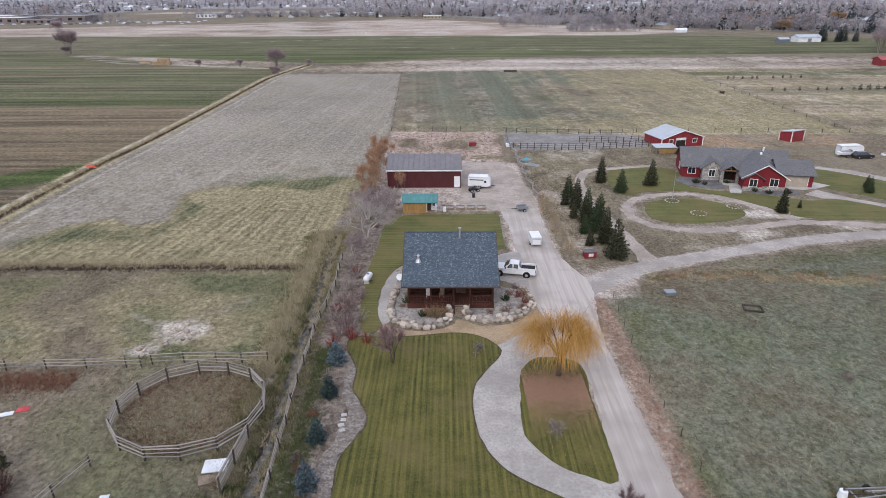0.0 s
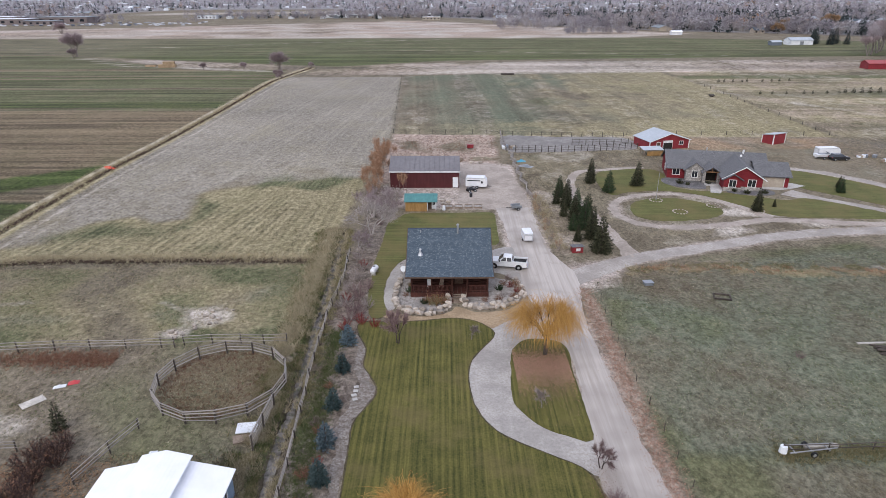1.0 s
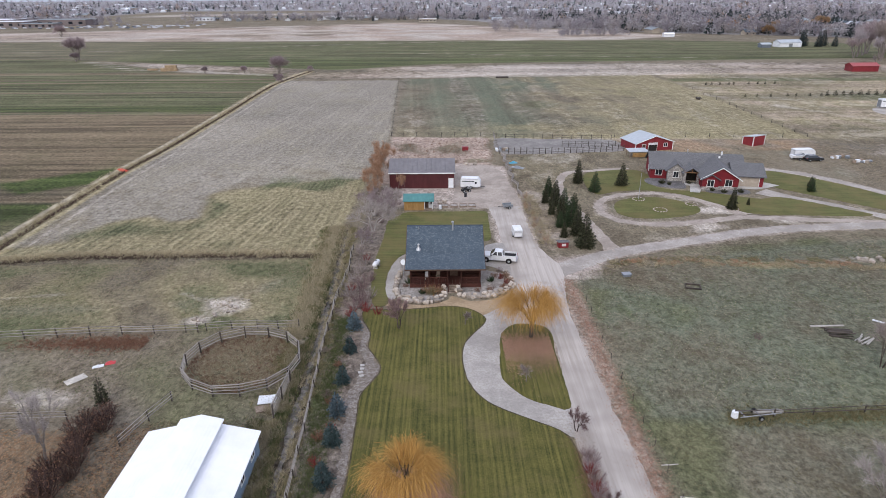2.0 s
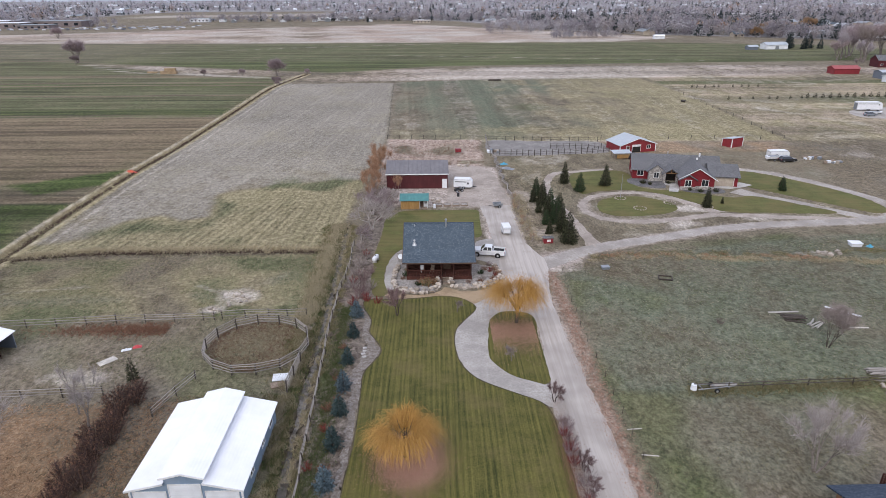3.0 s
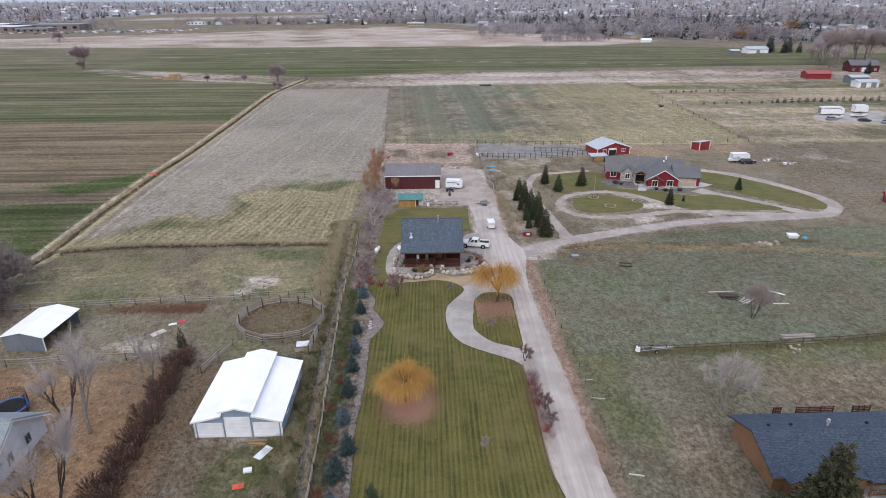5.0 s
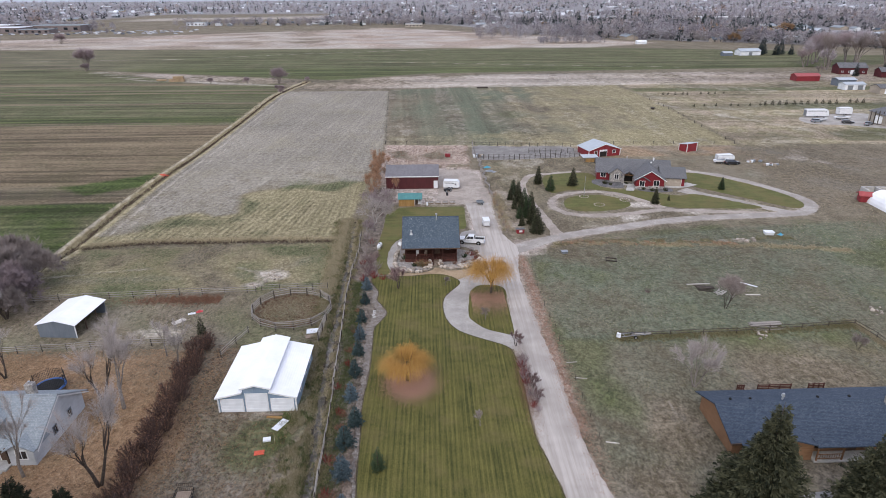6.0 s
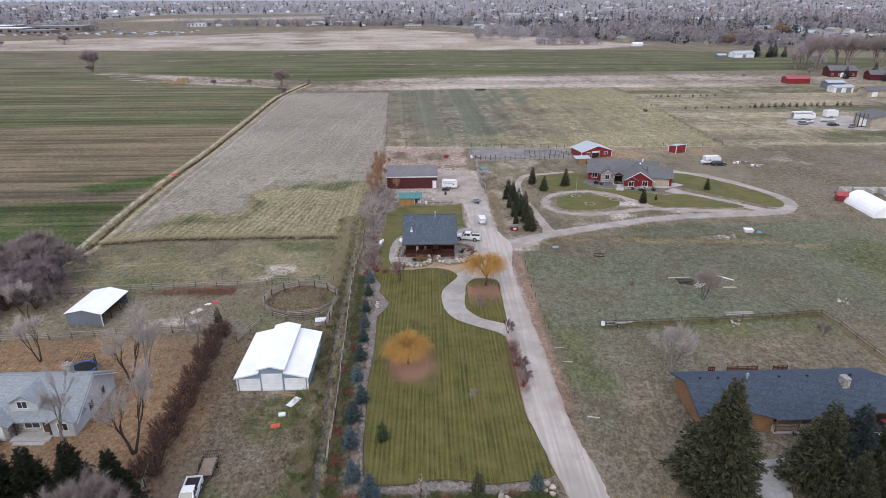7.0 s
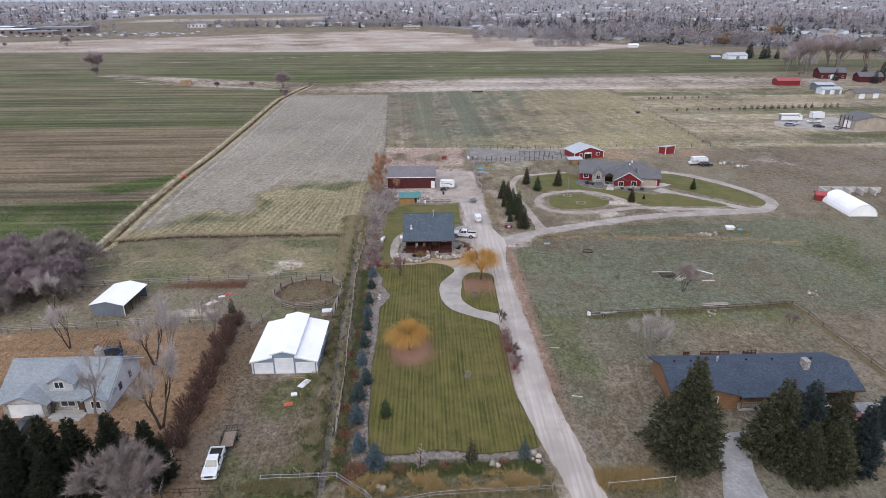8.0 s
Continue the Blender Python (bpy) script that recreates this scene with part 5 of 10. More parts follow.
# ---- long ranch house in the east ----
def ranch_house():
    e = thing("ranch_house", 48.7, 15.0, 0, 0.4, "long brown ranch house with a slate-blue shingle roof", "house")
    w, d, h, r = 13.5, 4.3, 2.5, 1.55
    part("wall", gable_walls(B(), -w, w, -d, d, h, r), TANSIDING, e, "tan wood siding")
    part("roof", gable_roof(B(), -w, w, -d, d, h, r, True, 0.7, 0.6, 0.16, 0.05), SHINGLE_NAVY, e, "slate-blue asphalt shingles")
    part("ridge_cap", prism(B(), [(-0.16, h + r + 0.0), (0, h + r + 0.09), (0.16, h + r + 0.0), (0, h + r + 0.02)], "x", -w - 0.6, w + 0.6), SHINGLE_NAVY, e)
    part("bedroom_wing", gable_walls(B(), -12.2, -4.6, -d - 1.2, -d + 0.4, h, 1.1, False), TANSIDING, e)
    part("wing_roof", gable_roof(B(), -12.2, -4.6, -d - 1.2, -1.2, h, 1.1, False, 0.7, 0.5, 0.16, 0.05), SHINGLE_NAVY, e)
    part("porch_roof", slab(B(), [(-4.6, -d - 1.9, 2.42), (7.6, -d - 1.9, 2.42), (7.6, -d - 0.6, 2.72), (-4.6, -d - 0.6, 2.72)], 0.14), SHINGLE_NAVY, e)
    part("porch_floor", box(B(), -4.5, 7.5, -d - 1.7, -d - 0.01, 0, 0.2), CONCRETE, e)
    for x in (-4.2, -1.2, 2.0, 7.2):
        part("porch_post", tube(B(), (x, -d - 1.5, 0.2), (x, -d - 1.5, 2.4), 0.1, 0.09, 8), TANSIDING, e)
    bm = B()
    for x0, x1 in ((-4.1, -1.3), (2.1, 7.1)):
        for z in (0.45, 1.05):
            tube(bm, (x0, -d - 1.5, z), (x1, -d - 1.5, z), 0.05, 0.05, 6)
        for i in range(1, 10):
            x = x0 + (x1 - x0) * i / 10
            tube(bm, (x, -d - 1.5, 0.45), (x, -d - 1.5, 1.05), 0.03, 0.03, 5)
    part("railing", bm, TANSIDING, e, "peeled log porch railing")
    part("fascia", box(B(), -w - 0.6, w + 0.6, -d - 0.84, -d - 0.752, h - 0.42, h - 0.2), BROWNTRIM, e)
    part("chimney", box(B(), 6.7, 7.6, -1.5, -0.2, 3.2, 5.0, None, 0.05), STONE, e, "pale stone chimney")
    v = part("turbine_vent", tube(tube(B(), (-5.2, 0.9, 3.6), (-5.2, 0.9, 4.3), 0.12, 0.12, 8), (-5.2, 0.9, 4.3), (-5.2, 0.9, 4.65), 0.24, 0.16, 10), METAL, e)
    for x in (-11.5, -9.0, -0.5, 3.5, 9.5):
        part("roof_vent", box(B(), x - 0.12, x + 0.12, 1.2, 1.44, 3.5, 3.85), BLACK, e)
    window(e, "front", -d - 1.2, -8.4, 1.0, 1.5, 1.1)
    window(e, "front", -d, -2.6, 0.8, 2.0, 1.4, BROWNTRIM, 3)
    window(e, "front", -d, 4.6, 0.9, 1.6, 1.2, BROWNTRIM)
    door(e, "front", -d, 0.8, 0.2, 1.0, 2.05, BROWNTRIM, BROWNTRIM)
    # a dark panel on the wall paints the garage's inner shade, no hole
    door(e, "front", -d, 10.8, 0.02, 4.6, 2.2, INTERIOR_SHADE, BROWNTRIM, 0, "garage_opening")
    window(e, "back", d, -6, 1.1, 1.5, 1.1)
    door(e, "back", d, 0.5, 0.3, 1.8, 2.0, GLASS, TRIM, 0, "patio_door")
    bm = B()
    box(bm, -8, 7, d + 0.01, d + 2.6, 0.1, 0.35)
    deck = part("deck", bm, STEPWOOD, e, "raised timber deck behind the house")
    for x0, x1 in ((-7.6, -6.6), (-4.8, -0.2), (2.1, 4.3)):
        bm = B()
        for z in (0.6, 0.85, 1.1, 1.35, 1.6):
            box(bm, x0, x1, d + 2.45, d + 2.53, z, z + 0.12)
        for i in range(4):
            x = x0 + (x1 - x0 - 0.1) * i / 3
            box(bm, x, x + 0.1, d + 2.43, d + 2.55, 0.35, 1.8)
        part("deck_railing", bm, DECKWOOD, deck, "red-stained board railing")


ranch_house()


# ---- red house and barns to the north-east ----
def red_house():
    e = thing("red_house", 48.7, 124.2, 0, -12, "red house with grey shingle roofs and stone gables", "house")
    part("wall", gable_walls(B(), 0, 20, 0, 9.4, 2.7, 2.6), REDWOOD, e, "red board siding")
    part("roof", gable_roof(B(), 0, 20, 0, 9.4, 2.7, 2.6, True, 0.6, 0.5, 0.16, 0.05), SHINGLE_GREY, e, "grey asphalt shingles")
    part("stone_gable", gable_walls(B(), 3.6, 7.2, -1.6, 2, 2.75, 1.4, False), STONE, e, "pale fieldstone gable")
    part("stone_gable_roof", gable_roof(B(), 3.6, 7.2, -1.6, 4.4, 2.75, 1.4, False, 0.55, 0.4, 0.14, 0.05), SHINGLE_GREY, e)
    # open entry porch
    part("entry_roof", gable_roof(B(), 6.9, 10.2, -3.2, 3.0, 2.6, 1.1, False, 0.45, 0.35, 0.14, 0.05), SHINGLE_GREY, e)
    # dark slab painted as the shade inside the entry
    part("entry_shade_panel", box(B(), 7.3, 10.0, -0.3, -0.01, 0, 2.55), INTERIOR_SHADE, e)
    for x in (7.1, 10.0):
        part("entry_pier", box(B(), x - 0.3, x + 0.3, -3.1, -2.5, 0, 2.55, None, 0.04), STONE, e, "fieldstone entry pier")
    bm = box(B(), 6.8, 10.3, -3.1, -2.9, 2.45, 2.65)
    for s in (-1, 1):
        slab(bm, [(8.55 + s * 1.7, -3.1, 2.66), (8.55 + s * 1.7, -2.95, 2.66), (8.55, -2.95, 3.68), (8.55, -3.1, 3.68)], 0.16)
    box(bm, 8.47, 8.63, -3.08, -2.96, 2.6, 3.5)
    part("truss", bm, TANSIDING, e, "timber entry truss")
    # big forward wing with two gables
    part("front_wing", gable_walls(B(), 10.3, 17.6, -7.0, 3.0, 2.75, 2.3, False), REDWOOD, e)
    part("front_wing_roof", gable_roof(B(), 10.3, 17.6, -7.0, 5.2, 2.75, 2.3, False, 0.6, 0.45, 0.16, 0.05), SHINGLE_GREY, e)
    part("small_gable", gable_walls(B(), 10.1, 13.4, -7.8, -6.99, 2.6, 0.95, False), REDWOOD, e)
    part("small_gable_roof", gable_roof(B(), 10.1, 13.4, -7.8, -5.2, 2.6, 0.95, False, 0.45, 0.35, 0.14, 0.05), SHINGLE_GREY, e)
    for x0, x1, y in ((10.05, 13.45, -7.85), (13.46, 17.65, -7.05)):
        part("stone_skirt", box(B(), x0, x1, y, y + 0.3, 0, 0.85), STONE, e)
    part("barge_board", slab(slab(B(), [(9.6, -7.5, 2.42), (9.6, -7.452, 2.42), (13.95, -7.452, 5.12), (13.95, -7.5, 5.12)], 0.2), [(18.3, -7.5, 2.42), (18.3, -7.452, 2.42), (13.95, -7.452, 5.12), (13.95, -7.5, 5.12)], 0.2), TRIM, e)
    part("garage_wing", gable_walls(B(), 17.61, 23.6, -3.2, 5.2, 2.6, 1.7), REDWOOD, e)
    part("garage_roof", gable_roof(B(), 17.4, 23.6, -3.2, 5.2, 2.6, 1.8, True, 0.55, 0.45, 0.16, 0.05), SHINGLE_GREY, e)
    door(e, "front", -3.2, 20.4, 0.02, 4.6, 2.2, TAN, TRIM, 4, "garage_door")
    window(e, "front", 0, 1.8, 0.9, 1.4, 1.2)
    window(e, "front", -1.6, 5.4, 0.9, 1.1, 1.3)
    window(e, "front", -7.8, 11.75, 0.95, 1.3, 1.4)
    window(e, "front", -7.0, 15.6, 0.95, 1.4, 1.4)
    window(e, "left", 0, 4, 0.9, 1.2, 1.2)
    window(e, "right", 23.6, 1.5, 1.0, 1.2, 1.0)
    part("step_slab", box(B(), 7.2, 10.2, -4.6, -3.2, 0, 0.12), CONCRETE, e)
    part("chimney_cap", tube(B(), (15.8, 4.4, 5.0), (15.8, 4.4, 5.9), 0.2, 0.2, 8), TRIM, e)
    part("roof_vent", tube(B(), (14.9, 2.2, 4.9), (14.9, 2.2, 5.3), 0.25, 0.18, 8), TRIM, e)
    part("plumbing_vent", tube(B(), (8.5, 5.6, 4.9), (8.5, 5.6, 5.9), 0.1, 0.1, 8), METAL, e)


red_house()
sheet("entry_walk", [(54.0, 113.2), (55.9, 112.6), (58.6, 118.3), (56.2, 118.9)], 0.07, CONCRETE, "pale concrete walk to the entry", "path", 0.02, smooth=False)
sheet("garage_apron", [(65.5, 115.6), (69.0, 114.8), (71.6, 115.6), (75.5, 117.5), (73.5, 119.8), (71.8, 119.4), (71.2, 116.6), (66.4, 118)], 0.06, CONCRETE, "pale concrete garage apron", "driveway", 0.02, smooth=False)


def red_barn():
    e = thing("red_barn", 57.2, 154.4, 0, 14, "red barn with white trim and a pale metal roof", "barn")
    w, d, h, r = 5.7, 3.9, 2.3, 1.8
    part("wall", gable_walls(B(), -w, w, -d, d, h, r, False), REDSTEEL, e, "red steel siding")
    part("roof", gable_roof(B(), -w, w, -d, d, h, r, False, 0.3, 0.35, 0.1, 0.04), PALESTEEL, e, "pale blue-grey metal roof")
    for x in (-w, w):
        part("corner_trim", box(B(), x - 0.12, x + 0.12, -d - 0.03, -d + 0.1, 0, h), TRIM, e)
    bm = B()
    for s in (-1, 1):
        slab(bm, [(s * (w + 0.3), -d - 0.42, h - 0.05), (s * (w + 0.3), -d - 0.352, h - 0.05), (0, -d - 0.352, h + r + 0.05), (0, -d - 0.42, h + r + 0.05)], 0.18)
    part("barge_board", bm, TRIM, e)
    # shade inside the barn, painted as a dark panel on the wall
    door(e, "front", -d, -0.5, 0.02, 2.6, 2.1, INTERIOR_SHADE, TRIM, 0, "barn_doorway")
    part("door_leaf", box(B(), -1.8, 0.8, -d - 0.16, -d - 0.09, 1.7, 2.3), TRIM, e, "white rolled-up barn door")
    door(e, "front", -d, -3.2, 0.02, 1.0, 1.9, BROWNTRIM, TRIM)
    window(e, "front", -d, 3.4, 1.0, 1.1, 0.9)


red_barn()


def red_shed():
    e = thing("red_shed", 88.6, 157.6, 0, 26, "small red shelter with white trim and a pale roof", "shed")
    w, d = 2.3, 1.7
    part("wall", prism(B(), [(-d, 0), (d, 0), (d, 2.1), (-d, 2.7)], "x", -w, w), REDSTEEL, e)
    part("roof", slab(B(), [(-w - 0.25, -d - 0.25, 2.85), (w + 0.25, -d - 0.25, 2.85), (w + 0.25, d + 0.25, 2.18), (-w - 0.25, d + 0.25, 2.18)], 0.1), PALESTEEL, e)
    bm = B()
    for x in (-w, w):
        for y in (-d, d):
            box(bm, x - 0.1, x + 0.1, y - 0.1, y + 0.1, 0, 2.1 if y > 0 else 2.65)
    part("corner_trim", bm, TRIM, e)
    # the shelter's inner shade is a dark panel set on its wall
    door(e, "right", w, 0.2, 0.02, 1.6, 1.9, INTERIOR_SHADE, TRIM, 0, "opening")


red_shed()


def pump_house():
    e = thing("pump_house", 20.7, 82.9, 0, 4, "low red pump house with a grey shingle lid", "shed")
    part("wall", prism(B(), [(-0.6, 0), (0.6, 0), (0.6, 0.85), (-0.6, 1.05)], "x", -0.85, 0.85), REDSTEEL, e)
    part("roof", slab(B(), [(-1.0, -0.8, 1.1), (1.0, -0.8, 1.1), (1.0, 0.8, 0.9), (-1.0, 0.8, 0.9)], 0.08), SHINGLE_GREY, e)
    part("hatch", box(B(), -0.3, 0.4, -0.64, -0.6, 0.3, 0.75), TRIM, e)


pump_house()


def hay_shelter():
    e = thing("hay_shelter", 51.6, 144.6, 0, 4, "low timber stall with pale tin roof and orange boards", "shelter")
    for x in (-2.3, 0, 2.3):
        for y in (-1.3, 1.3):
            part("post", box(B(), x - 0.08, x + 0.08, y - 0.08, y + 0.08, 0, 1.6), STEPWOOD, e)
    part("roof", slab(B(), [(-2.6, -1.6, 1.62), (2.6, -1.6, 1.62), (2.6, 1.6, 1.9), (-2.6, 1.6, 1.9)], 0.06), PALESTEEL, e)
    for i in range(5):
        part("board", box(B(), -0.6 - 1.0, 2.4, -1.45, -1.4, 0.15 + 0.22 * i, 0.33 + 0.22 * i), OCHRE, e)
    part("side_panel", box(B(), 2.42, 4.3, -1.3, -1.22, 0.05, 1.15), OCHRE, e, "orange timber hurdle")


hay_shelter()


# ---- plants: materials ----
BARK = surface("grey_bark", (0.16, 0.135, 0.115), (0.3, 0.265, 0.235), 6.0, 0.8, bump=0.6, local=True)
DARKBARK = surface("dark_bark", (0.05, 0.038, 0.03), (0.11, 0.085, 0.07), 6.0, 0.8, bump=0.6, local=True)
PALEBARK = surface("pale_bark", (0.3, 0.27, 0.245), (0.47, 0.43, 0.4), 6.0, 0.8, bump=0.5, local=True)
NEEDLES = leafy("dark_green_needles", (0.013, 0.018, 0.01), (0.098, 0.098, 0.056))
NEEDLES_DEEP = leafy("deep_green_needles", (0.008, 0.012, 0.007), (0.038, 0.041, 0.024))
NEEDLES_MID = leafy("green_needles", (0.03, 0.05, 0.024), (0.062, 0.085, 0.042))
NEEDLES_BLUE = leafy("blue_needles", (0.035, 0.06, 0.07), (0.16, 0.21, 0.235))
NEEDLES_TEAL = leafy("blue_green_needles", (0.022, 0.04, 0.038), (0.09, 0.13, 0.128))
NEEDLES_DUSK = leafy("dusky_blue_green_needles", (0.012, 0.022, 0.022), (0.065, 0.082, 0.08))
TWIGS = leafy("grey_brown_twigs", (0.19, 0.155, 0.14), (0.34, 0.29, 0.265))
TWIGS_PALE = leafy("pale_twigs", (0.32, 0.28, 0.26), (0.5, 0.45, 0.42))
TWIGS_PURPLE = leafy("mauve_twigs", (0.2, 0.15, 0.155), (0.38, 0.31, 0.31))
TWIGS_PLUM = leafy("plum_brown_twigs", (0.12, 0.075, 0.075), (0.25, 0.175, 0.165))
TWIGS_DARK = leafy("maroon_twigs", (0.045, 0.03, 0.026), (0.135, 0.09, 0.076))
TWIGS_RED = leafy("red_dogwood_twigs", (0.14, 0.02, 0.02), (0.26, 0.06, 0.05))
RUST = leafy("rust_leaves", (0.24, 0.11, 0.05), (0.42, 0.24, 0.13))
RUSTTHIN = leafy("thin_rust_leaves", (0.25, 0.135, 0.08), (0.42, 0.27, 0.175))
GOLD = leafy("golden_willow_strands", (0.29, 0.145, 0.035), (0.56, 0.33, 0.1))
PINKLEAF = leafy("pinkish_fallen_leaves", (0.26, 0.13, 0.09), (0.45, 0.28, 0.2))
STRAW = leafy("dry_grass_blades", (0.26, 0.215, 0.13), (0.47, 0.41, 0.285))
STRAW_OLIVE = leafy("olive_grass_blades", (0.11, 0.105, 0.045), (0.3, 0.26, 0.15))
OCHREGRASS = leafy("ochre_grass_blades", (0.27, 0.19, 0.085), (0.5, 0.38, 0.19))
GREENBLADE = leafy("green_grass_blades", (0.05, 0.075, 0.022), (0.12, 0.135, 0.055))
LITTERLEAF = leafy("brown_fallen_leaves", (0.2, 0.11, 0.055), (0.4, 0.26, 0.15))
BRUSHLEAF = leafy("russet_brush", (0.13, 0.065, 0.042), (0.28, 0.16, 0.105))


# ---- plants: shapes ----
def limb(V, F, a, b, r0, r1, n=5):
    a, b = np.array(a, float), np.array(b, float)
    d = b - a
    d = d / (np.linalg.norm(d) + 1e-9)
    s = np.cross(d, (0, 0, 1.0) if abs(d[2]) < 0.9 else (1.0, 0, 0))
    s /= np.linalg.norm(s)
    u = np.cross(d, s)
    o = len(V)
    for c, r in ((a, r0), (b, r1)):
        for i in range(n):
            w = 6.28319 * i / n
            V.append(tuple(c + r * (math.cos(w) * s + math.sin(w) * u)))
    for i in range(n):
        j = (i + 1) % n
        F.append((o + i, o + j, o + n + j, o + n + i))


def blades(V, F, base, tip, width, rng):
    """Slim triangles from base to tip, each turned its own way."""
    base, tip = np.asarray(base, float), np.asarray(tip, float)
    d = tip - base
    r = rng.normal(size=base.shape)
    s = np.cross(d, r)
    s /= np.linalg.norm(s, axis=1, keepdims=True) + 1e-9
    w = np.broadcast_to(np.asarray(width, float), (len(base),))[:, None] / 2
    o = len(V)
    tri = np.stack([base - s * w, base + s * w, tip], 1).reshape(-1, 3)
    V.extend(map(tuple, tri))
    F.extend((o + 3 * i, o + 3 * i + 1, o + 3 * i + 2) for i in range(len(base)))


def plant(name, pieces, label, category, group=""):
    e = new(name)
    tagged(e, label, category, group)
    for nm, V, F, m in pieces:
        if F:
            mesh_part(nm, V, F, m, e)
    return e


def spruce(h, R, seed, needles, label, n=300, k=9, group="", name="spruce_tree", bark=None):
    """Whorls of drooping boughs, each a row of needle clumps that thin out towards the tip."""
    rng = np.random.RandomState(seed)
    V, F = [], []
    limb(V, F, (0, 0, -0.1), (0, 0, h * 0.55), h * 0.018 + 0.04, h * 0.011 + 0.02, 7)
    limb(V, F, (0, 0, h * 0.55), (0, 0, h), h * 0.011 + 0.02, 0.012, 6)
    C, D, S = [], [], []
    lean = rng.uniform(0.85, 1.12, 9)
    for i in range(n):
        u = 1 - math.sqrt(1 - (i + 0.5) / n * 0.998)
        tier = round(u * h / (0.35 + 0.028 * h)) * (0.35 + 0.028 * h) / h
        z = h * (0.035 + 0.955 * (0.35 * u + 0.65 * min(tier, 1.0)))
        a = i * 2.39996 + rng.uniform(-0.4, 0.4)
        L = 0.8 * (R * (1 - u) ** 1.02 + 0.012 * h * (1 - u * 0.6)) * rng.uniform(0.5, 1.22) * lean[int(a * 1.43) % 9] * (0.8 if u < 0.05 else 1)
        out = np.array((math.cos(a), math.sin(a), 0))
        side = np.array((-out[1], out[0], 0))
        tilt = -0.34 + 0.85 * u + rng.uniform(-0.12, 0.12)
        m = max(2, int(0.75 * k * (0.35 + 0.65 * L / (R + 0.01))))
        for j in range(m):
            f = 0.22 + 0.78 * ((j + 0.8) / m) ** 0.75
            w = (1.15 - f) * L * 0.34 * rng.uniform(-1, 1)
            C.append(out * (L * f) + side * w + np.array((0, 0, z + tilt * L * f + 0.2 * L * f * f + rng.uniform(-0.04, 0.04) * h * 0.2)))
            D.append(out * (0.9 + 0.3 * f) + side * (np.sign(w) * 0.5 * (1.1 - f)) + np.array((0, 0, rng.uniform(-0.35, 0.1))))
            S.append((0.13 + 0.02 * h + 0.045 * L) * rng.uniform(0.7, 1.25) * (1.15 - 0.35 * f))
    C, D, S = np.array(C), np.array(D), np.array(S)[:, None]
    q = 6
    fan = [C]
    for j in range(q):
        d = D + rng.normal(size=C.shape) * 0.5
        d /= np.linalg.norm(d, axis=1, keepdims=True)
        x = np.cross(d, rng.normal(size=C.shape))
        x /= np.linalg.norm(x, axis=1, keepdims=True) + 1e-9
        tip = C + d * S * rng.uniform(0.7, 1.25, (len(C), 1))
        fan += [tip - x * S * 0.12, tip + x * S * 0.12]
    N = np.stack(fan, 1).reshape(-1, 3)
    o = (np.arange(len(C)) * (2 * q + 1))[:, None, None]
    M = (o + np.array([(0, 2 * j + 1, 2 * j + 2) for j in range(q)])[None]).reshape(-1, 3)
    return plant(name, [("trunk", V, F, bark or DARKBARK), ("crown", N.tolist(), M.tolist(), needles)], label, category="tree", group=group)


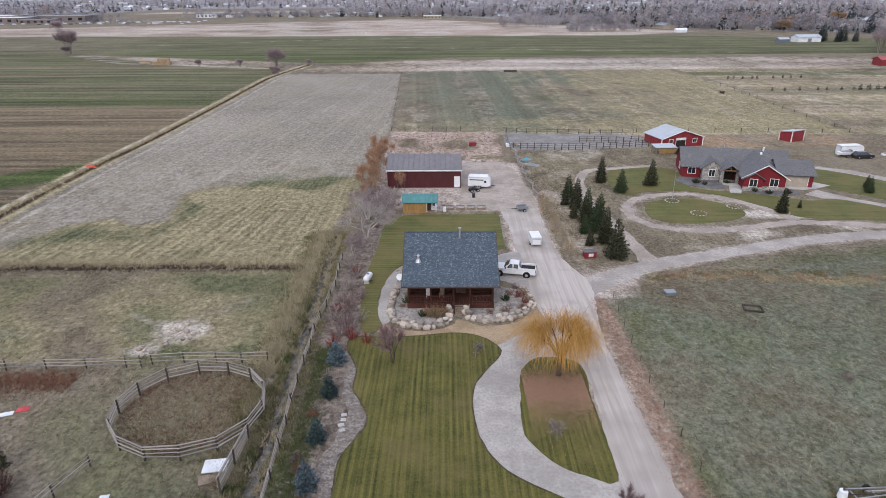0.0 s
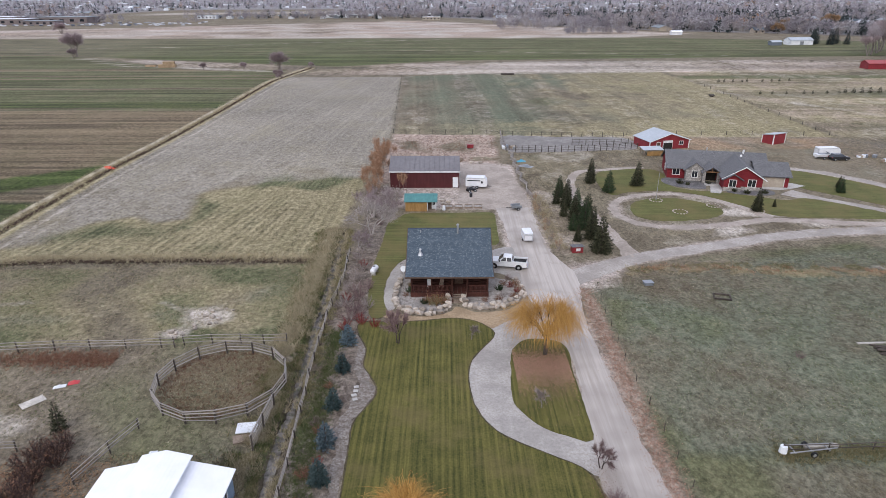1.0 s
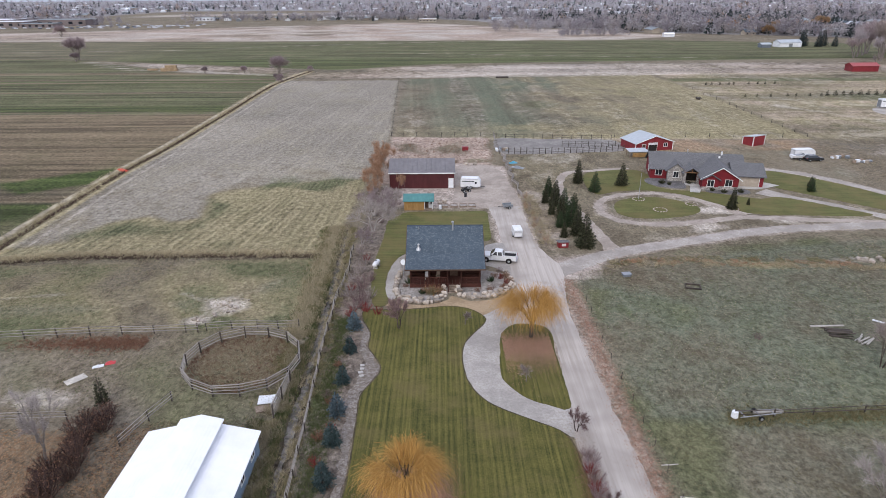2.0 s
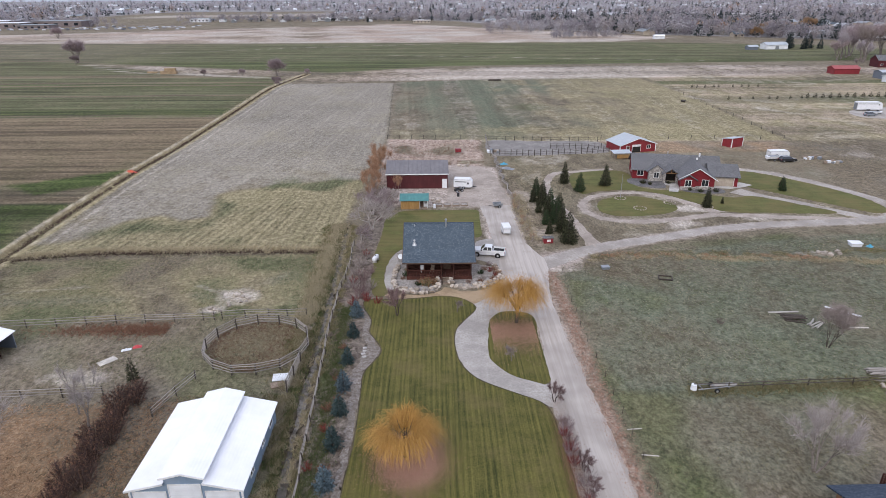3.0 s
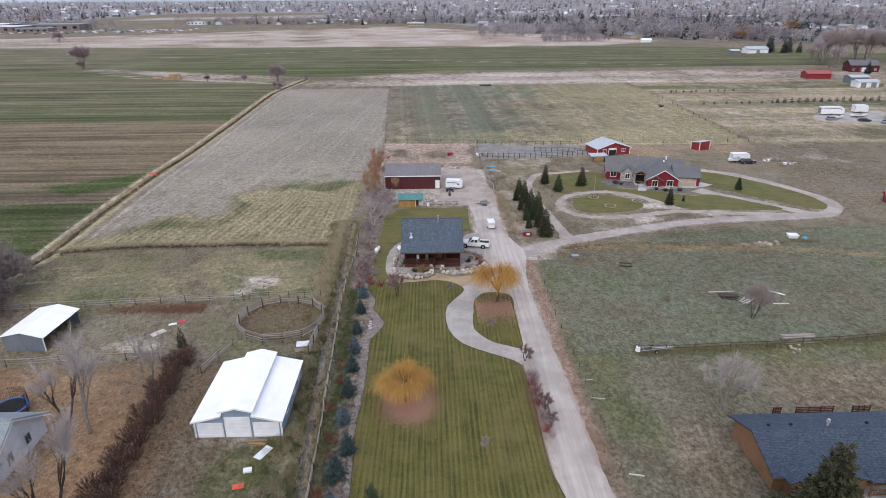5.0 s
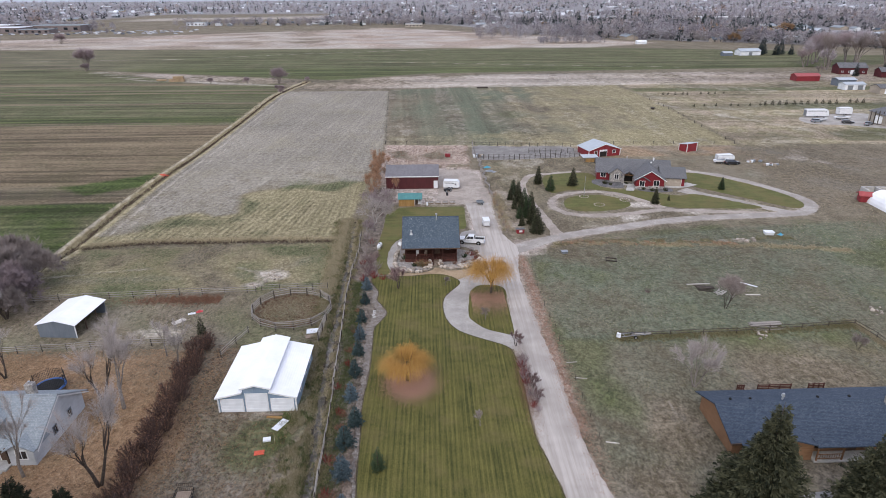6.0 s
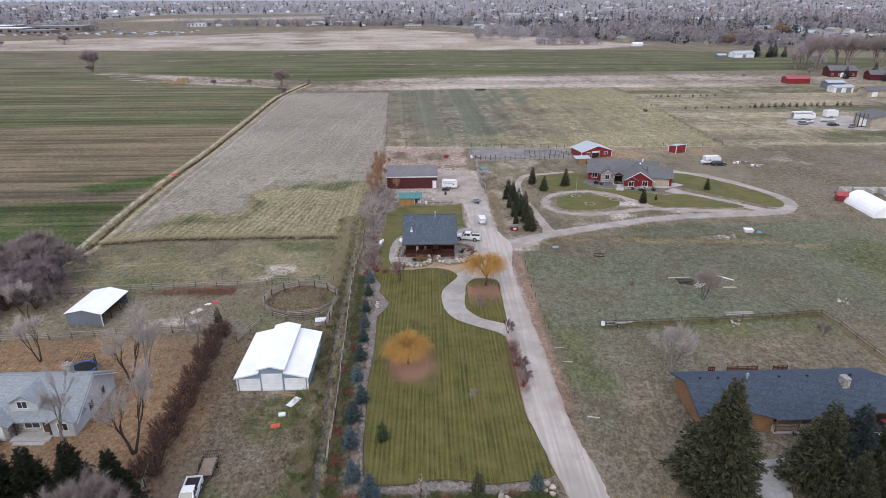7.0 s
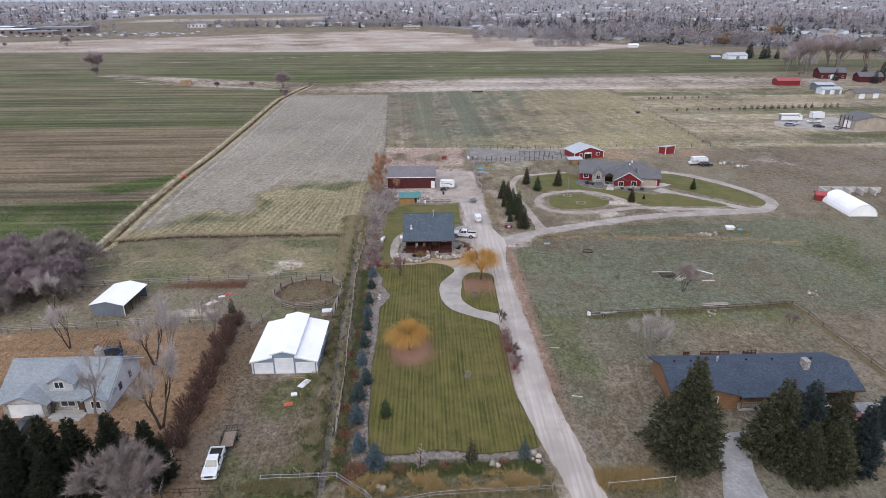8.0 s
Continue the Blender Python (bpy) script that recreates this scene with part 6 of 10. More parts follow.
def bare_tree(h, seed, bark, twigs, label, spread=0.55, stems=1, levels=4, twig_n=9, twig_l=0.9, twig_w=0.03, group="", leaves=None, leaf_n=0, name="bare_tree", fork=0.28, kids=(3, 4), girth=1.0):
    rng = np.random.RandomState(seed)
    V, F, N, M, P, Q = [], [], [], [], [], []
    bs, ts, lb = [], [], []

    def gen(p, d, L, r, lev):
        q = p
        for s in range(2):
            d = d + rng.normal(size=3) * 0.09
            d[2] += 0.05
            d = d / np.linalg.norm(d)
            nq = q + d * L / 2
            r2 = r * 0.8
            if lev < levels:
                limb(V, F, q, nq, r, r2, 6 if lev < 2 else 3)
            else:
                blades(N, M, [q], [nq], r * 2.2, rng)
            q, r = nq, r2
            if lev >= levels - 1:
                for _ in range(twig_n):
                    w = d + rng.normal(size=3) * 0.55
                    w[2] += 0.1
                    w = w / np.linalg.norm(w)
                    b = p + (q - p) * rng.uniform(0.1, 1)
                    bs.append(b)
                    ts.append(b + w * twig_l * rng.uniform(0.5, 1.2))
                    lb.append(b + w * twig_l * rng.uniform(0.1, 0.9))
        if lev < levels:
            for i in range(rng.randint(kids[0], kids[1] + 1)):
                a = rng.uniform(0, 6.283)
                s = np.cross(d, (math.cos(a), math.sin(a), 0.3))
                s = s / (np.linalg.norm(s) + 1e-9)
                w = d + s * spread * rng.uniform(0.6, 1.3)
                w = w / np.linalg.norm(w)
                gen(p + (q - p) * (1 if i == 0 else rng.uniform(0.55, 1)), w, L * rng.uniform(0.62, 0.86), r * 0.62, lev + 1)

    for s in range(stems):
        a = 6.283 * s / stems + rng.uniform(-0.4, 0.4)
        lean = 0.0 if stems == 1 else min(0.32, spread)
        gen(np.array((0.12 * math.cos(a) * (stems > 1), 0.12 * math.sin(a) * (stems > 1), -0.05)), np.array((lean * math.cos(a), lean * math.sin(a), 1.0)), h * fork, (0.014 * h + 0.03) * girth, 0)
    blades(N, M, bs, ts, twig_w, rng)
    grow = h / max(q[2] for q in N)
    V, N = [tuple(c * grow for c in q) for q in V], [tuple(c * grow for c in q) for q in N]
    if leaf_n:
        lb = np.array(lb) * grow
        pick = lb[rng.randint(0, len(lb), leaf_n)] + rng.normal(size=(leaf_n, 3)) * 0.15
        blades(P, Q, pick, pick + rng.normal(size=(leaf_n, 3)) * 0.11, 0.12, rng)
    return plant(name, [("trunk", V, F, bark), ("crown", N, M, twigs), ("leaves", P, Q, leaves or RUST)], label, "tree", group)


def willow(h, R, seed, label, strands=1500, low=0.25, droop=1.0):
    rng = np.random.RandomState(seed)
    V, F, N, M = [], [], [], []
    limb(V, F, (0, 0, -0.1), (0.1, 0, h * 0.3), 0.26, 0.2, 8)
    tops = []
    for i in range(11):
        a = i * 2.39996
        r = R * rng.uniform(0.25, 0.6)
        m = np.array((math.cos(a) * r * 0.45, math.sin(a) * r * 0.45, h * 0.62))
        t = np.array((math.cos(a) * r, math.sin(a) * r, h * rng.uniform(0.78, 0.93)))
        limb(V, F, (0.1, 0, h * 0.28), m, 0.13, 0.08, 5)
        limb(V, F, m, t, 0.08, 0.03, 5)
        tops.append((m, t))
    for i in range(strands):
        m, t = tops[rng.randint(len(tops))]
        p = m + (t - m) * rng.uniform(0.1, 1) + rng.normal(size=3) * 0.25
        a = math.atan2(p[1], p[0]) + rng.normal() * 0.7
        o = np.array((math.cos(a), math.sin(a), 0))
        reach = R * rng.uniform(0.12, 0.62)
        crest = p + o * reach * 0.45 + np.array((0, 0, h * rng.uniform(0.02, 0.16) * (1.4 - 0.4 * droop)))
        fall = crest + o * reach * 0.45 + np.array((0, 0, -h * droop * rng.uniform(0.12, 0.3)))
        end = fall + o * reach * 0.12 + np.array((0, 0, -h * droop * rng.uniform(0.1, 0.34)))
        end[2] = max(end[2], low + rng.uniform(0, 0.9))
        w = rng.uniform(0.006, 0.014)
        s = np.array((-o[1], o[0], rng.uniform(-0.4, 0.4))) * w
        k = len(N)
        for q, f in ((p, 1.0), (crest, 0.9), (fall, 0.8), (end, 0.3)):
            N.append(tuple(q - s * f))
            N.append(tuple(q + s * f))
        M.extend((k + 2 * j, k + 2 * j + 1, k + 2 * j + 3, k + 2 * j + 2) for j in range(3))
    return plant("willow_tree", [("trunk", V, F, DARKBARK), ("crown", N, M, GOLD)], label, "tree", "golden willows")


def shrub(h, R, seed, twigs, label, stems=26, per=14, w=0.025, group="", name="shrub", leafn=0, leafm=None):
    rng = np.random.RandomState(seed)
    V, F, N, M, P, Q = [], [], [], [], [], []
    bs, ts, lf = [], [], []
    for i in range(stems):
        a, r = rng.uniform(0, 6.283), R * math.sqrt(rng.uniform(0, 1))
        b = np.array((math.cos(a) * r * 0.3, math.sin(a) * r * 0.3, -0.03))
        t = np.array((math.cos(a) * r * 0.95, math.sin(a) * r * 0.95, h * rng.uniform(0.65, 1.0) * math.sqrt(max(0.15, 1 - 0.75 * (r / R) ** 2))))
        limb(V, F, b, t, w * 0.9, w * 0.35, 3)
        for j in range(per):
            f = rng.uniform(0.25, 1)
            p = b + (t - b) * f
            d = (t - b) / np.linalg.norm(t - b) + rng.normal(size=3) * 0.6
            q = p + d / np.linalg.norm(d) * rng.uniform(0.18, 0.45) * (0.4 + 0.3 * h)
            q[2] = max(q[2], 0.05)
            bs.append(p)
            ts.append(q)
            lf.append(q)
    blades(N, M, bs, ts, w, rng)
    if leafn:
        lf = np.array(lf)
        pick = lf[rng.randint(0, len(lf), leafn)] + rng.normal(size=(leafn, 3)) * 0.1
        blades(P, Q, pick, pick + rng.normal(size=(leafn, 3)) * 0.08, 0.09, rng)
    return plant(name, [("root_stool", V, F, twigs), ("crown", N, M, twigs), ("leaves", P, Q, leafm or RUST)], label, "shrub", group)


def scatter(protos, places, seed=1):
    """Set the first plants at the first places and copies of them at the rest; places are x, y, scale."""
    rng = np.random.RandomState(seed)
    first = []
    for i, (x, y, s) in enumerate(places):
        m = pose(x, y, 0, 0, 0, rng.uniform(0, 360)) @ Matrix.Diagonal((s * rng.uniform(0.93, 1.07), s * rng.uniform(0.93, 1.07), s, 1))
        if i < len(protos):
            first.append((protos[i], m))
        else:
            copy_thing(protos[i % len(protos)], m)
    for ob, m in first:
        ob.matrix_basis = m


# ---- evergreens ----
blue_l = "young blue spruce growing in the gravel bed"
scatter([spruce(2.5, 1.15, 1, NEEDLES_BLUE, blue_l, 190, 11, "spruces along the bed"), spruce(2.5, 1.1, 2, NEEDLES_TEAL, "young blue-green spruce growing in the gravel bed", 190, 11, "spruces along the bed"),
         spruce(2.4, 1.2, 3, NEEDLES_TEAL, "bushy blue-green spruce growing in the gravel bed", 180, 11, "spruces along the bed")],
        [(-11.4, 55.6, 1.1), (-11.2, 50.0, 0.95), (-11.1, 43.6, 1.05), (-10.9, 38.2, 1.12), (-10.7, 33.6, 1.08), (-10.7, 28.3, 1.15), (-10.5, 22.6, 1.15), (-9.4, 17.4, 1.2), (-10.3, 13.6, 1.3), (-9.9, 8.4, 1.3)], 3)
scatter([spruce(4.2, 1.7, 11, NEEDLES_BLUE, "tall silvery blue spruce at the lawn corner", 300, 12, "spruces along the bed")], [(-6.8, -0.6, 1.0), (-9.1, 2.6, 0.8)], 4)
scatter([spruce(3.3, 1.05, 5, NEEDLES_MID, "dark upright pine in a ring of bark mulch", 150, 9, name="pine_tree")], [(-6.0, 9.4, 1.0)], 5)
scatter([spruce(3.3, 1.15, 6, TWIGS, "sparse grey spruce shedding needles in the front bed", 70, 7, "front bed evergreens"), spruce(3.4, 1.2, 7, NEEDLES, "dark green spruce in the front bed", 120, 8, "front bed evergreens"),
         spruce(3.2, 1.2, 8, NEEDLES_TEAL, "grey-blue spruce in the front bed", 110, 8, "front bed evergreens")], [(-1.0, -0.3, 1.0), (5.5, 0.2, 1.0), (12.3, 0.6, 1.0)], 6)
row_l = "dark green spruce in a planted windbreak row"
scatter([spruce(5.6, 1.75, 21, NEEDLES, row_l, 300, 12, "windbreak spruces"), spruce(5.6, 1.6, 22, NEEDLES, row_l, 290, 12, "windbreak spruces"), spruce(5.4, 1.9, 23, NEEDLES_MID, row_l, 290, 12, "windbreak spruces")],
        [(24.4, 82.6, 1.15), (24.2, 88.2, 1.1), (24.0, 93.0, 1.1), (25.4, 97.4, 0.95), (23.0, 97.2, 0.9), (24.3, 101.6, 0.9), (22.8, 104.3, 0.9), (23.8, 108, 0.85), (22.7, 110.8, 0.85), (21.4, 106.4, 0.6), (21.6, 99.5, 0.62),
         (21.9, 92.4, 0.62), (21.7, 87.2, 0.55), (31.1, 120.6, 1.0), (33.3, 113.8, 0.9), (40.4, 118.2, 1.0), (58.0, 101.8, 0.85), (80.2, 113.0, 0.62), (81.6, 116.0, 0.5), (62.4, 104.2, 0.3)], 7)
scatter([spruce(15.4, 5.5, 31, NEEDLES, "huge broad dark spruce in front of the ranch house", 950, 22, "big spruces")], [(32.8, 0.2, 1.0)], 8)
scatter([spruce(10, 4.0, 32, NEEDLES, "tall dark spruce beside the concrete drive", 620, 19, "big spruces"), spruce(10, 3.9, 33, NEEDLES_DUSK, "tall blue-green spruce beside the concrete drive", 620, 19, "big spruces")],
        [(44.6, 0.5, 1.18), (47.6, -0.2, 1.2), (50.8, -1.0, 1.1), (53.8, -2.0, 0.95), (46.0, -3.6, 0.85), (61.0, 3.6, 0.75), (49.4, -3.4, 0.9)], 9)
scatter([spruce(10.5, 3.5, 34, NEEDLES_DEEP, "tall dark spruce in a row beside the grey-roofed house", 900, 20, "spruce row in the west"), spruce(10.3, 3.6, 35, NEEDLES_DEEP, "tall dark spruce in a row beside the grey-roofed house", 900, 20, "spruce row in the west")],
        [(-52.4, -3.0, 1.06), (-48.4, -3.0, 1.1), (-45.0, -2.8, 1.06), (-41.6, -2.8, 1.04), (-37.2, -2.8, 1.08), (-33.6, -2.0, 0.92), (-56.5, -2.6, 0.95), (-50.4, -6.6, 0.9), (-46.6, -6.8, 0.88), (-43.2, -6.2, 0.85)], 10)
scatter([spruce(3.4, 1.0, 36, NEEDLES, "small dark spruce at the end of the hedge", 130, 8)], [(-36.3, 40.3, 1.0)], 11)

scatter([spruce(4.6, 1.9, 37, NEEDLES_DUSK, "bushy dark blue-green spruce behind the thicket", 200, 9, "thicket spruces")], [(-98.5, 67.5, 1.05), (-82.0, 71.0, 0.8), (-78.6, 69.5, 0.95)], 47)

# ---- willows with shed leaves round them ----
w1 = willow(6.3, 5.2, 41, "golden weeping willow beside the gravel drive", 3000, 2.3, 0.6)
w1.matrix_basis = pose(11.2, 53.2, 0.04, 0, 0, 20)
w2 = willow(4.4, 4.6, 42, "golden willow standing on the front lawn", 3000, 0.3, 0.7)
w2.matrix_basis = pose(-3.1, 26.6, 0.05, 0, 0, 80)


def fallen(name, n, place_fn, size, material, label, seed, z=0.06):
    """Loose leaves lying flat on the ground."""
    rng = np.random.RandomState(seed)
    p = place_fn(rng, n)
    n = len(p)
    a = rng.uniform(0, 6.283, n)
    s = size * rng.uniform(0.6, 1.4, n)
    c = np.column_stack([p, np.full(n, z)])
    t = [c + np.column_stack([np.cos(a + k) * s, np.sin(a + k) * s, rng.uniform(0, 0.03, n)]) for k in (0, 2.1, 4.2)]
    V = np.stack(t, 1).reshape(-1, 3)
    F = np.arange(3 * n).reshape(-1, 3)
    return tagged(mesh_part(name, V.tolist(), F.tolist(), material), label, "leaf litter", kind="stuff")


def ring(x, y, rx, ry, power=0.5):
    def f(rng, n):
        a, r = rng.uniform(0, 6.283, n), rng.uniform(0, 1, n) ** power
        return np.column_stack([x + np.cos(a) * r * rx, y + np.sin(a) * r * ry])
    return f


def area(x0, x1, y0, y1):
    return lambda rng, n: np.column_stack([rng.uniform(x0, x1, n), rng.uniform(y0, y1, n)])


fallen("fallen_willow_leaves", 60000, lambda r, n: np.column_stack([-2.7 + r.normal(0, 1.55, n), 26.3 + r.normal(0, 1.9, n)]), 0.035, PINKLEAF, "pinkish willow leaves shed in a ring on the lawn", 1)
fallen("fallen_willow_leaves", 21000, lambda r, n: np.column_stack([10.6 + r.uniform(-3.2, 3.0, n) * 0.98, 52.6 - np.abs(r.normal(0, 2.8, n)) + r.normal(0, 1.2, n)]), 0.035, PINKLEAF, "pinkish willow leaves shed over the lawn island", 2)
fallen("fallen_leaves", 42000, area(-72, -34.5, -6, 36), 0.1, LITTERLEAF, "brown leaves strewn over the yard", 3, 0.05)
fallen("fallen_leaves", 6000, lambda r, n: np.column_stack([-31.5 + r.normal(0, 1.6, n), r.uniform(-6, 36, n)]), 0.08, LITTERLEAF, "brown leaves strewn along the hedge", 4, 0.05)
fallen("fallen_leaves", 4500, lambda r, n: np.column_stack([18.9 + r.normal(0, 0.7, n), r.uniform(14, 70, n)]), 0.05, PINKLEAF, "reddish leaves and grass along the drive's edge", 5, 0.05)
fallen("fallen_leaves", 9000, lambda r, n: np.column_stack([13.3 + r.normal(0, 0.6, n), r.normal(25, 4.5, n)]), 0.035, BRUSHLEAF, "reddish leaves under the hedge shrubs", 6, 0.07)

# ---- bare trees ----
cot_l = "tall bare cottonwood with pale upswept limbs"
scatter([bare_tree(12.5, 51, BARK, TWIGS_PALE, cot_l, 0.26, 1, 4, 7, 0.9, 0.017, "bare cottonwoods", fork=0.3, kids=(3, 5), girth=1.1), bare_tree(12.0, 52, DARKBARK, TWIGS_PALE, cot_l, 0.22, 2, 4, 7, 0.9, 0.017, "bare cottonwoods", fork=0.3, girth=1.0)],
        [(-40.2, 21.6, 1.15), (-36.6, 7.8, 1.15), (-36.3, 30.6, 0.72), (-60.2, 29.0, 0.8), (-46.0, 9.5, 1.0), (-43.8, 23.4, 0.95), (-75.0, 34.5, 0.8), (-70.5, 43.0, 0.7), (-39.5, 34.1, 0.55)], 12)
scatter([bare_tree(8.4, 53, BARK, TWIGS, "broad grey leafless tree with dense fine twigs", 0.72, 4, 4, 20, 0.65, 0.026, fork=0.24, girth=0.7)], [(-34.6, -7.0, 1.08)], 13)
thick_l = "dense bare mauve-grey thicket tree"
scatter([bare_tree(6.2, 54, DARKBARK, TWIGS_PURPLE, thick_l, 0.8, 5, 4, 13, 0.6, 0.035, "thicket trees", fork=0.22, girth=0.6), bare_tree(6.0, 55, DARKBARK, TWIGS, thick_l, 0.85, 5, 4, 13, 0.6, 0.035, "thicket trees", fork=0.22, girth=0.6)],
        [(-73.0, 51.0, 1.4), (-77.5, 56.0, 1.6), (-82.5, 51.0, 1.6), (-79.5, 62.0, 1.55), (-86.5, 58.5, 1.6), (-73.5, 59.0, 1.3), (-91.0, 52.0, 1.5), (-71.0, 46.5, 1.0), (-84.0, 44.0, 1.3), (-95, 60, 1.5), (-76, 46, 1.2), (-80, 40, 1.0)], 14)
scatter([bare_tree(4.6, 56, DARKBARK, TWIGS_PLUM, "small leafless ornamental tree with mauve twigs", 0.5, 2, 3, 14, 0.6, 0.025, "ornamental trees", fork=0.3)],
        [(-5.7, 55.6, 1.0), (13.3, 35.2, 0.6), (14.2, 24.4, 0.55), (14.4, 21.4, 0.45)], 15)
scatter([bare_tree(9.5, 64, BARK, TWIGS_PALE, "bare grey tree behind the ranch house", 0.22, 3, 4, 6, 0.7, 0.018, fork=0.2, girth=0.6)], [(36.4, 24.0, 0.85)], 32)
scatter([bare_tree(3.2, 57, BARK, TWIGS, "thin leafless sapling staked in the lawn", 0.5, 1, 3, 8, 0.5, 0.02, "saplings", fork=0.35)], [(3.0, 56.4, 0.8), (9.4, 43.6, 0.95), (6.3, 16.6, 0.75)], 16)
scatter([bare_tree(7.6, 58, DARKBARK, TWIGS, "thin bare tree standing in the pasture", 0.3, 4, 4, 5, 0.7, 0.014, "pasture trees", fork=0.2, girth=0.3)], [(50.8, 46.0, 1.0), (64.8, 32.4, 0.42)], 17)
pale_l = "pale bare tree with a spreading fan of twigs"
scatter([bare_tree(5.8, 59, PALEBARK, TWIGS_PALE, pale_l, 0.6, 2, 4, 4, 0.6, 0.018, "row beside the west field", fork=0.27), bare_tree(5.6, 60, PALEBARK, TWIGS_PURPLE, "pale mauve bare tree beside the field", 0.62, 3, 4, 4, 0.6, 0.018, "row beside the west field", fork=0.27)],
        [(-12.6, 90.5, 1.25), (-13.2, 99.0, 1.1), (-10.8, 105.5, 0.8), (-13.8, 84.5, 0.6)], 18)
rust_l = "slim poplar holding rust-brown autumn leaves"
scatter([bare_tree(6.4, 61, BARK, RUSTTHIN, rust_l, 0.17, 1, 4, 5, 0.55, 0.008, "rust poplars", RUSTTHIN, 170, fork=0.3, girth=0.35), bare_tree(6.0, 62, BARK, RUSTTHIN, rust_l, 0.17, 2, 4, 5, 0.55, 0.008, "rust poplars", RUSTTHIN, 130, fork=0.3, girth=0.35)],
        [(-14.6 + 0.9 * math.sin(i * 2.4), 106.5 + 1.42 * i, 0.98 + 0.14 * math.sin(i * 1.7) - (0.3 if i < 2 else 0.0)) for i in range(24)] + [(-9.4, 113.6, 0.8), (-8.6, 113.0, 0.7), (-8.0, 113.8, 0.75)], 19)

# ---- shrubs ----
red_l, mauve_l, dark_l = "red-twigged dogwood shrub without leaves", "bare mauve-brown shrub without leaves", "dense maroon shrub in the hedge row"
scatter([shrub(1.5, 1.0, 71, TWIGS_RED, red_l, 30, 12, group="dogwoods")], [(-12.4, 59.0, 1.0), (-13.2, 66.5, 0.9), (-12.3, 77.5, 0.9), (-10.4, 60.2, 1.1), (-8.8, 59.4, 0.9), (-12.6, 25.0, 0.7), (-11.8, 30.6, 0.8), (-11.2, 35.8, 0.6),
                                                                                          (-11.8, 19.6, 0.7), (-12.0, 10.8, 0.8), (-11.5, 5.4, 0.9), (8.9, 70.2, 0.7), (9.7, 68.6, 0.6), (13.4, 29.5, 0.9), (13.5, 27.2, 1.0), (13.6, 20.2, 0.8), (13.4, 25.4, 0.8)], 20)
scatter([shrub(2.1, 1.5, 72, TWIGS_PLUM, mauve_l, 34, 14, group="mauve shrubs"), shrub(2.0, 1.6, 73, TWIGS, "bare grey-brown shrub without leaves", 34, 14, group="mauve shrubs")],
        [(-11.8, 63.5, 1.1), (-13.0, 69.5, 1.0), (-11.6, 67.5, 1.15), (-12.9, 73.0, 1.0), (-12.0, 61.0, 0.9), (-13.4, 80.5, 0.9), (-13.6, 87.5, 0.8), (-12.6, 99.5, 0.8), (-8.8, 106.0, 0.6), (-9.8, 104.5, 0.7), (-9.0, 110.8, 0.7), (14.2, 23.2, 0.75),
         (13.8, 30.8, 0.7), (7.6, 67.4, 0.5), (8.8, 72.6, 0.55), (-10.4, 64.4, 0.9), (39.5, 52.4, 0.5), (-12.2, 48.0, 0.45), (-12.4, 41.0, 0.45), (-12.0, 53.0, 0.5), (66.5, 118.0, 0.3), (-13.4, 65.0, 1.0), (-10.9, 70.0, 0.9), (-12.4, 76.0, 0.9), (-11.2, 62.2, 1.0), (-13.2, 92.0, 0.7), (-11.6, 95.0, 0.7)], 21)
hedge_pts = [(x + 0.8 + 0.5 * math.sin(i * 2.1), y) for i, (x, y) in enumerate((q[0], q[1]) for q in spline([(-34.4, 3.6), (-34.6, 10), (-34.9, 17), (-35.3, 24), (-35.6, 31), (-36.0, 37.5)], 0.95))]
scatter([shrub(2.1, 1.5, 74, TWIGS_DARK, dark_l, 44, 36, 0.026, "hedge shrubs", "hedge_shrub", 420, BRUSHLEAF), shrub(2.2, 1.4, 75, TWIGS_DARK, dark_l, 44, 36, 0.026, "hedge shrubs", "hedge_shrub", 300, BRUSHLEAF)],
        [(x + (0.7 if i % 2 else -0.6), y, 1.08 + 0.22 * math.sin(i * 1.7)) for i, (x, y) in enumerate(hedge_pts)], 22)
scatter([shrub(1.1, 1.0, 76, BRUSHLEAF, "rounded russet shrub in the front bed", 30, 14, group="front bed shrubs", leafn=300, leafm=BRUSHLEAF)], [(-9.4, -2.4, 1.5), (-3.8, -1.4, 1.0), (2.0, -1.0, 0.9), (9.4, -0.4, 0.8), (-11.3, 16.6, 0.7), (-11.6, 2.2, 0.9), (-11.0, 24.8, 0.8), (-11.2, 19.1, 0.8), (-11.1, 10.5, 0.9), (-11.1, 5.0, 1.1), (-8.9, -1.5, 1.5), (-12.2, 34.3, 0.8), (-10.0, -3.0, 1.1), (-12.0, 40.0, 0.6), (-12.2, 47.0, 0.6)], 23)
scatter([shrub(1.3, 1.1, 77, STRAW_OLIVE, "ochre ornamental grass clump beside the steps", 50, 14, group="house bed plants", leafn=200, leafm=RUST), shrub(0.9, 0.8, 78, NEEDLES_MID, "low green juniper in the house bed", 40, 16, 0.05, group="house bed plants")],
        [(-1.6, 65.2, 1.1), (7.3, 69.4, 0.9), (-0.2, 65.6, 0.75), (-2.9, 65.4, 0.8), (-4.9, 70.6, 0.5), (-5.0, 68.9, 0.9)], 24)


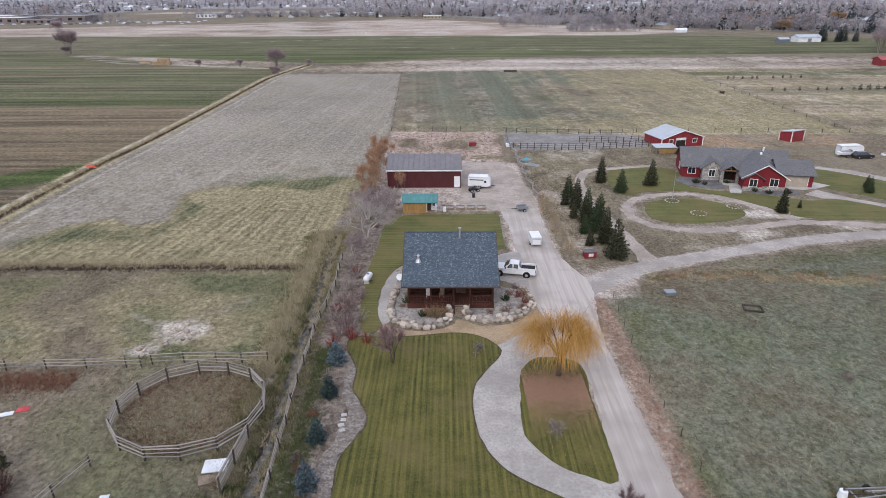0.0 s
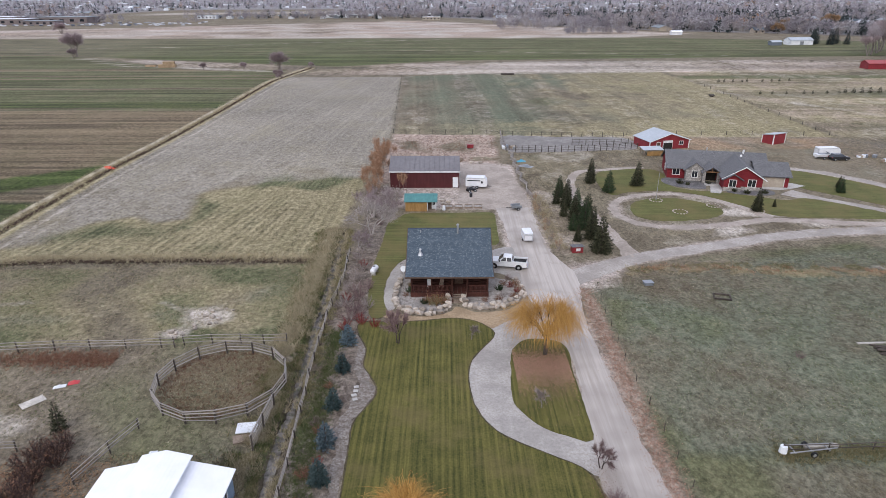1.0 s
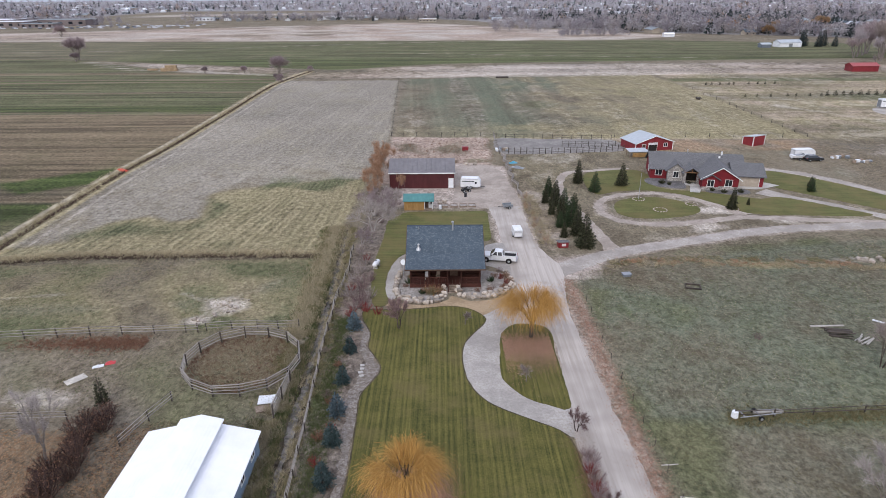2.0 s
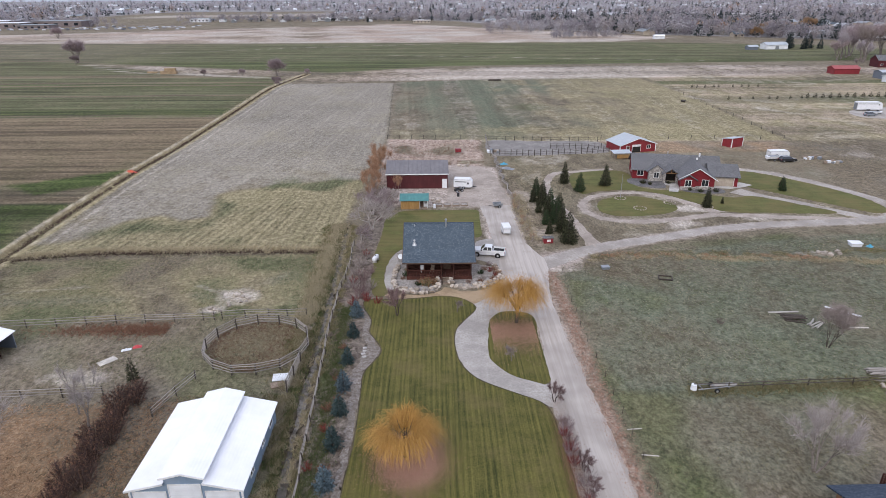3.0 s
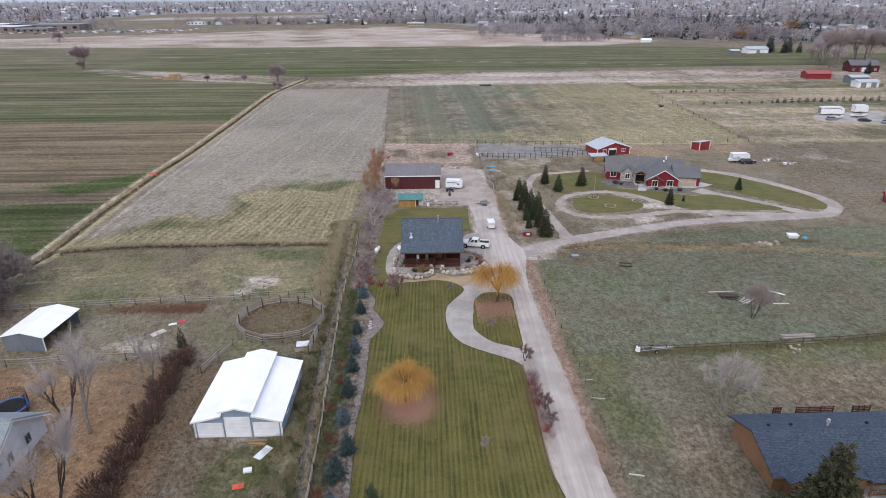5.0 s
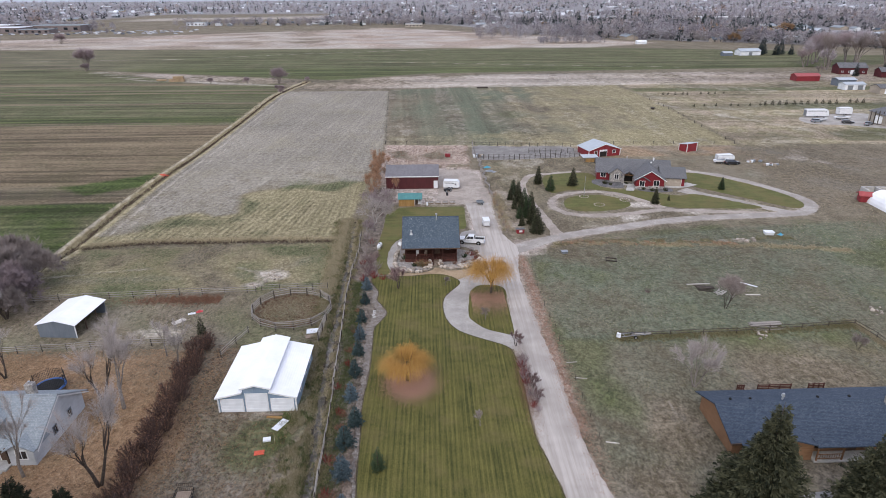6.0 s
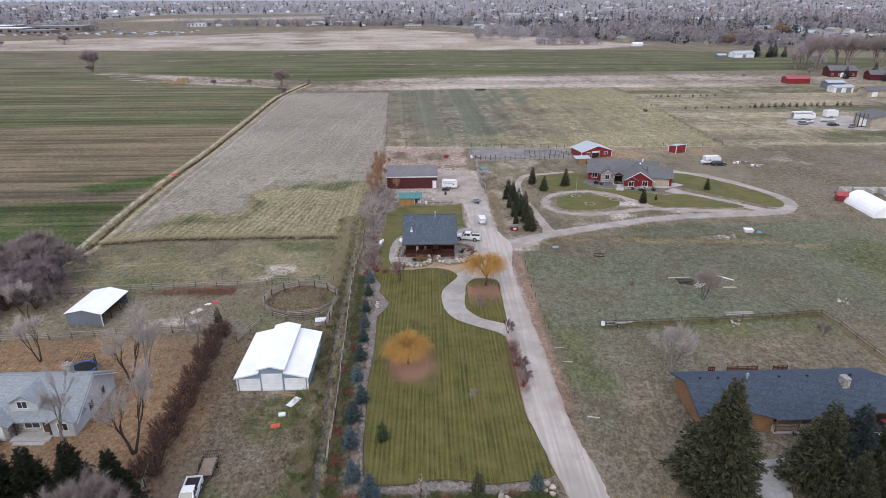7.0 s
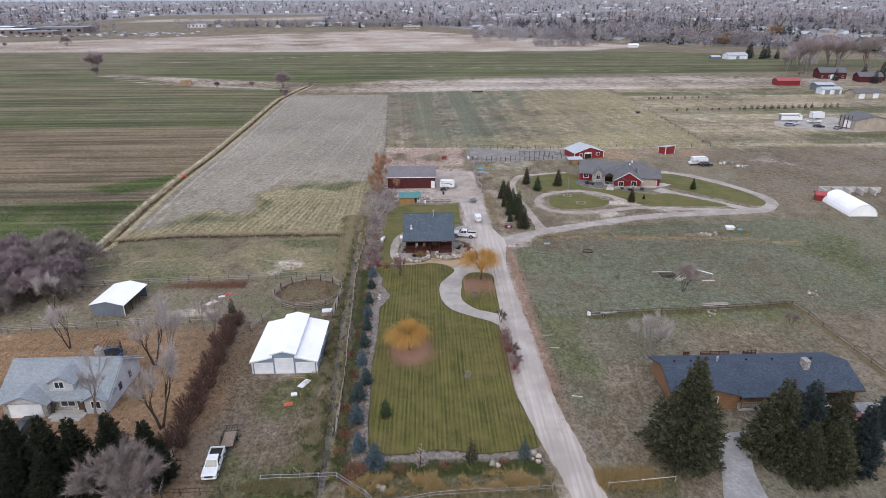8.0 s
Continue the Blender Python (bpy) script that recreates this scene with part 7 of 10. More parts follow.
scatter([shrub(1.7, 1.2, 98, TWIGS_PLUM, "hazy plum-twigged shrub between lawn and drive", 34, 22, 0.013, group="drive shrubs"), shrub(1.5, 1.1, 99, TWIGS_PURPLE, "hazy mauve-twigged shrub between lawn and drive", 32, 22, 0.013, group="drive shrubs")],
        [(13.6, 31.6, 0.8), (13.5, 29.8, 1.0), (13.7, 28.2, 1.0), (13.5, 26.6, 1.1), (13.8, 25.0, 0.9), (13.6, 22.6, 0.9), (13.9, 21.0, 0.8), (14.1, 19.2, 0.7)], 48)


scatter([shrub(1.9, 0.7, 100, TWIGS, "thin bare sapling clump beside the lane", 16, 14, 0.014, group="lane saplings"), shrub(1.6, 0.8, 101, RUSTTHIN, "dry brown brush clump beside the lane", 18, 14, 0.014, group="lane saplings")],
        [(17.9 + 0.5 * math.sin(i * 2.2) - 0.045 * i, 83.5 + 1.75 * i, 0.85 + 0.25 * math.sin(i * 1.3)) for i in range(17)], 49)
scatter([shrub(1.0, 0.9, 102, BRUSHLEAF, "russet leafless shrub in the house bed", 30, 14, 0.02, group="house bed shrubs", leafn=160, leafm=BRUSHLEAF)],
        [(-0.8, 65.6, 1.3), (-2.2, 65.8, 1.2), (9.6, 70.6, 1.0), (10.0, 68.8, 1.0), (9.2, 67.0, 0.9), (7.0, 66.2, 0.8), (5.2, 66.0, 0.7), (-5.4, 67.6, 0.6), (8.0, 70.8, 0.8)], 50)


# ---- tall grass and pasture tufts ----
def tufts(name, n, place_fn, h, material, label, seed, per=5, lean=0.45, w=0.035, keep=None):
    rng = np.random.RandomState(seed)
    p = place_fn(rng, n)
    if keep is not None:
        p = p[keep(p[:, 0], p[:, 1])]
    n = len(p)
    c = np.repeat(np.column_stack([p, np.full(n, -0.03)]), per, 0)
    base = c + np.column_stack([rng.normal(0, 0.09, n * per), rng.normal(0, 0.09, n * per), np.zeros(n * per)])
    hh = h * np.repeat(rng.uniform(0.55, 1.25, n), per) * rng.uniform(0.6, 1.1, n * per)
    tip = base + np.column_stack([rng.normal(0, lean, n * per) * hh, rng.normal(0, lean, n * per) * hh, hh])
    V, F = [], []
    blades(V, F, base, tip, w, rng)
    return tagged(mesh_part(name, V, F, material), label, "grass", kind="stuff")


def clumps(scale, seed, least=0.0):
    """Keep grass only where it grows in clumps."""
    return lambda x, y: waves(x, y, scale, seed) > least


def beside(line, off, spread):
    pts = np.array(spline(line, 1.0))[:, :2]
    def f(rng, n):
        i = rng.randint(0, len(pts), n)
        return pts[i] + np.column_stack([rng.normal(off, spread, n), rng.normal(0, 0.7, n)])
    return f


tufts("tall_dry_grass", 10000, beside(CREEK, -2.0, 0.85), 0.6, STRAW, "tall straw-coloured grass on the creek bank", 1, 7, w=0.045, keep=clumps(1.1, 33, 0.0))
tufts("tall_dry_grass", 9000, beside(CREEK, -2.2, 0.9), 0.5, STRAW_OLIVE, "olive grass on the creek bank", 39, 7, w=0.05, keep=clumps(0.9, 40, 0.02))
tufts("green_bank_grass", 9000, beside(CREEK, -2.4, 1.0), 0.35, GREENBLADE, "green grass above the creek", 27, 6, w=0.05, keep=clumps(0.9, 34, -0.05))
tufts("tall_dry_grass", 4200, beside(CREEK, 1.3, 0.4), 0.5, STRAW_OLIVE, "olive grass between creek and pole fence", 2, 6, keep=clumps(1.5, 35, -0.08))
tufts("creek_edge_grass", 3200, beside(CREEK, -0.85, 0.22), 0.5, STRAW_OLIVE, "olive grass overhanging the creek", 34, 6, keep=clumps(1.1, 36, -0.12))
tufts("creek_edge_grass", 2600, beside(CREEK, -0.95, 0.3), 0.45, GREENBLADE, "green grass overhanging the creek", 35, 6, keep=clumps(0.8, 37, -0.1))
tufts("creek_edge_grass", 2600, beside(CREEK, 0.72, 0.2), 0.5, STRAW, "straw grass overhanging the creek", 36, 6, keep=clumps(1.2, 38, -0.1))
tufts("creek_bank_brush", 1800, beside([(-18.5, 92), (-18.6, 78), (-18.4, 62), (-18.2, 55)], -0.5, 0.8), 0.9, STRAW, "thick straw brush above the creek", 3, 7)
tufts("tall_dry_grass", 6500, beside(HEDGE, -1.5, 0.6), 0.55, STRAW, "tall dry grass along the field ditch", 4, 6, 0.5, 0.07)
tufts("tall_dry_grass", 2600, beside(HEDGE, 1.8, 0.3), 0.4, STRAW, "dry grass on the ditch bank beside the field", 38, 6, 0.5, 0.07)
# dark tufts strengthen the ditch's painted shadow line
tufts("ditch_weeds", 2200, beside(HEDGE, 0.3, 0.25), 0.5, TWIGS_DARK, "grey-brown weeds that also make the field ditch's shadow line", 5, 6, 0.4, 0.07)
tufts("ditch_weeds", 1500, beside(up(CROSS, -0.1), 0, 0.3), 0.4, TWIGS_DARK, "dark weeds in the cross ditch", 37, 6, 0.5, 0.05)
tufts("tall_dry_grass", 2400, lambda r, n: beside(CROSS, 0, 0.3)(r, n) + np.column_stack([np.zeros(n), r.normal(0.9, 0.35, n)]), 0.65, STRAW, "tall dry grass along the cross ditch", 6, 6, 0.4, 0.05)
tufts("tall_dry_grass", 7000, lambda r, n: np.column_stack([r.uniform(-9.5, 15, n), r.normal(-3.7, 0.75, n)]), 0.9, OCHREGRASS, "ochre grass along the road fence", 7, 8, keep=clumps(1.3, 31, 0.02))
tufts("verge_grass", 5000, lambda r, n: np.column_stack([r.uniform(-10, 30, n), r.normal(-5.2, 1.3, n)]), 0.35, STRAW_OLIVE, "olive grass in the road ditch", 32, 6, keep=lambda x, y: (x < 15.2) | (x > 21.4))
tufts("verge_grass", 3000, lambda r, n: np.column_stack([r.uniform(-10, 30, n), r.normal(-4.6, 1.2, n)]), 0.3, GREENBLADE, "green grass in the road ditch", 33, 6, keep=lambda x, y: (x < 15.2) | (x > 21.4))
tufts("tall_dry_grass", 2200, lambda r, n: np.column_stack([r.uniform(20.6, 28, n), r.normal(-3.6, 0.9, n)]), 0.7, OCHREGRASS, "dry grass beside the drive's entrance", 8, 7)
tufts("tall_dry_grass", 900, ring(-18.5, -3.6, 4.5, 1.2), 0.6, STRAW_OLIVE, "rough grass at the creek's mouth", 9, 7)
tufts("green_ground_cover", 7000, lambda r, n: np.column_stack([r.uniform(-12.5, 14.4, n), r.normal(-1.2, 0.7, n)]), 0.26, GREENBLADE, "low green plants in the front bed", 10, 7, 0.9)
tufts("green_ground_cover", 6500, beside([(-12.2, 0), (-12.9, 25), (-13.6, 45), (-14, 58)], 0.9, 0.7), 0.26, GREENBLADE, "low green plants along the pole fence", 11, 6, 0.9)
tufts("pasture_tufts", 16000, area(20, 112, 38, 92), 0.13, STRAW, "uneven tufts of pale pasture grass", 12, 3, 0.9, 0.035, lambda x, y: y < 72 + 0.22 * (x - 20))
tufts("pasture_tufts", 22000, area(20, 112, 38, 92), 0.16, GREENBLADE, "dull green tufts of pasture grass", 13, 3, 0.9, 0.05, lambda x, y: y < 72 + 0.22 * (x - 20))
tufts("pasture_tufts", 22000, area(-76, -19, 37, 79), 0.18, STRAW, "straw tufts in the west paddock", 14, 3, 0.9, 0.06, lambda x, y: np.random.RandomState(5).uniform(size=len(x)) < np.clip((y - 30) / 35, 0.15, 1))
tufts("pasture_tufts", 14000, area(-76, -18, 8, 79), 0.14, GREENBLADE, "dull green tufts in the west paddock", 15, 3, 0.9, 0.06, lambda x, y: (y > 38) | (x > -32))
tufts("stubble", 16000, lambda r, n: np.column_stack([r.uniform(-77, -17, n), 81 + 110 * r.uniform(0, 1, n) ** 1.8]), 0.13, STRAW, "dry stubble over the west field", 16, 3, 0.9, 0.08)
tufts("pasture_tufts", 12000, area(21, 80, 0, 38), 0.14, STRAW_OLIVE, "thin grass tufts in the yard", 17, 3, 0.9, 0.06, lambda x, y: ~((x > 33) & (y < 23)))
tufts("pasture_tufts", 12000, area(17, 125, 90, 166), 0.2, STRAW, "straw tufts round the red house", 18, 3, 0.9, 0.08, lambda x, y: ~((x > 30) & (x < 96) & (y > 93) & (y < 133)) & ~((x > 16) & (x < 50) & (y > 148)))
tufts("verge_grass", 3000, lambda r, n: np.column_stack([18.9 + r.normal(0, 0.7, n), r.uniform(5, 70, n)]), 0.16, PINKLEAF, "short reddish grass along the drive", 25, 4, 0.9, 0.05)
tufts("verge_grass", 2600, lambda r, n: np.column_stack([np.interp(y := r.uniform(-4, 34, n), [-4, 2, 9.6, 15, 34], [16.3, 15.0, 13.7, 13.0, 12.95]) + r.normal(0, 0.14, n), y]), 0.12, STRAW, "ragged grass along the lawn and drive", 26, 4, 0.9, 0.05)
tufts("lot_weeds", 7000, area(-32.5, -17.5, -6, 37), 0.22, TWIGS_DARK, "dead brown weeds across the barn lot", 28, 4, 0.9, 0.035)
tufts("lot_weeds", 7000, area(-32.5, -17.5, -6, 37), 0.18, LITTERLEAF, "tan dead weeds across the barn lot", 29, 4, 0.9, 0.035)
tufts("fence_grass", 2600, beside([(29.8, 37.0), (48.9, 37.9), (69.2, 39.8)], 0, 0.3), 0.4, STRAW_OLIVE, "rough olive grass along the yard fence", 30, 6, 0.6, 0.05)
tufts("fence_grass", 2600, beside([(69.4, 39.6), (70.3, 27.6), (70.9, 19.9), (72, 8)], 0, 0.35), 0.4, STRAW, "rough straw grass along the yard fence", 31, 6, 0.6, 0.05)
tufts("weeds", 1500, area(-14, 14, 138, 168), 0.3, BRUSHLEAF, "russet weeds behind the barn", 19, 4, 0.6, 0.07)
tufts("pen_weeds", 4200, ring(-23.2, 48.2, 5.6, 5.6), 0.2, STRAW, "pale dead grass inside the round pen", 24, 5, 0.8, 0.05)
tufts("pen_weeds", 1800, ring(-23.7, 47.9, 6.2, 6.2, 0.35), 0.28, BRUSHLEAF, "russet dead weeds inside the round pen", 20, 5, 0.7, 0.05)
tufts("pen_weeds", 1300, lambda r, n: np.column_stack([-37 - np.abs(r.normal(0, 8, n)), r.normal(52.2, 0.9, n)]), 0.42, BRUSHLEAF, "dull brown weeds along the paddock fence", 21, 5, 0.7, 0.05)
tufts("ditch_weeds", 3400, beside([(27, 75.4), (36, 76.0), (48, 75.2), (62, 74.2), (76, 72.6), (88, 70)], 0, 0.6), 0.36, STRAW, "ochre weeds along an old ditch", 22, 5, 0.8, 0.06, clumps(1.3, 41, -0.05))
tufts("ditch_weeds", 2400, beside([(24, 74.0), (36, 77.4), (50, 77.0), (64, 76.4), (80, 78)], 0, 0.8), 0.22, STRAW_OLIVE, "olive weeds along an old ditch", 40, 5, 0.9, 0.06, clumps(1.2, 42, -0.05))
tufts("ditch_weeds", 900, beside([(30, 76.4), (48, 76.0), (66, 75.0)], 0, 0.7), 0.34, RUSTTHIN, "brown weeds along an old ditch", 41, 5, 0.8, 0.05, clumps(1.1, 43, 0.0))
tufts("lane_weeds", 1800, lambda r, n: np.column_stack([18.2 + r.normal(0, 0.9, n), r.uniform(84, 112, n)]), 0.42, STRAW, "dry weeds beside the lane", 23, 5, 0.4, 0.04)


# ---- fences ----
POLE = surface("weathered_pole_wood", (0.24, 0.215, 0.19), (0.42, 0.385, 0.35), 8.0, 0.8, bump=0.4, local=True, vary=0.25)
PALEPOLE = surface("peeled_pole_wood", (0.42, 0.385, 0.34), (0.6, 0.56, 0.5), 8.0, 0.8, bump=0.4, local=True, vary=0.2)
DARKPOST = surface("dark_post_wood", (0.055, 0.045, 0.038), (0.12, 0.1, 0.085), 8.0, 0.8, bump=0.4, local=True, vary=0.25)
PIPE = surface("pale_pipe", (0.24, 0.245, 0.25), (0.38, 0.38, 0.375), 5.0, 0.8, rough=0.5, bump=0.1, local=True)

UNIT_POST = bpy.data.meshes.new("post")
UNIT_RAIL = bpy.data.meshes.new("rail")


def unit_tube(me, n):
    bm = tube(B(), (0, 0, 0), (0, 0, 1), 1.0, 0.9, n)
    bm.to_mesh(me)
    bm.free()


unit_tube(UNIT_POST, 8)
unit_tube(UNIT_RAIL, 6)


def stick(name, mesh, material, parent, a, b, r):
    """A straight pole from a to b on shared mesh data; material sits on the object."""
    ob = new(name, mesh)
    ob.parent = parent
    a, b = Vector(a), Vector(b)
    ob.matrix_basis = Matrix.LocRotScale(a, (b - a).to_track_quat("Z", "Y"), (r, r, (b - a).length))
    if not mesh.materials:
        mesh.materials.append(None)
    ob.material_slots[0].link = "OBJECT"
    ob.material_slots[0].material = material
    return ob


def rail_fence(name, line, gap, rails, height, post_mat, rail_mat, label, seed=0, post_r=0.08, rail_r=0.045, closed=False, sag=0.04, lean=0.05, wire=False):
    rng = random.Random(seed)
    pts = [Vector((p[0], p[1], 0)) for p in line]
    if closed:
        pts.append(pts[0])
    spots = []
    for a, b in zip(pts[:-1], pts[1:]):
        k = max(1, round((b - a).length / gap))
        spots += [a.lerp(b, i / k) for i in range(k)]
    if not closed:
        spots.append(pts[-1])
    e = thing(name, spots[0].x, spots[0].y, 0, 0, label, "fence")
    o = spots[0].copy()
    tops = []
    for s in spots:
        q = s - o
        t = q + Vector((rng.uniform(-lean, lean), rng.uniform(-lean, lean), height * rng.uniform(0.95, 1.08)))
        stick("post", UNIT_POST, post_mat, e, q + Vector((0, 0, -0.1)), t, post_r * rng.uniform(0.85, 1.15))
        tops.append((q, t))
    n = len(tops)
    for i in range(n if closed else n - 1):
        (q0, t0), (q1, t1) = tops[i], tops[(i + 1) % n]
        side = (q1 - q0).cross(Vector((0, 0, 1))).normalized() * post_r
        for h in rails:
            a = q0.lerp(t0, h) + side + Vector((0, 0, rng.uniform(-sag, sag)))
            b = q1.lerp(t1, h) + side + Vector((0, 0, rng.uniform(-sag, sag)))
            d = (b - a).normalized() * 0.12
            stick("wire" if wire else "rail", UNIT_RAIL, rail_mat, e, a - d, b + d, rail_r * (1 if wire else rng.uniform(0.8, 1.15)))
    return e


pen = [(-23.4 + 6.6 * math.cos(6.28319 * i / 14), 47.3 + 6.25 * math.sin(6.28319 * i / 14)) for i in range(14)]
rail_fence("round_pen", pen, 99, (0.3, 0.55, 0.78, 0.97), 1.55, DARKPOST, POLE, "weathered round pen of dark posts and grey rails", 1, 0.1, 0.06, True)
rail_fence("pen_chute", [(-17.0, 43.6), (-17.15, 40.4), (-17.3, 37.4)], 3.1, (0.15, 0.32, 0.5, 0.68, 0.86, 0.98), 1.75, DARKPOST, POLE, "tall grey rail panel beside the round pen", 2, 0.1, 0.05)
rail_fence("paddock_fence", [(-74, 51.8), (-57, 53.2), (-45, 54.2), (-33, 54.8), (-31.5, 54.9)], 4.0, (0.35, 0.65, 0.93), 1.35, DARKPOST, POLE, "weathered three-rail paddock fence with dark posts", 3)
rail_fence("paddock_fence", [(-30.5, 55.3), (-24, 55.7), (-18.6, 55.6)], 3.2, (0.35, 0.65, 0.93), 1.35, DARKPOST, POLE, "weathered three-rail fence behind the round pen", 4)
rail_fence("yard_fence", [(-78, 34.5), (-66, 35.2), (-52, 36.6), (-38.5, 37.4)], 4.0, (0.4, 0.68, 0.94), 1.3, DARKPOST, POLE, "grey rail fence between the yard and the paddock", 5)
rail_fence("pole_fence", [(-15.0, 82), (-14.5, 73.3), (-14.9, 62), (-14.7, 52), (-14.1, 42.7), (-13.6, 32), (-13.1, 23.4), (-12.6, 12), (-12.4, 5)], 3.2, (0.4, 0.68, 0.95), 1.05, DARKPOST, POLE, "weathered pole fence beside the creek", 6, 0.07, 0.04, lean=0.14)
rail_fence("hedge_fence", [(-33.4, 5.2), (-32.3, -1), (-31.6, -5.0)], 3.4, (0.4, 0.66, 0.94), 1.35, DARKPOST, POLE, "grey rail fence beside the parked truck", 7)
rail_fence("lane_gate_fence", [(-34, -4.6), (-29.6, -4.5), (-24.9, -4.4)], 2.3, (0.45, 0.92), 1.15, DARKPOST, DARKPOST, "low brown rail fence across the lane", 8)
rail_fence("hedge_fence", [(-31.2, 33.5), (-30.0, 37.2), (-29.0, 40.5)], 3.0, (0.4, 0.66, 0.94), 1.3, DARKPOST, POLE, "short leaning grey rail fence", 9)
rail_fence("road_fence", [(-20.5, -2.6), (-15.8, -2.5), (-11.3, -2.4), (-7.5, -5.6), (-5.5, -8)], 2.6, (0.5, 0.95), 1.1, PIPE, PIPE, "pale pipe rail fence at the creek culvert", 10, 0.05, 0.045)
rail_fence("road_fence", [(-5.5, -7.0), (0, -5.9), (6, -5.5), (14.8, -5.2)], 3.0, (0.5, 0.9), 1.05, PIPE, POLE, "post and rail fence along the road verge", 11, 0.06, 0.04)
rail_fence("road_fence", [(21.6, -5.0), (30, -4.2)], 4.0, (0.9,), 1.0, POLE, PALEPOLE, "low pole fence beside the drive's mouth", 12, 0.06, 0.04)
rail_fence("pasture_fence", [(29.8, 37.0), (38, 37.4), (48.9, 37.9), (60, 38.9), (69.2, 39.8), (69.9, 35.5), (70.3, 27.6), (70.9, 19.9), (72, 8)], 4.6, (0.5, 0.92), 1.05, DARKPOST, DARKPOST, "sagging dark fence of rails round the yard", 13, 0.07, 0.045, wire=True)
rail_fence("verge_fence", [(20.6, 14), (20.4, 26), (20.3, 40), (19.9, 52), (20.4, 63), (20.9, 70)], 4.0, (0.85,), 0.9, DARKPOST, DARKPOST, "thin wire fence along the drive", 15, 0.035, 0.01, wire=True)
rail_fence("corral_fence", [(16.4, 148.6), (28, 147.6), (40, 149), (50, 151)], 1.7, (0.35, 0.62, 0.9), 1.7, DARKPOST, DARKPOST, "dark corral fence of close-set posts", 16, 0.1, 0.04)
rail_fence("corral_fence", [(16.4, 167.4), (30, 166), (50, 164.5)], 3.0, (0.4, 0.85), 1.4, DARKPOST, DARKPOST, "dark corral fence along the field", 17, 0.08, 0.035)
rail_fence("corral_fence", [(34, 156), (43, 155), (49, 156)], 1.9, (0.35, 0.62, 0.9), 1.6, DARKPOST, DARKPOST, "dark corral cross fence", 18, 0.08, 0.04)
rail_fence("worm_fence", [(15.9, 170), (15.6, 160), (15.6, 148)], 2.4, (0.3, 0.6, 0.9), 1.5, DARKPOST, POLE, "grey post fence beside the corral", 19, 0.09, 0.06)
rail_fence("worm_fence", [(16.0, 146), (16.9, 143), (15.9, 140), (16.9, 137), (15.9, 134), (17.0, 131), (16.0, 128), (17.0, 125), (16.2, 122), (17.2, 118), (16.6, 114), (17.3, 110)], 9, (0.25, 0.5, 0.75, 0.98), 0.95, POLE, POLE,
           "zigzag split-rail fence of grey poles", 20, 0.08, 0.09)
rail_fence("field_fence", [(111, 262), (110.5, 235), (109.5, 203), (108.7, 166), (80, 167), (52, 168)], 7.0, (0.9,), 1.2, DARKPOST, DARKPOST, "thin field fence on dark posts", 21, 0.09, 0.012, wire=True)
rail_fence("field_fence", [(-15.2, 171), (0, 170.2), (15.8, 170)], 4.0, (0.6, 0.9), 1.2, DARKPOST, DARKPOST, "thin field fence behind the barn", 22, 0.07, 0.014, wire=True)
rail_fence("field_fence", [(-15.2, 172), (-17.6, 221), (-21, 299)], 9.0, (0.9,), 1.1, DARKPOST, POLE, "thin fence between the two fields", 23, 0.07, 0.012, wire=True)


# ---- boulders round the house bed ----
BOULDER = surface("cream_boulder", (0.3, 0.255, 0.205), (0.54, 0.485, 0.42), 3.0, 0.7, bump=0.8, dist=0.05, stain=(0.24, 0.15, 0.095), stain_at=0.54, local=True, vary=0.35)
boulder_meshes = []
for s in range(7):
    bm = B()
    bmesh.ops.create_icosphere(bm, subdivisions=2, radius=0.5)
    cuts = [Vector((math.cos(s + i * 1.9), math.sin(s + i * 1.9), 0.5 * math.sin(3 * s + i * 2.3))).normalized() for i in range(6)] + [Vector((0.1, 0.1, 1)).normalized()]
    for v in bm.verts:
        k = noise.noise(v.co * 2.2 + Vector((s * 7, 0, 0))) * 0.34 + noise.noise(v.co * 5 + Vector((0, s * 5, 0))) * 0.1
        for i, c in enumerate(cuts):
            over = v.co.dot(c) - 0.34 - 0.03 * (i % 3)
            if over > 0:
                v.co -= c * over * 0.9
        v.co = Vector((v.co.x * 1.25, v.co.y * 1.15, v.co.z * 0.95)) * (1 + 0.6 * k)
    me = bpy.data.meshes.new("boulder")
    bm.to_mesh(me)
    bm.free()
    me.materials.append(BOULDER)
    boulder_meshes.append(me)


def rock_wall(line, label, seed, courses=2, size=0.78):
    rng = random.Random(seed)
    e = thing("rock_wall", line[0][0], line[0][1], 0, 0, label, "rock wall")
    for c in range(courses):
        pts = spline(line, size * (0.84 if c == 0 else 1.05))
        for q in pts:
            ob = new("boulder", boulder_meshes[rng.randrange(7)])
            ob.parent = e
            s = size * rng.uniform(0.72, 1.25) * (1 if c == 0 else 0.85)
            ob.matrix_basis = Matrix.LocRotScale((q[0] - line[0][0] + rng.uniform(-0.12, 0.12), q[1] - line[0][1] + rng.uniform(-0.12, 0.12) + 0.5 * c, 0.22 * s + 0.42 * c * size),
                                                 Euler((rng.uniform(-0.3, 0.3), rng.uniform(-0.3, 0.3), rng.uniform(0, 6.28))), (s * 1.1, s, s * 1.05))


rock_wall([(-6.5, 71.5), (-6.8, 68.4), (-6.6, 65.6), (-5.5, 63.5), (-3.0, 62.5), (-0.8, 63.0), (0.45, 64.2), (0.4, 66.2)], "cream boulder wall curving round the house bed", 1)
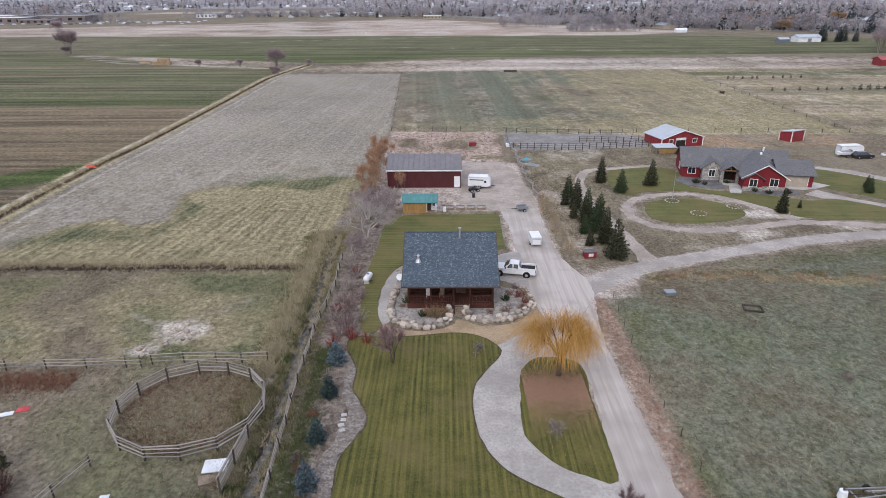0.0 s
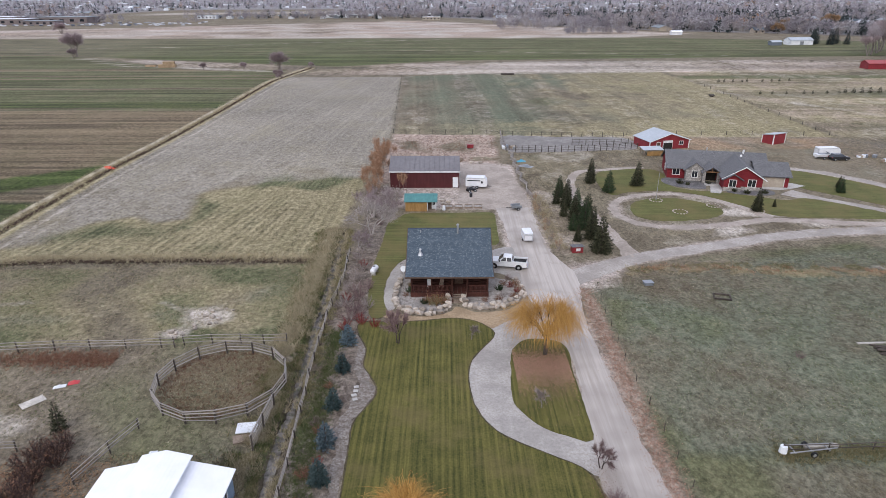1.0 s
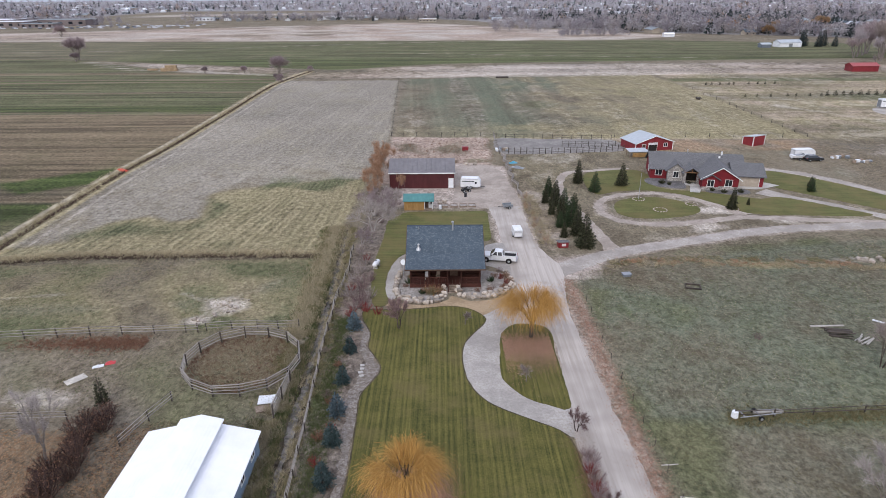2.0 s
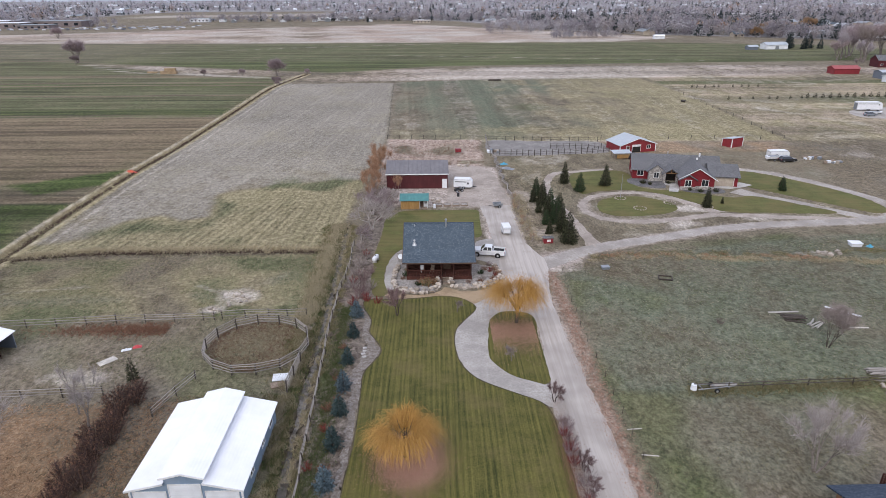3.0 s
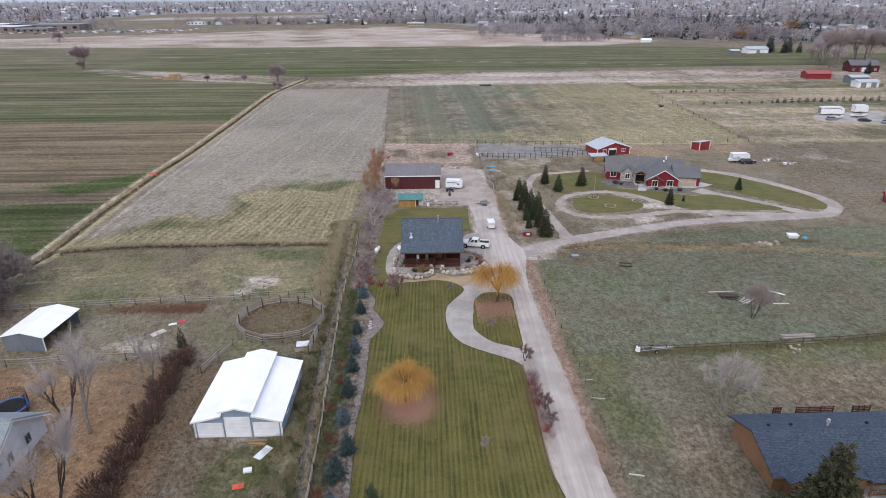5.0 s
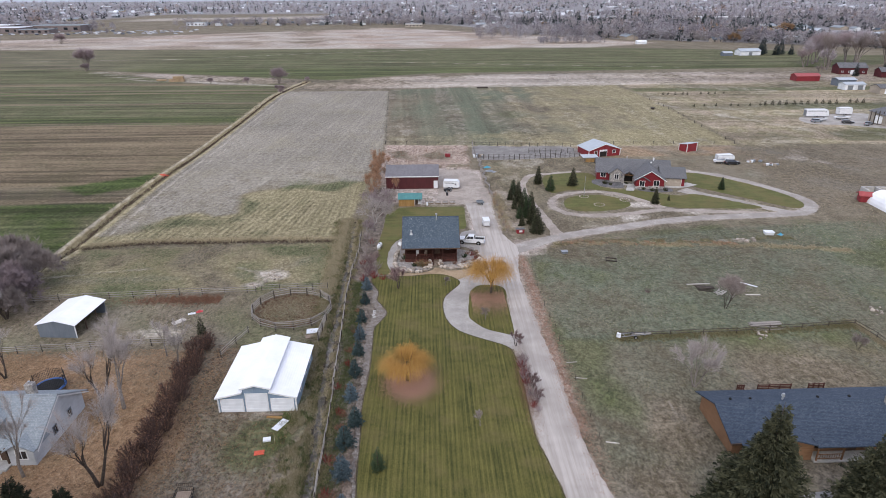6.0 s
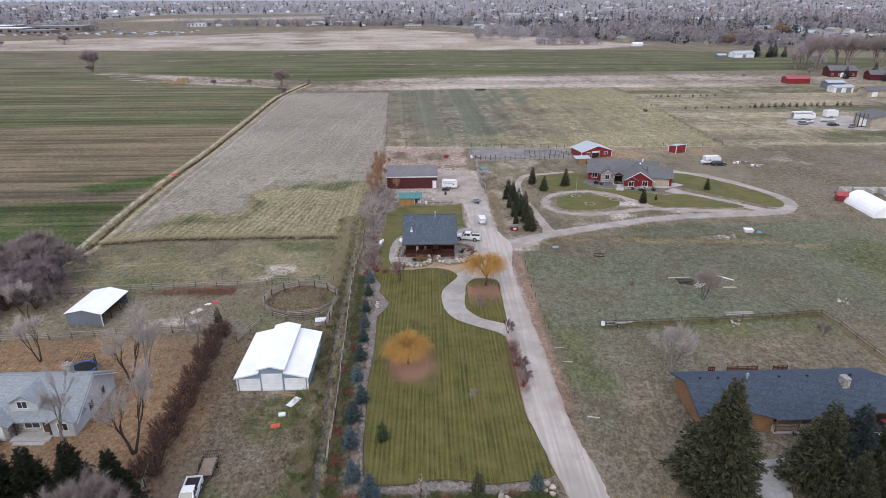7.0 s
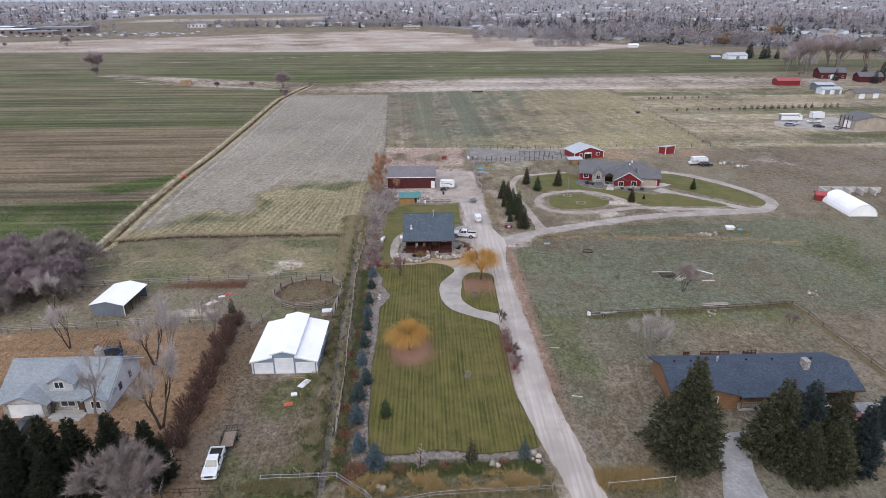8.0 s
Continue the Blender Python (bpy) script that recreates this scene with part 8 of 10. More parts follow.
rock_wall([(2.4, 66.2), (2.6, 65.0), (3.9, 64.1), (6.0, 64.1), (8.6, 65.3), (10.3, 67.2), (10.5, 69.4), (10.0, 71.6)], "cream boulder wall beside the porch steps", 2)


def loose_rocks(spots, size, label, seed):
    rng = random.Random(seed)
    for x, y in spots:
        ob = new("rock", boulder_meshes[rng.randrange(7)])
        s = size * rng.uniform(0.6, 1.4)
        ob.matrix_basis = Matrix.LocRotScale((x, y, 0.2 * s), Euler((0, 0, rng.uniform(0, 6))), (s, s, s))
        tagged(ob, label, "rock", "loose rocks")


loose_rocks([(13.6, 1.2), (14.1, 0.6), (13.3, 0.2), (8.0, -0.6), (8.7, -0.9), (-6.2, -4.0), (-5.5, -4.4), (13.9, -0.4)], 0.75, "pale rock lying in the front bed", 3)
loose_rocks([(76.0 + 0.7 * math.cos(i * 2.4) * (i % 4), 44.2 + 0.5 * math.sin(i * 2.4) * (i % 4)) for i in range(10)], 0.5, "pale stone in a rubble heap", 4)
loose_rocks([(52.6 + 0.6 * math.cos(i * 2.4) * (i % 4), 37.0 + 0.4 * math.sin(i * 2.4) * (i % 4)) for i in range(9)], 0.4, "pale stone in a rubble scatter", 5)
loose_rocks([(68.6 + 1.3 * math.cos(i * 2.4) * (i % 3), 76.6 + 0.6 * math.sin(i * 2.4) * (i % 3)) for i in range(11)], 0.8, "tan clod in a dug heap", 6)
loose_rocks([(-29.5 + 1.1 * math.cos(i * 2.4) * (i % 4), 61.8 + 0.8 * math.sin(i * 2.4) * (i % 4)) for i in range(12)], 0.5, "grey stone scattered in the paddock", 7)
loose_rocks([(-32.5 + 1.0 * math.cos(i * 2.4) * (i % 4), 57.8 + 0.5 * math.sin(i * 2.4) * (i % 4)) for i in range(7)], 0.5, "pale stone scattered in the paddock", 8)
loose_rocks([(-10.5, 127.5), (-9.6, 129.0), (-8.4, 128.3), (-0.6, 108.2), (-0.4, 106.3), (0.6, 107.4), (7.2, 136.5), (8.4, 136.9), (6.2, 137.2)], 0.8, "pale rock beside the barn", 9)

# ---- vehicles ----
def paint(name, c, rough=0.3):
    m, t, b = shader(name, rough, 0.0, 0.5)
    co = place(t, True)
    n = node_noise(t, co, 1.5, 4.0)
    t.links.new(node_mix(t, node_range(t, n, 0.35, 0.7), c, tuple(0.86 * v for v in c)), b.inputs["Base Color"])
    b.inputs["Coat Weight"].default_value = 0.3
    return m


CARWHITE, CARBLACK, CARRED, CARGREY = paint("white_car_paint", (0.75, 0.76, 0.77)), paint("black_car_paint", (0.02, 0.021, 0.025)), paint("red_car_paint", (0.14, 0.012, 0.016)), paint("grey_car_paint", (0.2, 0.22, 0.24))
AMBER, REDLAMP, LAMPGLASS = paint("amber_lens", (0.5, 0.22, 0.03)), paint("red_lens", (0.35, 0.01, 0.01)), paint("lamp_glass", (0.6, 0.62, 0.64), 0.15)


def wheel(parent, x, y, r=0.38, w=0.26):
    t = part("wheel", tube(B(), (x, y - w / 2, r), (x, y + w / 2, r), r, r, 16), BLACK, parent)
    s = 1 if y > 0 else -1
    part("rim", tube(B(), (x, y + s * (w / 2 - 0.02), r), (x, y + s * (w / 2 + 0.015), r), r * 0.6, r * 0.5, 12), METAL, t)


def pickup(x, y, turn, body, label):
    """Crew-cab pickup, nose towards local +x."""
    e = thing("pickup_truck", x, y, 0, turn, label, "vehicle", "pickup trucks")
    bm = prism(B(), [(-2.9, 0.5), (2.75, 0.45), (2.9, 0.6), (2.9, 1.02), (2.7, 1.14), (1.25, 1.2), (1.25, 1.22), (-0.85, 1.22), (-0.85, 1.08), (-2.9, 1.08)], "y", -0.98, 0.98)
    part("body", bm, body, e)
    # cab with sloped screens and a narrower roof
    bm = B()
    low, top = [(-0.85, 1.22), (1.35, 1.2)], [(-0.62, 1.86), (0.55, 1.88)]
    v = [bm.verts.new(p) for p in ((low[0][0], -0.93, low[0][1]), (low[1][0], -0.93, low[1][1]), (low[1][0], 0.93, low[1][1]), (low[0][0], 0.93, low[0][1]),
                                   (top[0][0], -0.74, top[0][1]), (top[1][0], -0.74, top[1][1]), (top[1][0], 0.74, top[1][1]), (top[0][0], 0.74, top[0][1]))]
    for f in ((0, 1, 5, 4), (1, 2, 6, 5), (2, 3, 7, 6), (3, 0, 4, 7), (4, 5, 6, 7)):
        bm.faces.new([v[i] for i in f])
    bmesh.ops.bevel(bm, geom=list(bm.edges), offset=0.05, segments=1, affect="EDGES")
    part("cab", bm, body, e)
    part("windscreen", slab(B(), [(1.32, -0.78, 1.27), (1.32, 0.78, 1.27), (0.68, 0.68, 1.84), (0.68, -0.68, 1.84)], 0.04), GLASS, e)
    part("rear_window", slab(B(), [(-0.86, -0.7, 1.32), (-0.86, 0.7, 1.32), (-0.69, 0.64, 1.76), (-0.69, -0.64, 1.76)], 0.02), GLASS, e)
    for s in (-1, 1):
        for x0, x1 in ((-0.62, 0.05), (0.14, 0.95)):
            q = [(x0, s * 0.935, 1.28), (x1, s * 0.935, 1.28), (min(x1, 0.5) - 0.02, s * 0.79, 1.8), (x0 + 0.04, s * 0.79, 1.8)]
            bm = B()
            a = [bm.verts.new(p) for p in q]
            b = [bm.verts.new((p[0], p[1] - s * 0.03, p[2])) for p in q]
            bm.faces.new(a)
            bm.faces.new(b[::-1])
            for i in range(4):
                bm.faces.new((a[i], b[i], b[(i + 1) % 4], a[(i + 1) % 4]))
            bmesh.ops.recalc_face_normals(bm, faces=bm.faces)
            part("side_window", bm, GLASS, e)
        part("mirror", box(B(), 1.0, 1.18, min(s * 0.98, s * 1.2), max(s * 0.98, s * 1.2), 1.24, 1.46, None, 0.03), CARBLACK, e)
        part("bed_side", box(B(), -2.9, -0.9, min(s * 0.86, s * 0.98), max(s * 0.86, s * 0.98), 1.082, 1.36, None, 0.02), body, e)
        part("headlight", box(B(), 2.84, 2.93, min(s * 0.6, s * 0.92), max(s * 0.6, s * 0.92), 0.82, 1.02, None, 0.02), LAMPGLASS, e)
        part("tail_light", box(B(), -2.94, -2.88, min(s * 0.8, s * 0.96), max(s * 0.8, s * 0.96), 0.85, 1.25, None, 0.01), REDLAMP, e)
        for wx in (1.9, -1.75):
            wheel(e, wx, s * 0.86)
            part("wheel_arch", tube(B(), (wx, s * 0.9, 0.42), (wx, s * 0.99, 0.42), 0.5, 0.5, 14), BLACK, e)
    part("tailgate", box(B(), -2.9, -2.82, -0.855, 0.855, 1.082, 1.36, None, 0.015), body, e)
    part("bed_liner", box(B(), -2.81, -0.9, -0.855, 0.855, 1.082, 1.1), BLACK, e)
    part("grille", box(B(), 2.86, 2.92, -0.56, 0.56, 0.72, 1.02, None, 0.02), CARBLACK, e)
    part("front_bumper", box(B(), 2.8, 3.0, -0.95, 0.95, 0.45, 0.64, None, 0.05), METAL, e)
    part("rear_bumper", box(B(), -3.05, -2.86, -0.9, 0.9, 0.48, 0.64, None, 0.04), METAL, e)
    return e


pickup(9.2, 77.1, 168, CARWHITE, "white crew-cab pickup truck parked beside the log house")
pickup(-27.0, 0.0, -86, CARWHITE, "white pickup truck parked nose out with a trailer behind").scale = (0.86, 0.92, 0.95)


def car(x, y, turn, body, label):
    e = thing("parked_car", x, y, 0, turn, label, "vehicle", "parked cars")
    part("body", prism(B(), [(-2.2, 0.35), (2.2, 0.3), (2.3, 0.6), (2.1, 0.85), (1.1, 0.98), (-2.1, 1.02), (-2.3, 0.8)], "y", -0.9, 0.9), body, e)
    bm = B()
    v = [bm.verts.new(p) for p in ((-2.05, -0.85, 1.0), (1.2, -0.85, 0.96), (1.2, 0.85, 0.96), (-2.05, 0.85, 1.0), (-1.7, -0.66, 1.52), (0.3, -0.66, 1.54), (0.3, 0.66, 1.54), (-1.7, 0.66, 1.52))]
    for f in ((0, 1, 5, 4), (1, 2, 6, 5), (2, 3, 7, 6), (3, 0, 4, 7), (4, 5, 6, 7)):
        bm.faces.new([v[i] for i in f])
    part("glasshouse", bm, GLASS, e)
    part("roof", box(B(), -1.72, 0.32, -0.67, 0.67, 1.5, 1.57, None, 0.03), body, e)
    for s in (-1, 1):
        for wx in (1.4, -1.4):
            wheel(e, wx, s * 0.8, 0.33, 0.22)
        part("headlight", box(B(), 2.16, 2.28, min(s * 0.5, s * 0.82), max(s * 0.5, s * 0.82), 0.6, 0.76, None, 0.02), LAMPGLASS, e)
        part("tail_light", box(B(), -2.3, -2.2, min(s * 0.6, s * 0.85), max(s * 0.6, s * 0.85), 0.7, 0.9, None, 0.02), REDLAMP, e)


car(59.2, 8.0, -80, CARRED, "dark red car parked in the garage mouth")
car(95.2, 138.9, 5, CARBLACK, "black car parked beside the boat trailers")
car(55.7, 6.9, -82, CARWHITE, "white car parked on the concrete drive")
car(-55.2, 8.0, 95, CARBLACK, "black car parked before the garage")


def flatbed(x, y, turn):
    e = thing("utility_trailer", x, y, 0, turn, "black flat utility trailer with a mesh ramp raised", "trailer")
    for i in range(7):
        part("deck_board", box(B(), -2.1, 2.1, -0.9 + 0.26 * i, -0.66 + 0.26 * i, 0.5, 0.55), STEPWOOD, e)
    bm = B()
    for s in (-1, 1):
        for z in (0.55, 0.95):
            box(bm, -2.15, 2.15, s * 0.97 - 0.03, s * 0.97 + 0.03, z - 0.03, z + 0.03)
        for i in range(5):
            xx = -2.1 + 4.2 * i / 4
            box(bm, xx - 0.03, xx + 0.03, s * 0.97 - 0.03, s * 0.97 + 0.03, 0.45, 0.95)
    for i in range(2):
        box(bm, -2.15 + 4.24 * i, -2.09 + 4.24 * i, -0.97, 0.97, 0.42, 0.5)
    part("frame", bm, BLACK, e)
    bm = B()
    for i in range(9):
        yy = -0.9 + 1.8 * i / 8
        box(bm, -2.24, -2.2, yy - 0.02, yy + 0.02, 0.5, 1.65)
    for z in (0.5, 1.05, 1.62):
        box(bm, -2.25, -2.19, -0.92, 0.92, z, z + 0.05)
    part("ramp", bm, DARKPOST, e, "raised steel mesh ramp")
    part("tongue", prism(B(), [(2.15, -0.5), (2.15, 0.5), (3.2, 0.05), (3.2, -0.05)], "z", 0.4, 0.48), BLACK, e)
    for s in (-1, 1):
        wheel(e, -0.3, s * 1.12, 0.32, 0.2)
        part("fender", box(B(), -0.75, 0.15, s * 1.12 - 0.12, s * 1.12 + 0.12, 0.66, 0.7, None, 0.015), BLACK, e)
    return e


flatbed(-26.5, 4.8, -86).scale = (0.72, 0.92, 0.9)


def box_trailer(x, y, turn, l, w, h, body, label, name="box_trailer", nose=0.4, stripe=False):
    e = thing(name, x, y, 0, turn, label, "trailer")
    part("body", prism(B(), [(-l / 2, 0.5), (l / 2 - 0.1, 0.5), (l / 2 + nose, 0.7), (l / 2 + nose * 0.8, h * 0.75), (l / 2 - 0.1, h), (-l / 2 + 0.1, h), (-l / 2, h - 0.15)], "y", -w / 2, w / 2), body, e)
    part("roof_edge", box(B(), -l / 2, l / 2 - 0.1, -w / 2 - 0.012, w / 2 + 0.012, h - 0.22, h - 0.12), METAL, e)
    part("tongue", prism(B(), [(l / 2 - 0.2, -0.4), (l / 2 - 0.2, 0.4), (l / 2 + nose + 0.9, 0.05), (l / 2 + nose + 0.9, -0.05)], "z", 0.42, 0.49), BLACK, e)
    for s in (-1, 1):
        for wx in ((-0.45, 0.35) if l > 3.4 else (0.0,)):
            wheel(e, wx, s * (w / 2 - 0.06), 0.34, 0.2)
        part("fender", box(B(), -0.95, 0.85, min(s * w / 2, s * (w / 2 + 0.1)), max(s * w / 2, s * (w / 2 + 0.1)), 0.66, 0.72, None, 0.02), METAL, e)
    door(e, "left", -l / 2, 0, 0.6, w * 0.8, h - 1.0, CARGREY if stripe else body, METAL, 0, "rear_door")
    if stripe:
        for s in (-1, 1):
            part("lettering_bar", box(B(), -l / 2 + 0.3, l / 2 - 0.9, s * (w / 2 + 0.006) - 0.006, s * (w / 2 + 0.006) + 0.006, h - 0.75, h - 0.55), CARBLACK, e)
            part("window", box(B(), l / 2 - 0.75, l / 2 - 0.35, s * (w / 2 + 0.008) - 0.01, s * (w / 2 + 0.008) + 0.01, h - 1.2, h - 0.75), GLASS, e)
    return e


box_trailer(6.3, 117.2, -8, 3.9, 2.0, 2.45, CARWHITE, "white horse trailer parked beside the maroon barn", "horse_trailer", 0.5, True)
box_trailer(13.4, 87.6, 93, 2.7, 1.5, 1.75, CARWHITE, "small white box trailer on the gravel lane", nose=0.1)
box_trailer(94.6, 143.4, 4, 5.0, 2.0, 2.1, CARWHITE, "white camping trailer beside the red barn yard", "camper", 0.6)


def boat(x, y, turn, l=5.2, label="white motor boat on a trailer"):
    e = thing("boat", x, y, 0, turn, label, "boat")
    hull = B()
    rows = []
    for f, hw, zk in ((0.0, 0.95, 0.55), (0.35, 1.0, 0.5), (0.7, 0.8, 0.55), (0.92, 0.35, 0.75), (1.0, 0.02, 1.05)):
        xx = -l / 2 + l * f
        rows.append([hull.verts.new(p) for p in ((xx, -hw, 1.25 + 0.1 * f), (xx, -hw * 0.75, zk + 0.15), (xx, 0, zk), (xx, hw * 0.75, zk + 0.15), (xx, hw, 1.25 + 0.1 * f))])
    for a, b in zip(rows[:-1], rows[1:]):
        for i in range(4):
            hull.faces.new((a[i], a[i + 1], b[i + 1], b[i]))
        hull.faces.new((a[4], a[0], b[0], b[4]))
    hull.faces.new(rows[0][::-1])
    bmesh.ops.recalc_face_normals(hull, faces=hull.faces)
    part("hull", hull, CARWHITE, e)
    part("cockpit", box(B(), -l * 0.35, l * 0.1, -0.7, 0.7, 1.27, 1.36, None, 0.03), CARGREY, e)
    part("windshield", slab(B(), [(l * 0.14, -0.6, 1.36), (l * 0.14, 0.6, 1.36), (l * 0.04, 0.5, 1.75), (l * 0.04, -0.5, 1.75)], 0.03), GLASS, e)
    part("trailer_frame", box(B(), -l / 2, l / 2 + 0.8, -0.06, 0.06, 0.36, 0.48), METAL, e)
    for s in (-1, 1):
        wheel(e, -l * 0.15, s * 1.0, 0.3, 0.18)
        part("bunk", box(B(), -l / 2 + 0.2, l * 0.3, s * 0.6 - 0.06, s * 0.6 + 0.06, 0.46, 0.66), BLACK, e)


boat(92.6, 140.2, 6)


def atv(x, y, turn):
    e = thing("quad_bike", x, y, 0, turn, "black quad bike parked behind the white trailer", "vehicle")
    part("chassis", box(B(), -0.8, 0.8, -0.3, 0.3, 0.4, 0.75, None, 0.08), CARBLACK, e)
    part("seat", box(B(), -0.55, 0.15, -0.18, 0.18, 0.75, 0.92, None, 0.05), BLACK, e)
    part("rack", box(B(), -0.95, -0.45, -0.4, 0.4, 0.93, 0.97), CARBLACK, e)
    part("fender", box(B(), 0.3, 0.95, -0.5, 0.5, 0.72, 0.78, None, 0.02), CARBLACK, e)
    part("handlebar", tube(tube(B(), (0.25, 0, 0.75), (0.2, 0, 1.15), 0.04, 0.03, 6), (0.18, -0.4, 1.15), (0.18, 0.4, 1.15), 0.025, 0.025, 6), BLACK, e)
    for wx in (-0.6, 0.65):
        for s in (-1, 1):
            wheel(e, wx, s * 0.48, 0.32, 0.25)


atv(5.3, 114.4, 20)


def yard_cart(x, y, turn):
    e = thing("dump_cart", x, y, 0, turn, "dark grey tipping cart on the gravel lane", "cart")
    bm = B()
    box(bm, -0.9, 0.9, -0.7, 0.7, 0.5, 0.56)
    for s in (-1, 1):
        box(bm, -0.9, 0.9, s * 0.7 - 0.03, s * 0.7 + 0.03, 0.56, 0.95)
    box(bm, 0.87, 0.93, -0.67, 0.67, 0.56, 0.95)
    part("tub", bm, CARGREY, e)
    part("tongue", box(B(), 0.9, 2.0, -0.04, 0.04, 0.45, 0.53), BLACK, e)
    for s in (-1, 1):
        wheel(e, -0.2, s * 0.85, 0.3, 0.2)


yard_cart(13.3, 103.2, 190)


def propane_tank(x, y, turn):
    e = thing("propane_tank", x, y, 0, turn, "white propane tank on concrete feet in the bed", "tank")
    bm = B()
    n = 16
    prev = None
    for xx, r in ((-1.05, 0.02), (-1.0, 0.2), (-0.88, 0.36), (-0.7, 0.43), (0.7, 0.43), (0.88, 0.36), (1.0, 0.2), (1.05, 0.02)):
        cur = [bm.verts.new((xx, r * math.cos(6.28319 * i / n), 0.72 + r * math.sin(6.28319 * i / n))) for i in range(n)]
        if prev:
            for i in range(n):
                bm.faces.new((prev[i], prev[(i + 1) % n], cur[(i + 1) % n], cur[i]))
        prev = cur
    bmesh.ops.recalc_face_normals(bm, faces=bm.faces)
    part("tank_shell", bm, CARWHITE, e)
    part("valve_dome", tube(B(), (0, 0, 1.12), (0, 0, 1.3), 0.16, 0.13, 10), CARGREY, e)
    for xx in (-0.6, 0.6):
        part("foot", box(B(), xx - 0.12, xx + 0.12, -0.35, 0.35, 0, 0.36, None, 0.02), CONCRETE, e)


propane_tank(-10.4, 74.8, 78)


# ---- small things in the yards ----
def plank(name, x, y, turn, l, w, t, material, label, z=0.0, group=""):
    ob = part(name, box(B(), -l / 2, l / 2, -w / 2, w / 2, 0, t, None, 0.008), material)
    ob.matrix_basis = pose(x, y, z, 0, 0, turn)
    return tagged(ob, label, "board", group)


plank("white_board", -18.7, 40.3, 8, 1.9, 1.5, 0.08, WHITE, "white board lying beside the creek", 0.25)
plank("pallet", -18.9, 39.0, 20, 1.4, 1.1, 0.14, STEPWOOD, "weathered pallet lying beside the creek")
plank("white_board", -18.9, 17.6, 62, 2.2, 1.0, 0.07, WHITE, "white sheet lying before the barn", 0.02)
plank("white_board", -19.9, 14.8, 10, 0.9, 0.7, 0.2, WHITE, "white slab lying before the barn", 0.02)
plank("lumber", -20.3, 19.6, 3, 2.6, 0.3, 0.12, STEPWOOD, "plank lying at the barn doors", 0, "lumber")
plank("lumber", -20.0, 19.1, -6, 2.0, 0.35, 0.12, OCHRE, "tan plank lying at the barn doors", 0, "lumber")
plank("long_board", 58.6, 55.4, -42, 4.6, 0.4, 0.06, WHITE, "long pale board lying in the pasture", 0.03, "lumber")
plank("long_board", 50.0, 55.4, 2, 4.4, 0.35, 0.08, PALEPOLE, "long pale board lying in the pasture", 0.03, "lumber")
plank("long_board", 58.0, 50.8, -3, 2.6, 0.3, 0.08, PALEPOLE, "pale board lying in the pasture", 0.03, "lumber")
plank("long_board", 33.6, 37.8, 5, 3.2, 0.35, 0.25, PALEPOLE, "pale beam lying on the fence line", 0.03, "lumber")
plank("drive_marker", 20.9, 30.4, 5, 1.6, 0.09, 0.08, PALEPOLE, "short pale pole lying by the drive", 0.02)
plank("drive_marker", 21.3, 26.4, -8, 1.7, 0.09, 0.08, PALEPOLE, "short pale pole lying by the drive", 0.02)
plank("drive_marker", 22.0, 13.0, -12, 1.6, 0.12, 0.1, PALEPOLE, "short pale pole lying by the drive", 0.02)
plank("stone_slab", -9.4, 45.6, 20, 0.55, 0.4, 0.07, CONCRETE, "stepping slab in the gravel bed", 0.03, "stepping slabs")
for i, (x, y) in enumerate(((-9.3, 46.3), (-9.35, 47.0), (-9.2, 44.9))):
    plank("stone_slab", x, y, 12 * i, 0.5, 0.4, 0.07, CONCRETE, "stepping slab in the gravel bed", 0.03, "stepping slabs")


def wood_pile(x, y, turn, n, l, label, seed, material=None, spread=1.6):
    rng = random.Random(seed)
    e = thing("lumber_pile", x, y, 0, turn, label, "lumber pile")
    for i in range(n):
        layer = i * 3 // n
        a = (-l / 2 * rng.uniform(0.6, 1), rng.uniform(-spread, spread) / (1 + layer), 0.1 + 0.15 * layer)
        b = (l / 2 * rng.uniform(0.6, 1), a[1] + rng.uniform(-0.5, 0.5), 0.1 + 0.15 * layer + rng.uniform(-0.02, 0.05))
        stick("log", UNIT_RAIL, material or POLE, e, a, b, rng.uniform(0.06, 0.12))


wood_pile(54.6, 40.0, 2, 20, 5.6, "grey heap of poles beside the fence", 1)
wood_pile(50.4, 53.4, -8, 14, 3.4, "heap of reddish old timbers in the pasture", 2, DARKPOST, 1.5)
wood_pile(52.4, 51.6, 40, 7, 2.6, "small heap of pale branches", 3, PALEPOLE, 1.2)
wood_pile(2.6, 139.5, 10, 9, 4.0, "low stack of old timber behind the barn", 4, STEPWOOD, 1.0)


def raised_bed(x, y, w, d):
    e = thing("raised_bed", x, y, 0, 0, "low timber garden frame filled with soil", "garden bed", "raised beds")
    for x0, x1, y0, y1 in ((-w / 2, w / 2, -d / 2, -d / 2 + 0.08), (-w / 2, w / 2, d / 2 - 0.08, d / 2), (-w / 2, -w / 2 + 0.08, -d / 2 + 0.082, d / 2 - 0.082), (w / 2 - 0.08, w / 2, -d / 2 + 0.082, d / 2 - 0.082)):
        part("side_board", box(B(), x0, x1, y0, y1, 0, 0.32), STEPWOOD, e)
    part("soil", box(B(), -w / 2 + 0.082, w / 2 - 0.082, -d / 2 + 0.082, d / 2 - 0.082, 0, 0.22), BEDROCK, e)


for x in (0.6, 2.5, 4.4, 6.2):
    raised_bed(x, 104.6, 1.5, 1.7)


